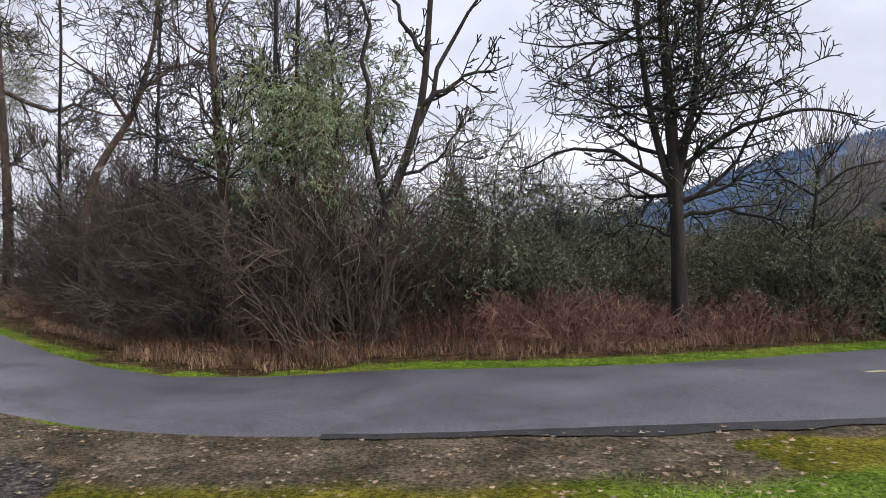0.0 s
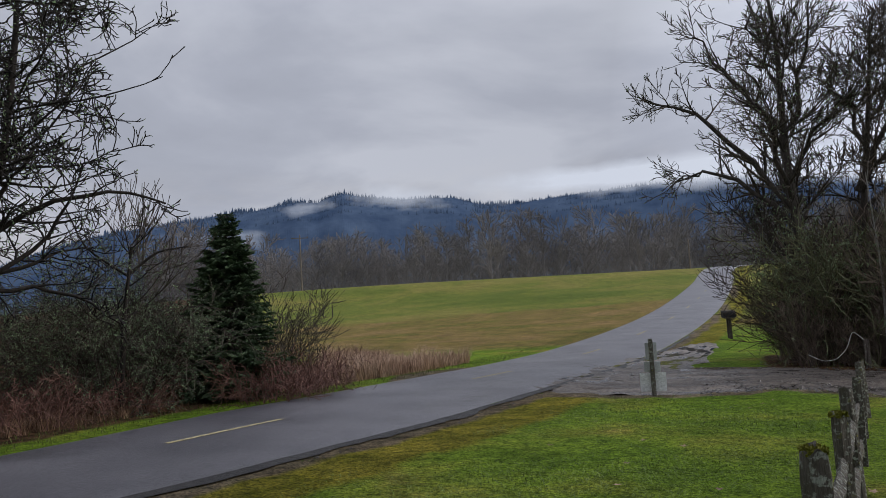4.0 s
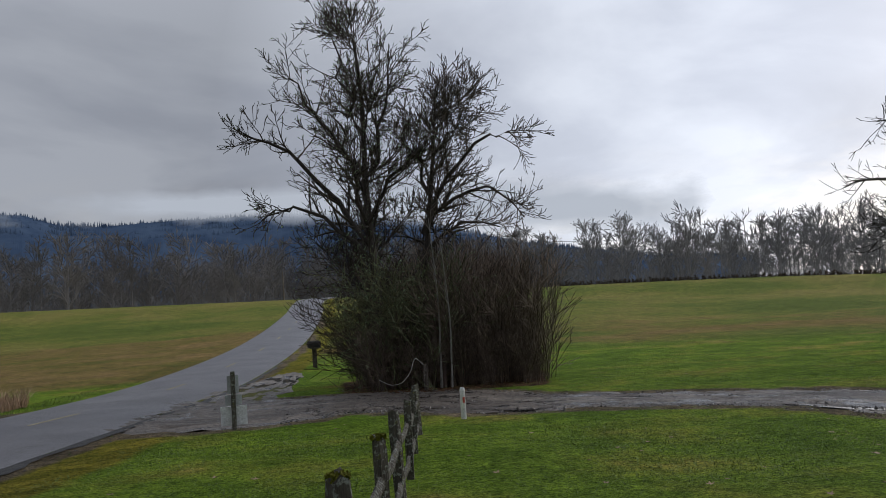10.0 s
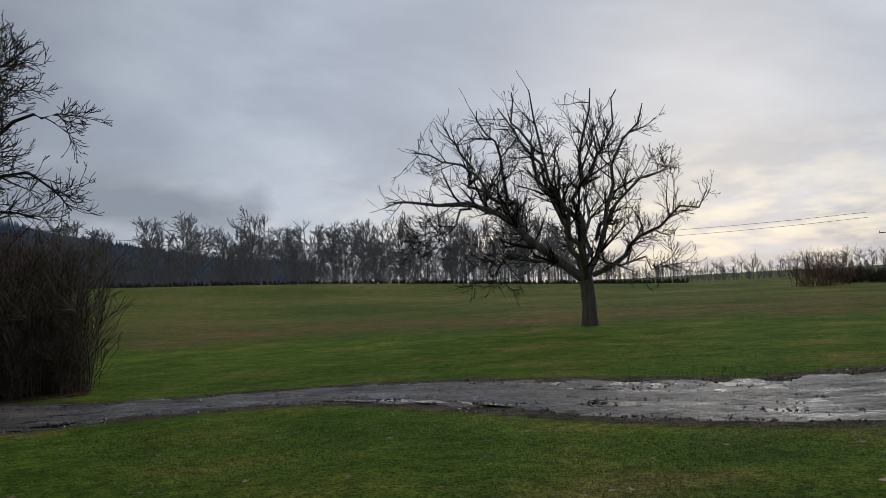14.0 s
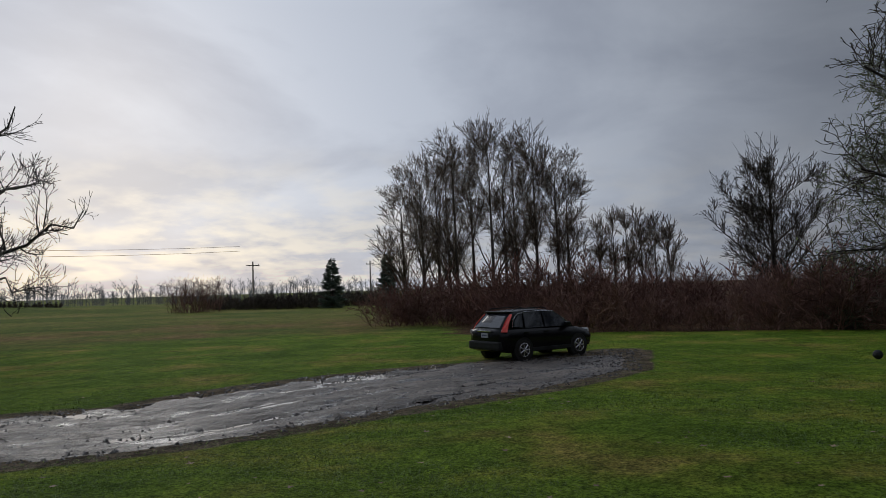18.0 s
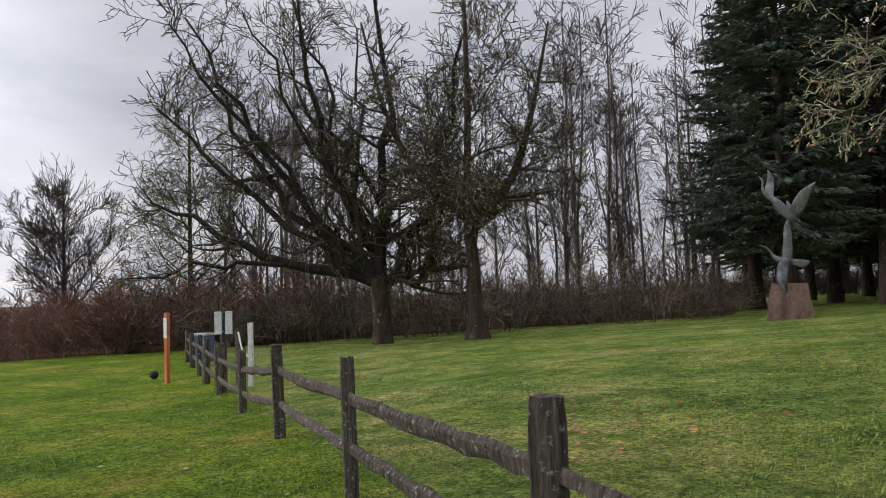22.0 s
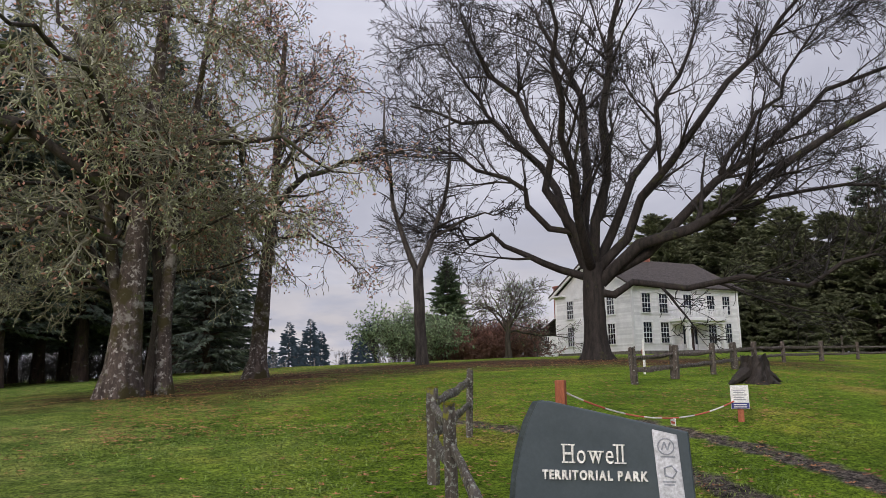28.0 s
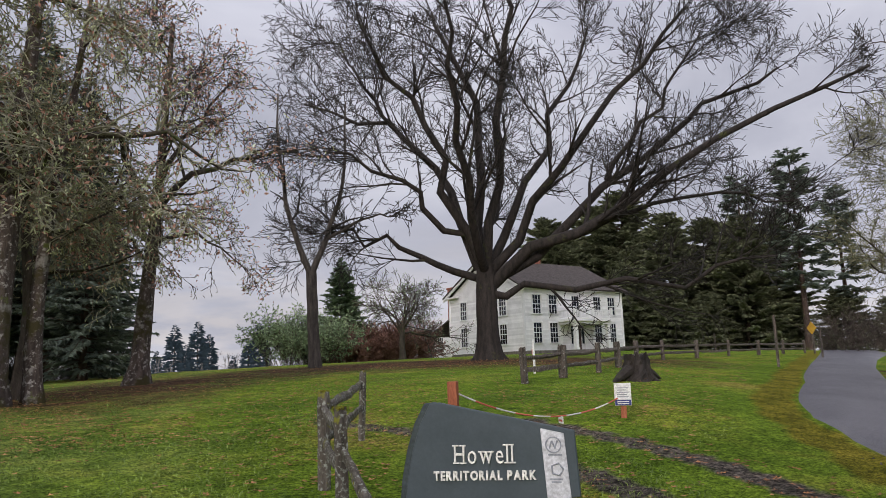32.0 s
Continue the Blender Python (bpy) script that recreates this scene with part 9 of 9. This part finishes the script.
FINE = np.stack([np.interp(np.arange(0, len(TRACK) - 1, 0.3), np.arange(len(TRACK)), TRACK[:, k]) for k in (0, 1)], 1)
tw = np.interp(np.linspace(0, 1, len(FINE)), [p for p, _ in TRACK_W], [q for _, q in TRACK_W])
wob = np.array([noise.noise((k * 0.105, 3.0, 0)) for k in range(len(FINE))]) * 0.35
half_ = np.maximum(0.4, tw * 0.92 + wob)
NA = 72
tv, tq = ribbon(FINE, half_, 0.02, NA)
t3 = tv.reshape(len(FINE), NA + 1, 3)
s_ = np.abs(np.linspace(-1, 1, NA + 1))
jit = np.array([noise.noise((p[0] * 1.3, p[1] * 1.3, 0)) for p in tv]).reshape(t3.shape[:2])
run_ = np.concatenate([[0], np.cumsum(np.linalg.norm(np.diff(FINE, axis=0), axis=1))])
off_ = np.linspace(-1, 1, NA + 1)[None] * half_[:, None]
# wheel ruts drawn out along the way, churned at the small scale
rut_ = np.array([0.050 * noise.noise((a_ * 0.22, b_ * 1.7, 1.0)) + 0.028 * noise.noise((a_ * 0.7, b_ * 4.2, 2.0)) + 0.034 * noise.noise((a_ * 2.0, b_ * 6.0, 3.0)) + 0.020 * noise.noise((a_ * 7.0, b_ * 9.0, 4.0))
                 for a_, row in zip(run_, off_) for b_ in row]).reshape(t3.shape[:2])
t3[..., 2] += rut_ * np.clip((1 - s_) * 5, 0, 1)[None] - 0.22 * np.clip(s_ - 0.74 + 0.45 * jit, 0, 1)
t3[-33:, :, 2] -= np.linspace(0, 0.11, 33)[:, None]
track_ob = new("track", fast_mesh("track", tv, [tq], MUD, True))
lane_marks(track_ob.data, FINE, NA + 1, half_)
tagged(track_ob, "rutted gravel track, muddy and shining with rain", "track", kind="structure")
WATER = material("rain_water", [(0.020, 0.017, 0.014), (0.035, 0.030, 0.025)], 2.0, rough=0.04, bump=0.02, bscale=9, spec=0.5)
pv, pq = ribbon(FINE[int(len(FINE) * 0.2):-40:2], half_[int(len(FINE) * 0.2):-40:2] * 0.80, -0.002, 10)
tagged(new("water_puddles", fast_mesh("water_puddles", pv, [pq], WATER, True)), "rain water standing in the track's ruts", "puddle", kind="structure")
# muddy lay-by where the track meets the road
ML = spline([(-4.6, 19.5), (-3.4, 24), (-2.4, 30), (-1.9, 35)], 0.6)
ML = np.stack([np.interp(np.arange(0, len(ML) - 1, 0.4), np.arange(len(ML)), ML[:, k]) for k in (0, 1)], 1)
mh = np.interp(np.linspace(0, 1, len(ML)), [0, 0.4, 1], [2.2, 1.6, 0.5]) + 0.25 * np.array([noise.noise((k * 0.16, 8.0, 0)) for k in range(len(ML))])
mv, mq = ribbon(ML, mh, 0.022, 36)
m3 = mv.reshape(len(ML), 37, 3)
m3[..., 2] += np.array([0.075 * noise.noise((p[0] * 1.6, p[1] * 0.7, 3.0)) + 0.05 * noise.noise((p[0] * 4.5, p[1] * 2.2, 5.0)) for p in mv]).reshape(m3.shape[:2])
m3[:, :2, 2] -= 0.06
m3[:, -2:, 2] -= 0.06
verge_ob = new("track_verge", fast_mesh("track_verge", mv, [mq], MUD, True))
lane_marks(verge_ob.data, ML, 37, mh)
wv, wq = ribbon(ML[2:-4:3], mh[2:-4:3] * 0.85, 0.016, 8)
tagged(new("water_puddles", fast_mesh("water_puddles", wv, [wq], WATER, True)), "rain water standing on the verge by the road", "puddle", kind="structure")
tagged(verge_ob, "muddy puddled verge beside the road", "verge", kind="structure")
# gravelled drive behind the sign
GRAVEL = material("dark_gravel", [(0.05, 0.045, 0.042), (0.14, 0.125, 0.115)], 1.5, rough=0.85, bump=0.9, bscale=40, fine=(30, 0.5), spots=[((0.10, 0.13, 0.03), 0.8, 0.55)])
# centre dashes of the road
YELLOW = material("worn_yellow_paint", [(0.34, 0.28, 0.14), (0.50, 0.42, 0.24)], 6, rough=0.6, bump=0.1, spots=[((0.07, 0.07, 0.072), 9, 0.56)])
y0 = 8.6
while y0 < 118:
    sel = ROAD[(ROAD[:, 1] > -1) & (ROAD[:, 0] > -12)]
    ys_ = np.linspace(y0, y0 + 2.6, 7)
    line = np.stack([np.interp(ys_, sel[:, 1], sel[:, 0]), ys_], 1)
    dv, dq = ribbon(line, 0.055, 0.086, 1)
    tagged(new("trim_road_dash", fast_mesh("trim_road_dash", dv, [dq], YELLOW)), "worn pale yellow centre dash on the road", "road marking", kind="structure")
    y0 += 10.4
# cracked, darker edge of the asphalt with loose lumps
TAR = material("broken_wet_asphalt", [(0.012, 0.011, 0.011), (0.04, 0.037, 0.035)], 5, rough=0.55, bump=0.9, bscale=40)
sel = ROAD[(ROAD[:, 1] > 1.0) & (ROAD[:, 1] < 42) & (ROAD[:, 0] > -12)]
sel = np.stack([np.interp(np.arange(0, len(sel) - 1, 0.12), np.arange(len(sel)), sel[:, k]) for k in (0, 1)], 1)
tn = unit2(np.gradient(sel, axis=0))
nrm_ = np.stack([tn[:, 1], -tn[:, 0]], 1)
wig = np.array([[noise.noise((k * 0.09, 1.0, c)) + 0.6 * noise.noise((k * 0.35, 2.0, c)) for k in range(len(sel))] for c in (0.0, 7.0)])
inner = road_half(sel[:, 1], NEAR_W) - 0.10 + 0.10 * wig[0]
wide_ = np.clip(0.17 + 0.22 * wig[1], 0.03, 0.5) * np.interp(sel[:, 1], [1, 4, 30, 42], [0.3, 1, 1, 0.4])
cols_ = [sel + nrm_ * (inner + f_ * wide_)[:, None] for f_ in (0, 0.35, 0.7, 1.0)]
xy_ = np.stack(cols_, 1)
z_ = land(xy_[..., 0].ravel(), xy_[..., 1].ravel()).reshape(xy_.shape[:2]) + np.array([0.045, 0.034, 0.026, 0.016])[None] + 0.012 * wig[0][:, None]
i = np.arange(z_.size).reshape(z_.shape)
tagged(new("road_edge", fast_mesh("road_edge", np.concatenate([xy_, z_[..., None]], 2).reshape(-1, 3), [np.stack([i[:-1, :-1], i[:-1, 1:], i[1:, 1:], i[1:, :-1]], -1).reshape(-1, 4)], TAR)),
       "crumbling dark wet edge of the road", "road", kind="structure")
rng = np.random.default_rng(71)


def blades(spots, h, w, lean, rng, seg=2):
    """Grass blades: narrow bent triangles."""
    n = len(spots)
    x, y = spots[:, 0], spots[:, 1]
    z = land(x, y) - 0.01
    a = rng.uniform(0, 2 * math.pi, n)
    hh = h * rng.uniform(0.5, 1.3, n)
    ln = lean * rng.uniform(0.2, 1.3, n) * hh
    d = np.stack([np.cos(a), np.sin(a)], 1)
    b = np.stack([-np.sin(a), np.cos(a)], 1) * (w * rng.uniform(0.7, 1.3, n))[:, None] / 2
    base = np.stack([x, y, z], 1)
    off = lambda k, s, zz: base + np.concatenate([d * (ln * k)[:, None] + b * s, (hh * zz)[:, None]], 1)
    v = np.stack([off(0, -1, 0), off(0, 1, 0), off(0.3, 0.8, 0.55), off(0.3, -0.8, 0.55), off(1.0, 0, 1.0)], 1).reshape(-1, 3)
    i = np.arange(n)[:, None] * 5
    return v, [i + np.array([[0, 1, 2, 3]]), i + np.array([[3, 2, 4]])]


def scatter(n, d0, d1, az0, az1, keep, power=1.0):
    d = d0 * (d1 / d0) ** rng.uniform(0, 1, n) if power == 0 else np.sqrt(rng.uniform(d0 * d0, d1 * d1, n))
    a = np.radians(rng.uniform(az0, az1, n))
    x, y = d * np.sin(a), d * np.cos(a)
    k = keep(x, y)
    return np.stack([x[k], y[k]], 1)


def lawn_ok(x, y):
    rs = road_side(x, y)
    td, ti = dist_to(TRACK, x, y)
    w = np.interp(ti / (len(TRACK) - 1), [p for p, _ in TRACK_W], [q for _, q in TRACK_W])
    patchy = np.array([noise.noise((p * 0.5, q * 0.5, 2.0)) for p, q in zip(x, y)])
    bare = np.where((x < -1.5) & (y < 3.0) & (y > -5.0), 1.5, 0.0)
    return (rs > 3.9 + bare + patchy * 0.8) & (td > w * 0.95 + 0.1 + patchy * 0.3)


sp_ = scatter(380000, 2.3, 32, -70, 262, lawn_ok, 0)
v, f = blades(sp_, 0.030, 0.0062 * np.clip(np.hypot(sp_[:, 0], sp_[:, 1]) / 6, 1, 2.2), 2.0, rng)
tagged(new("lawn_grass", fast_mesh("lawn_grass", v, f, GRASS_BLADE)), "short wet green lawn grass", "grass", kind="stuff")
sp_ = scatter(16000, 0.2, 2.5, 0, 360, lawn_ok)
v, f = blades(sp_, 0.045, 0.007, 1.8, rng)
tagged(new("lawn_grass", fast_mesh("lawn_grass", v, f, GRASS_BLADE)), "short wet green lawn grass", "grass", kind="stuff")
sp_ = scatter(14000, 2.3, 30, -70, 262, lawn_ok, 0)
v, f = blades(sp_, 0.05, 0.008, 1.8, rng)
tagged(new("grass_tufts", fast_mesh("grass_tufts", v, f, GRASS_BLADE)), "longer grass tufts in the lawn", "grass", kind="stuff")
verge = lambda x, y: (lambda r: (r < -2.65) & (r > -3.9))(road_side(x, y))
sp_ = scatter(120000, 9, 45, -103, -3, verge)
v, f = blades(sp_, 0.08, 0.012, 0.8, rng)
tagged(new("verge_grass", fast_mesh("verge_grass", v, f, VERGE_BLADE)), "green grass verge along the far side of the road", "grass", kind="stuff")


def rough_strip(x, y):
    r = road_side(x, y)
    a = np.degrees(np.arctan2(x, y))
    nn = np.array([noise.noise((p * 0.6, q * 0.6, 5.0)) for p, q in zip(x, y)])
    return (r < -4.0 + 0.6 * nn) & (r > -6.6 + nn) & (a < -19 + 2 * nn)


sp_ = scatter(190000, 10, 30, -104, -18, rough_strip)
hh_ = 0.6 + 1.1 * np.clip(np.array([noise.noise((p * 0.9, q * 0.9, 9.0)) for p, q in sp_]) + 0.35, 0, 1)
v, f = blades(sp_, 0.24 * hh_, 0.010, 1.3, rng)
tagged(new("dry_grass", fast_mesh("dry_grass", v, f, DRY_GRASS)), "pale dry grass fringe below the wood", "grass", kind="stuff")
reeds = lambda x, y: (lambda r, nn: (r < -3.5) & (r > -9.5 + 3 * nn))(road_side(x, y), np.array([noise.noise((p * 0.3, q * 0.3, 3.0)) for p, q in zip(x, y)]))
sp_ = scatter(26000, 17, 29, -31.5, -20.5, reeds)
v, f = blades(sp_, 0.62 * (0.6 + 0.8 * np.clip(np.array([noise.noise((p * 0.5, q * 0.5, 6.0)) for p, q in sp_]) + 0.4, 0, 1)), 0.013, 0.8, rng)
tagged(new("straw_reeds", fast_mesh("straw_reeds", v, f, STRAW)), "stand of pinkish straw reeds at the field's corner", "grass", kind="stuff")
brush = lambda x, y: (lambda r, a, nn: (r < -4.6 + nn) & (r > -10) & (a < -24))(road_side(x, y), np.degrees(np.arctan2(x, y)), np.array([noise.noise((p * 0.4, q * 0.4, 7.0)) for p, q in zip(x, y)]))
sp_ = scatter(90000, 11, 28, -104, -23, brush)
hh_ = 0.5 + 1.2 * np.clip(np.array([noise.noise((p * 0.5, q * 0.5, 11.0)) for p, q in sp_]) + 0.35, 0, 1)
v, f = blades(sp_, 0.6 * hh_, 0.010, 0.7, rng)
tagged(new("dry_brush", fast_mesh("dry_brush", v, f, DRY_RED)), "russet dead stalks and brambles below the wood", "undergrowth", kind="stuff")


def leaves_on(spots, size, mat, name, label, lift=0.02):
    n = len(spots)
    z = land(spots[:, 0], spots[:, 1]) + lift
    a = rng.uniform(0, 2 * math.pi, n)
    s = size * rng.uniform(0.5, 1.3, n)
    # a five-pointed leaf, curled at its tips
    ang = np.linspace(0, 2 * math.pi, 11)[:-1]
    rr = np.where(np.arange(10) % 2 == 0, 1.0, 0.52)
    X = (np.cos(a[:, None] + ang[None]) * rr[None]) * s[:, None] + spots[:, :1]
    Y = (np.sin(a[:, None] + ang[None]) * rr[None]) * s[:, None] + spots[:, 1:]
    Z = z[:, None] + rng.uniform(-0.1, 0.4, (n, 10)) * s[:, None] * (rr[None] > 0.9)
    ring = np.stack([X, Y, Z], -1)
    ctr = np.stack([spots[:, 0], spots[:, 1], z], -1)[:, None]
    v = np.concatenate([ring, ctr], 1).reshape(-1, 3)
    b = np.arange(n)[:, None, None] * 11
    k = np.arange(10)
    f = (b + np.stack([k, (k + 1) % 10, np.full(10, 10)], -1)[None]).reshape(-1, 3)
    return tagged(new(name, fast_mesh(name, v, [f], mat)), label, "leaves", kind="stuff")


FALLEN = material("fallen_leaves", [(0.22, 0.085, 0.03), (0.42, 0.22, 0.09)], 1.0, rough=0.7, bump=0, island=0.4)
PALE_LEAF = material("pale_fallen_leaves", [(0.20, 0.13, 0.08), (0.38, 0.27, 0.17)], 1.0, rough=0.7, bump=0, island=0.35)
sp_ = scatter(7000, 4.5, 36, 146, 244, lawn_ok, 0)
sp_ = sp_[np.array([noise.noise((p * 0.25, q * 0.25, 4.0)) for p, q in sp_]) + rng.uniform(-0.35, 0.35, len(sp_)) > 0.05]
leaves_on(sp_, 0.042, FALLEN, "fallen_leaf_litter", "orange-brown maple leaves scattered on the lawn", 0.05)
sp_ = scatter(260, 4, 25, -20, 130, lawn_ok, 0)
leaves_on(sp_, 0.05, PALE_LEAF, "fallen_leaf_litter", "pale fallen leaves scattered on the lawn", 0.05)
edge_ = lambda x, y: (lambda r: (r > 2.75) & (r < 6.5))(road_side(x, y))
sp_ = scatter(900, 2.8, 9, -104, -45, edge_)
leaves_on(sp_, 0.03, PALE_LEAF, "fallen_leaf_litter", "pale leaves strewn on the bare roadside soil", 0.03)
sp_ = scatter(9000, 5, 22, 206, 256, lambda x, y: (lambda q: (q > 0.3) & (q < 1.5))(dist_to(DRIVE, x, y)[0]), 0)[:650]
leaves_on(sp_, 0.042, FALLEN, "fallen_leaf_litter", "brown leaves along the grassy drive", 0.03)
sp_ = scatter(15000, 11, 46, 192, 258, lawn_ok, 0)
sp_ = sp_[np.array([noise.noise((p * 0.16, q * 0.16, 8.0)) for p, q in sp_]) + rng.uniform(-0.3, 0.3, len(sp_)) > 0.0]
leaves_on(sp_, 0.042, FALLEN, "fallen_leaf_litter", "brown oak leaves strewn over the rise", 0.05)
# stones and lumps of asphalt along the road's broken edge
def pebbles(spots, size, mat, name, label):
    n = len(spots)
    z = land(spots[:, 0], spots[:, 1])
    t = np.array([(1, 0, 0), (-1, 0, 0), (0, 1, 0), (0, -1, 0), (0, 0, 0.8), (0, 0, -0.5)], float)
    s = size * rng.uniform(0.4, 1.5, (n, 1, 1))
    v = np.stack([spots[:, 0], spots[:, 1], z], 1)[:, None] + (t[None] + rng.normal(size=(n, 6, 3)) * 0.22) * s
    f0 = np.array([(0, 2, 4), (2, 1, 4), (1, 3, 4), (3, 0, 4), (2, 0, 5), (1, 2, 5), (3, 1, 5), (0, 3, 5)])
    f = (np.arange(n)[:, None, None] * 6 + f0[None]).reshape(-1, 3)
    return tagged(new(name, fast_mesh(name, v.reshape(-1, 3), [f], mat)), label, "gravel", kind="stuff")


lip = lambda x, y: (lambda r: (r > 2.6) & (r < 3.15))(road_side(x, y))
pebbles(scatter(9000, 4, 30, -108, 0, lip), 0.022, GRAVEL, "edge_gravel", "loose gravel along the road's crumbling edge")
CLOD = material("wet_clods", [(0.03, 0.025, 0.021), (0.12, 0.10, 0.085)], 6, rough=0.28, bump=0.3, spec=0.5, island=0.5)


def on_track(x, y):
    td, ti = dist_to(TRACK, x, y)
    w = np.interp(ti / (len(TRACK) - 1), [p for p, _ in TRACK_W], [q for _, q in TRACK_W])
    nn = np.array([noise.noise((p * 1.4, q * 1.4, 6.0)) for p, q in zip(x, y)])
    return (td < w * 0.98 + 0.5 * nn) & (nn + 0.6 * td / w > 0.1)


pebbles(scatter(26000, 10, 27, -4, 104, on_track), 0.030, CLOD, "track_stones", "wet stones and mud clods on the track")
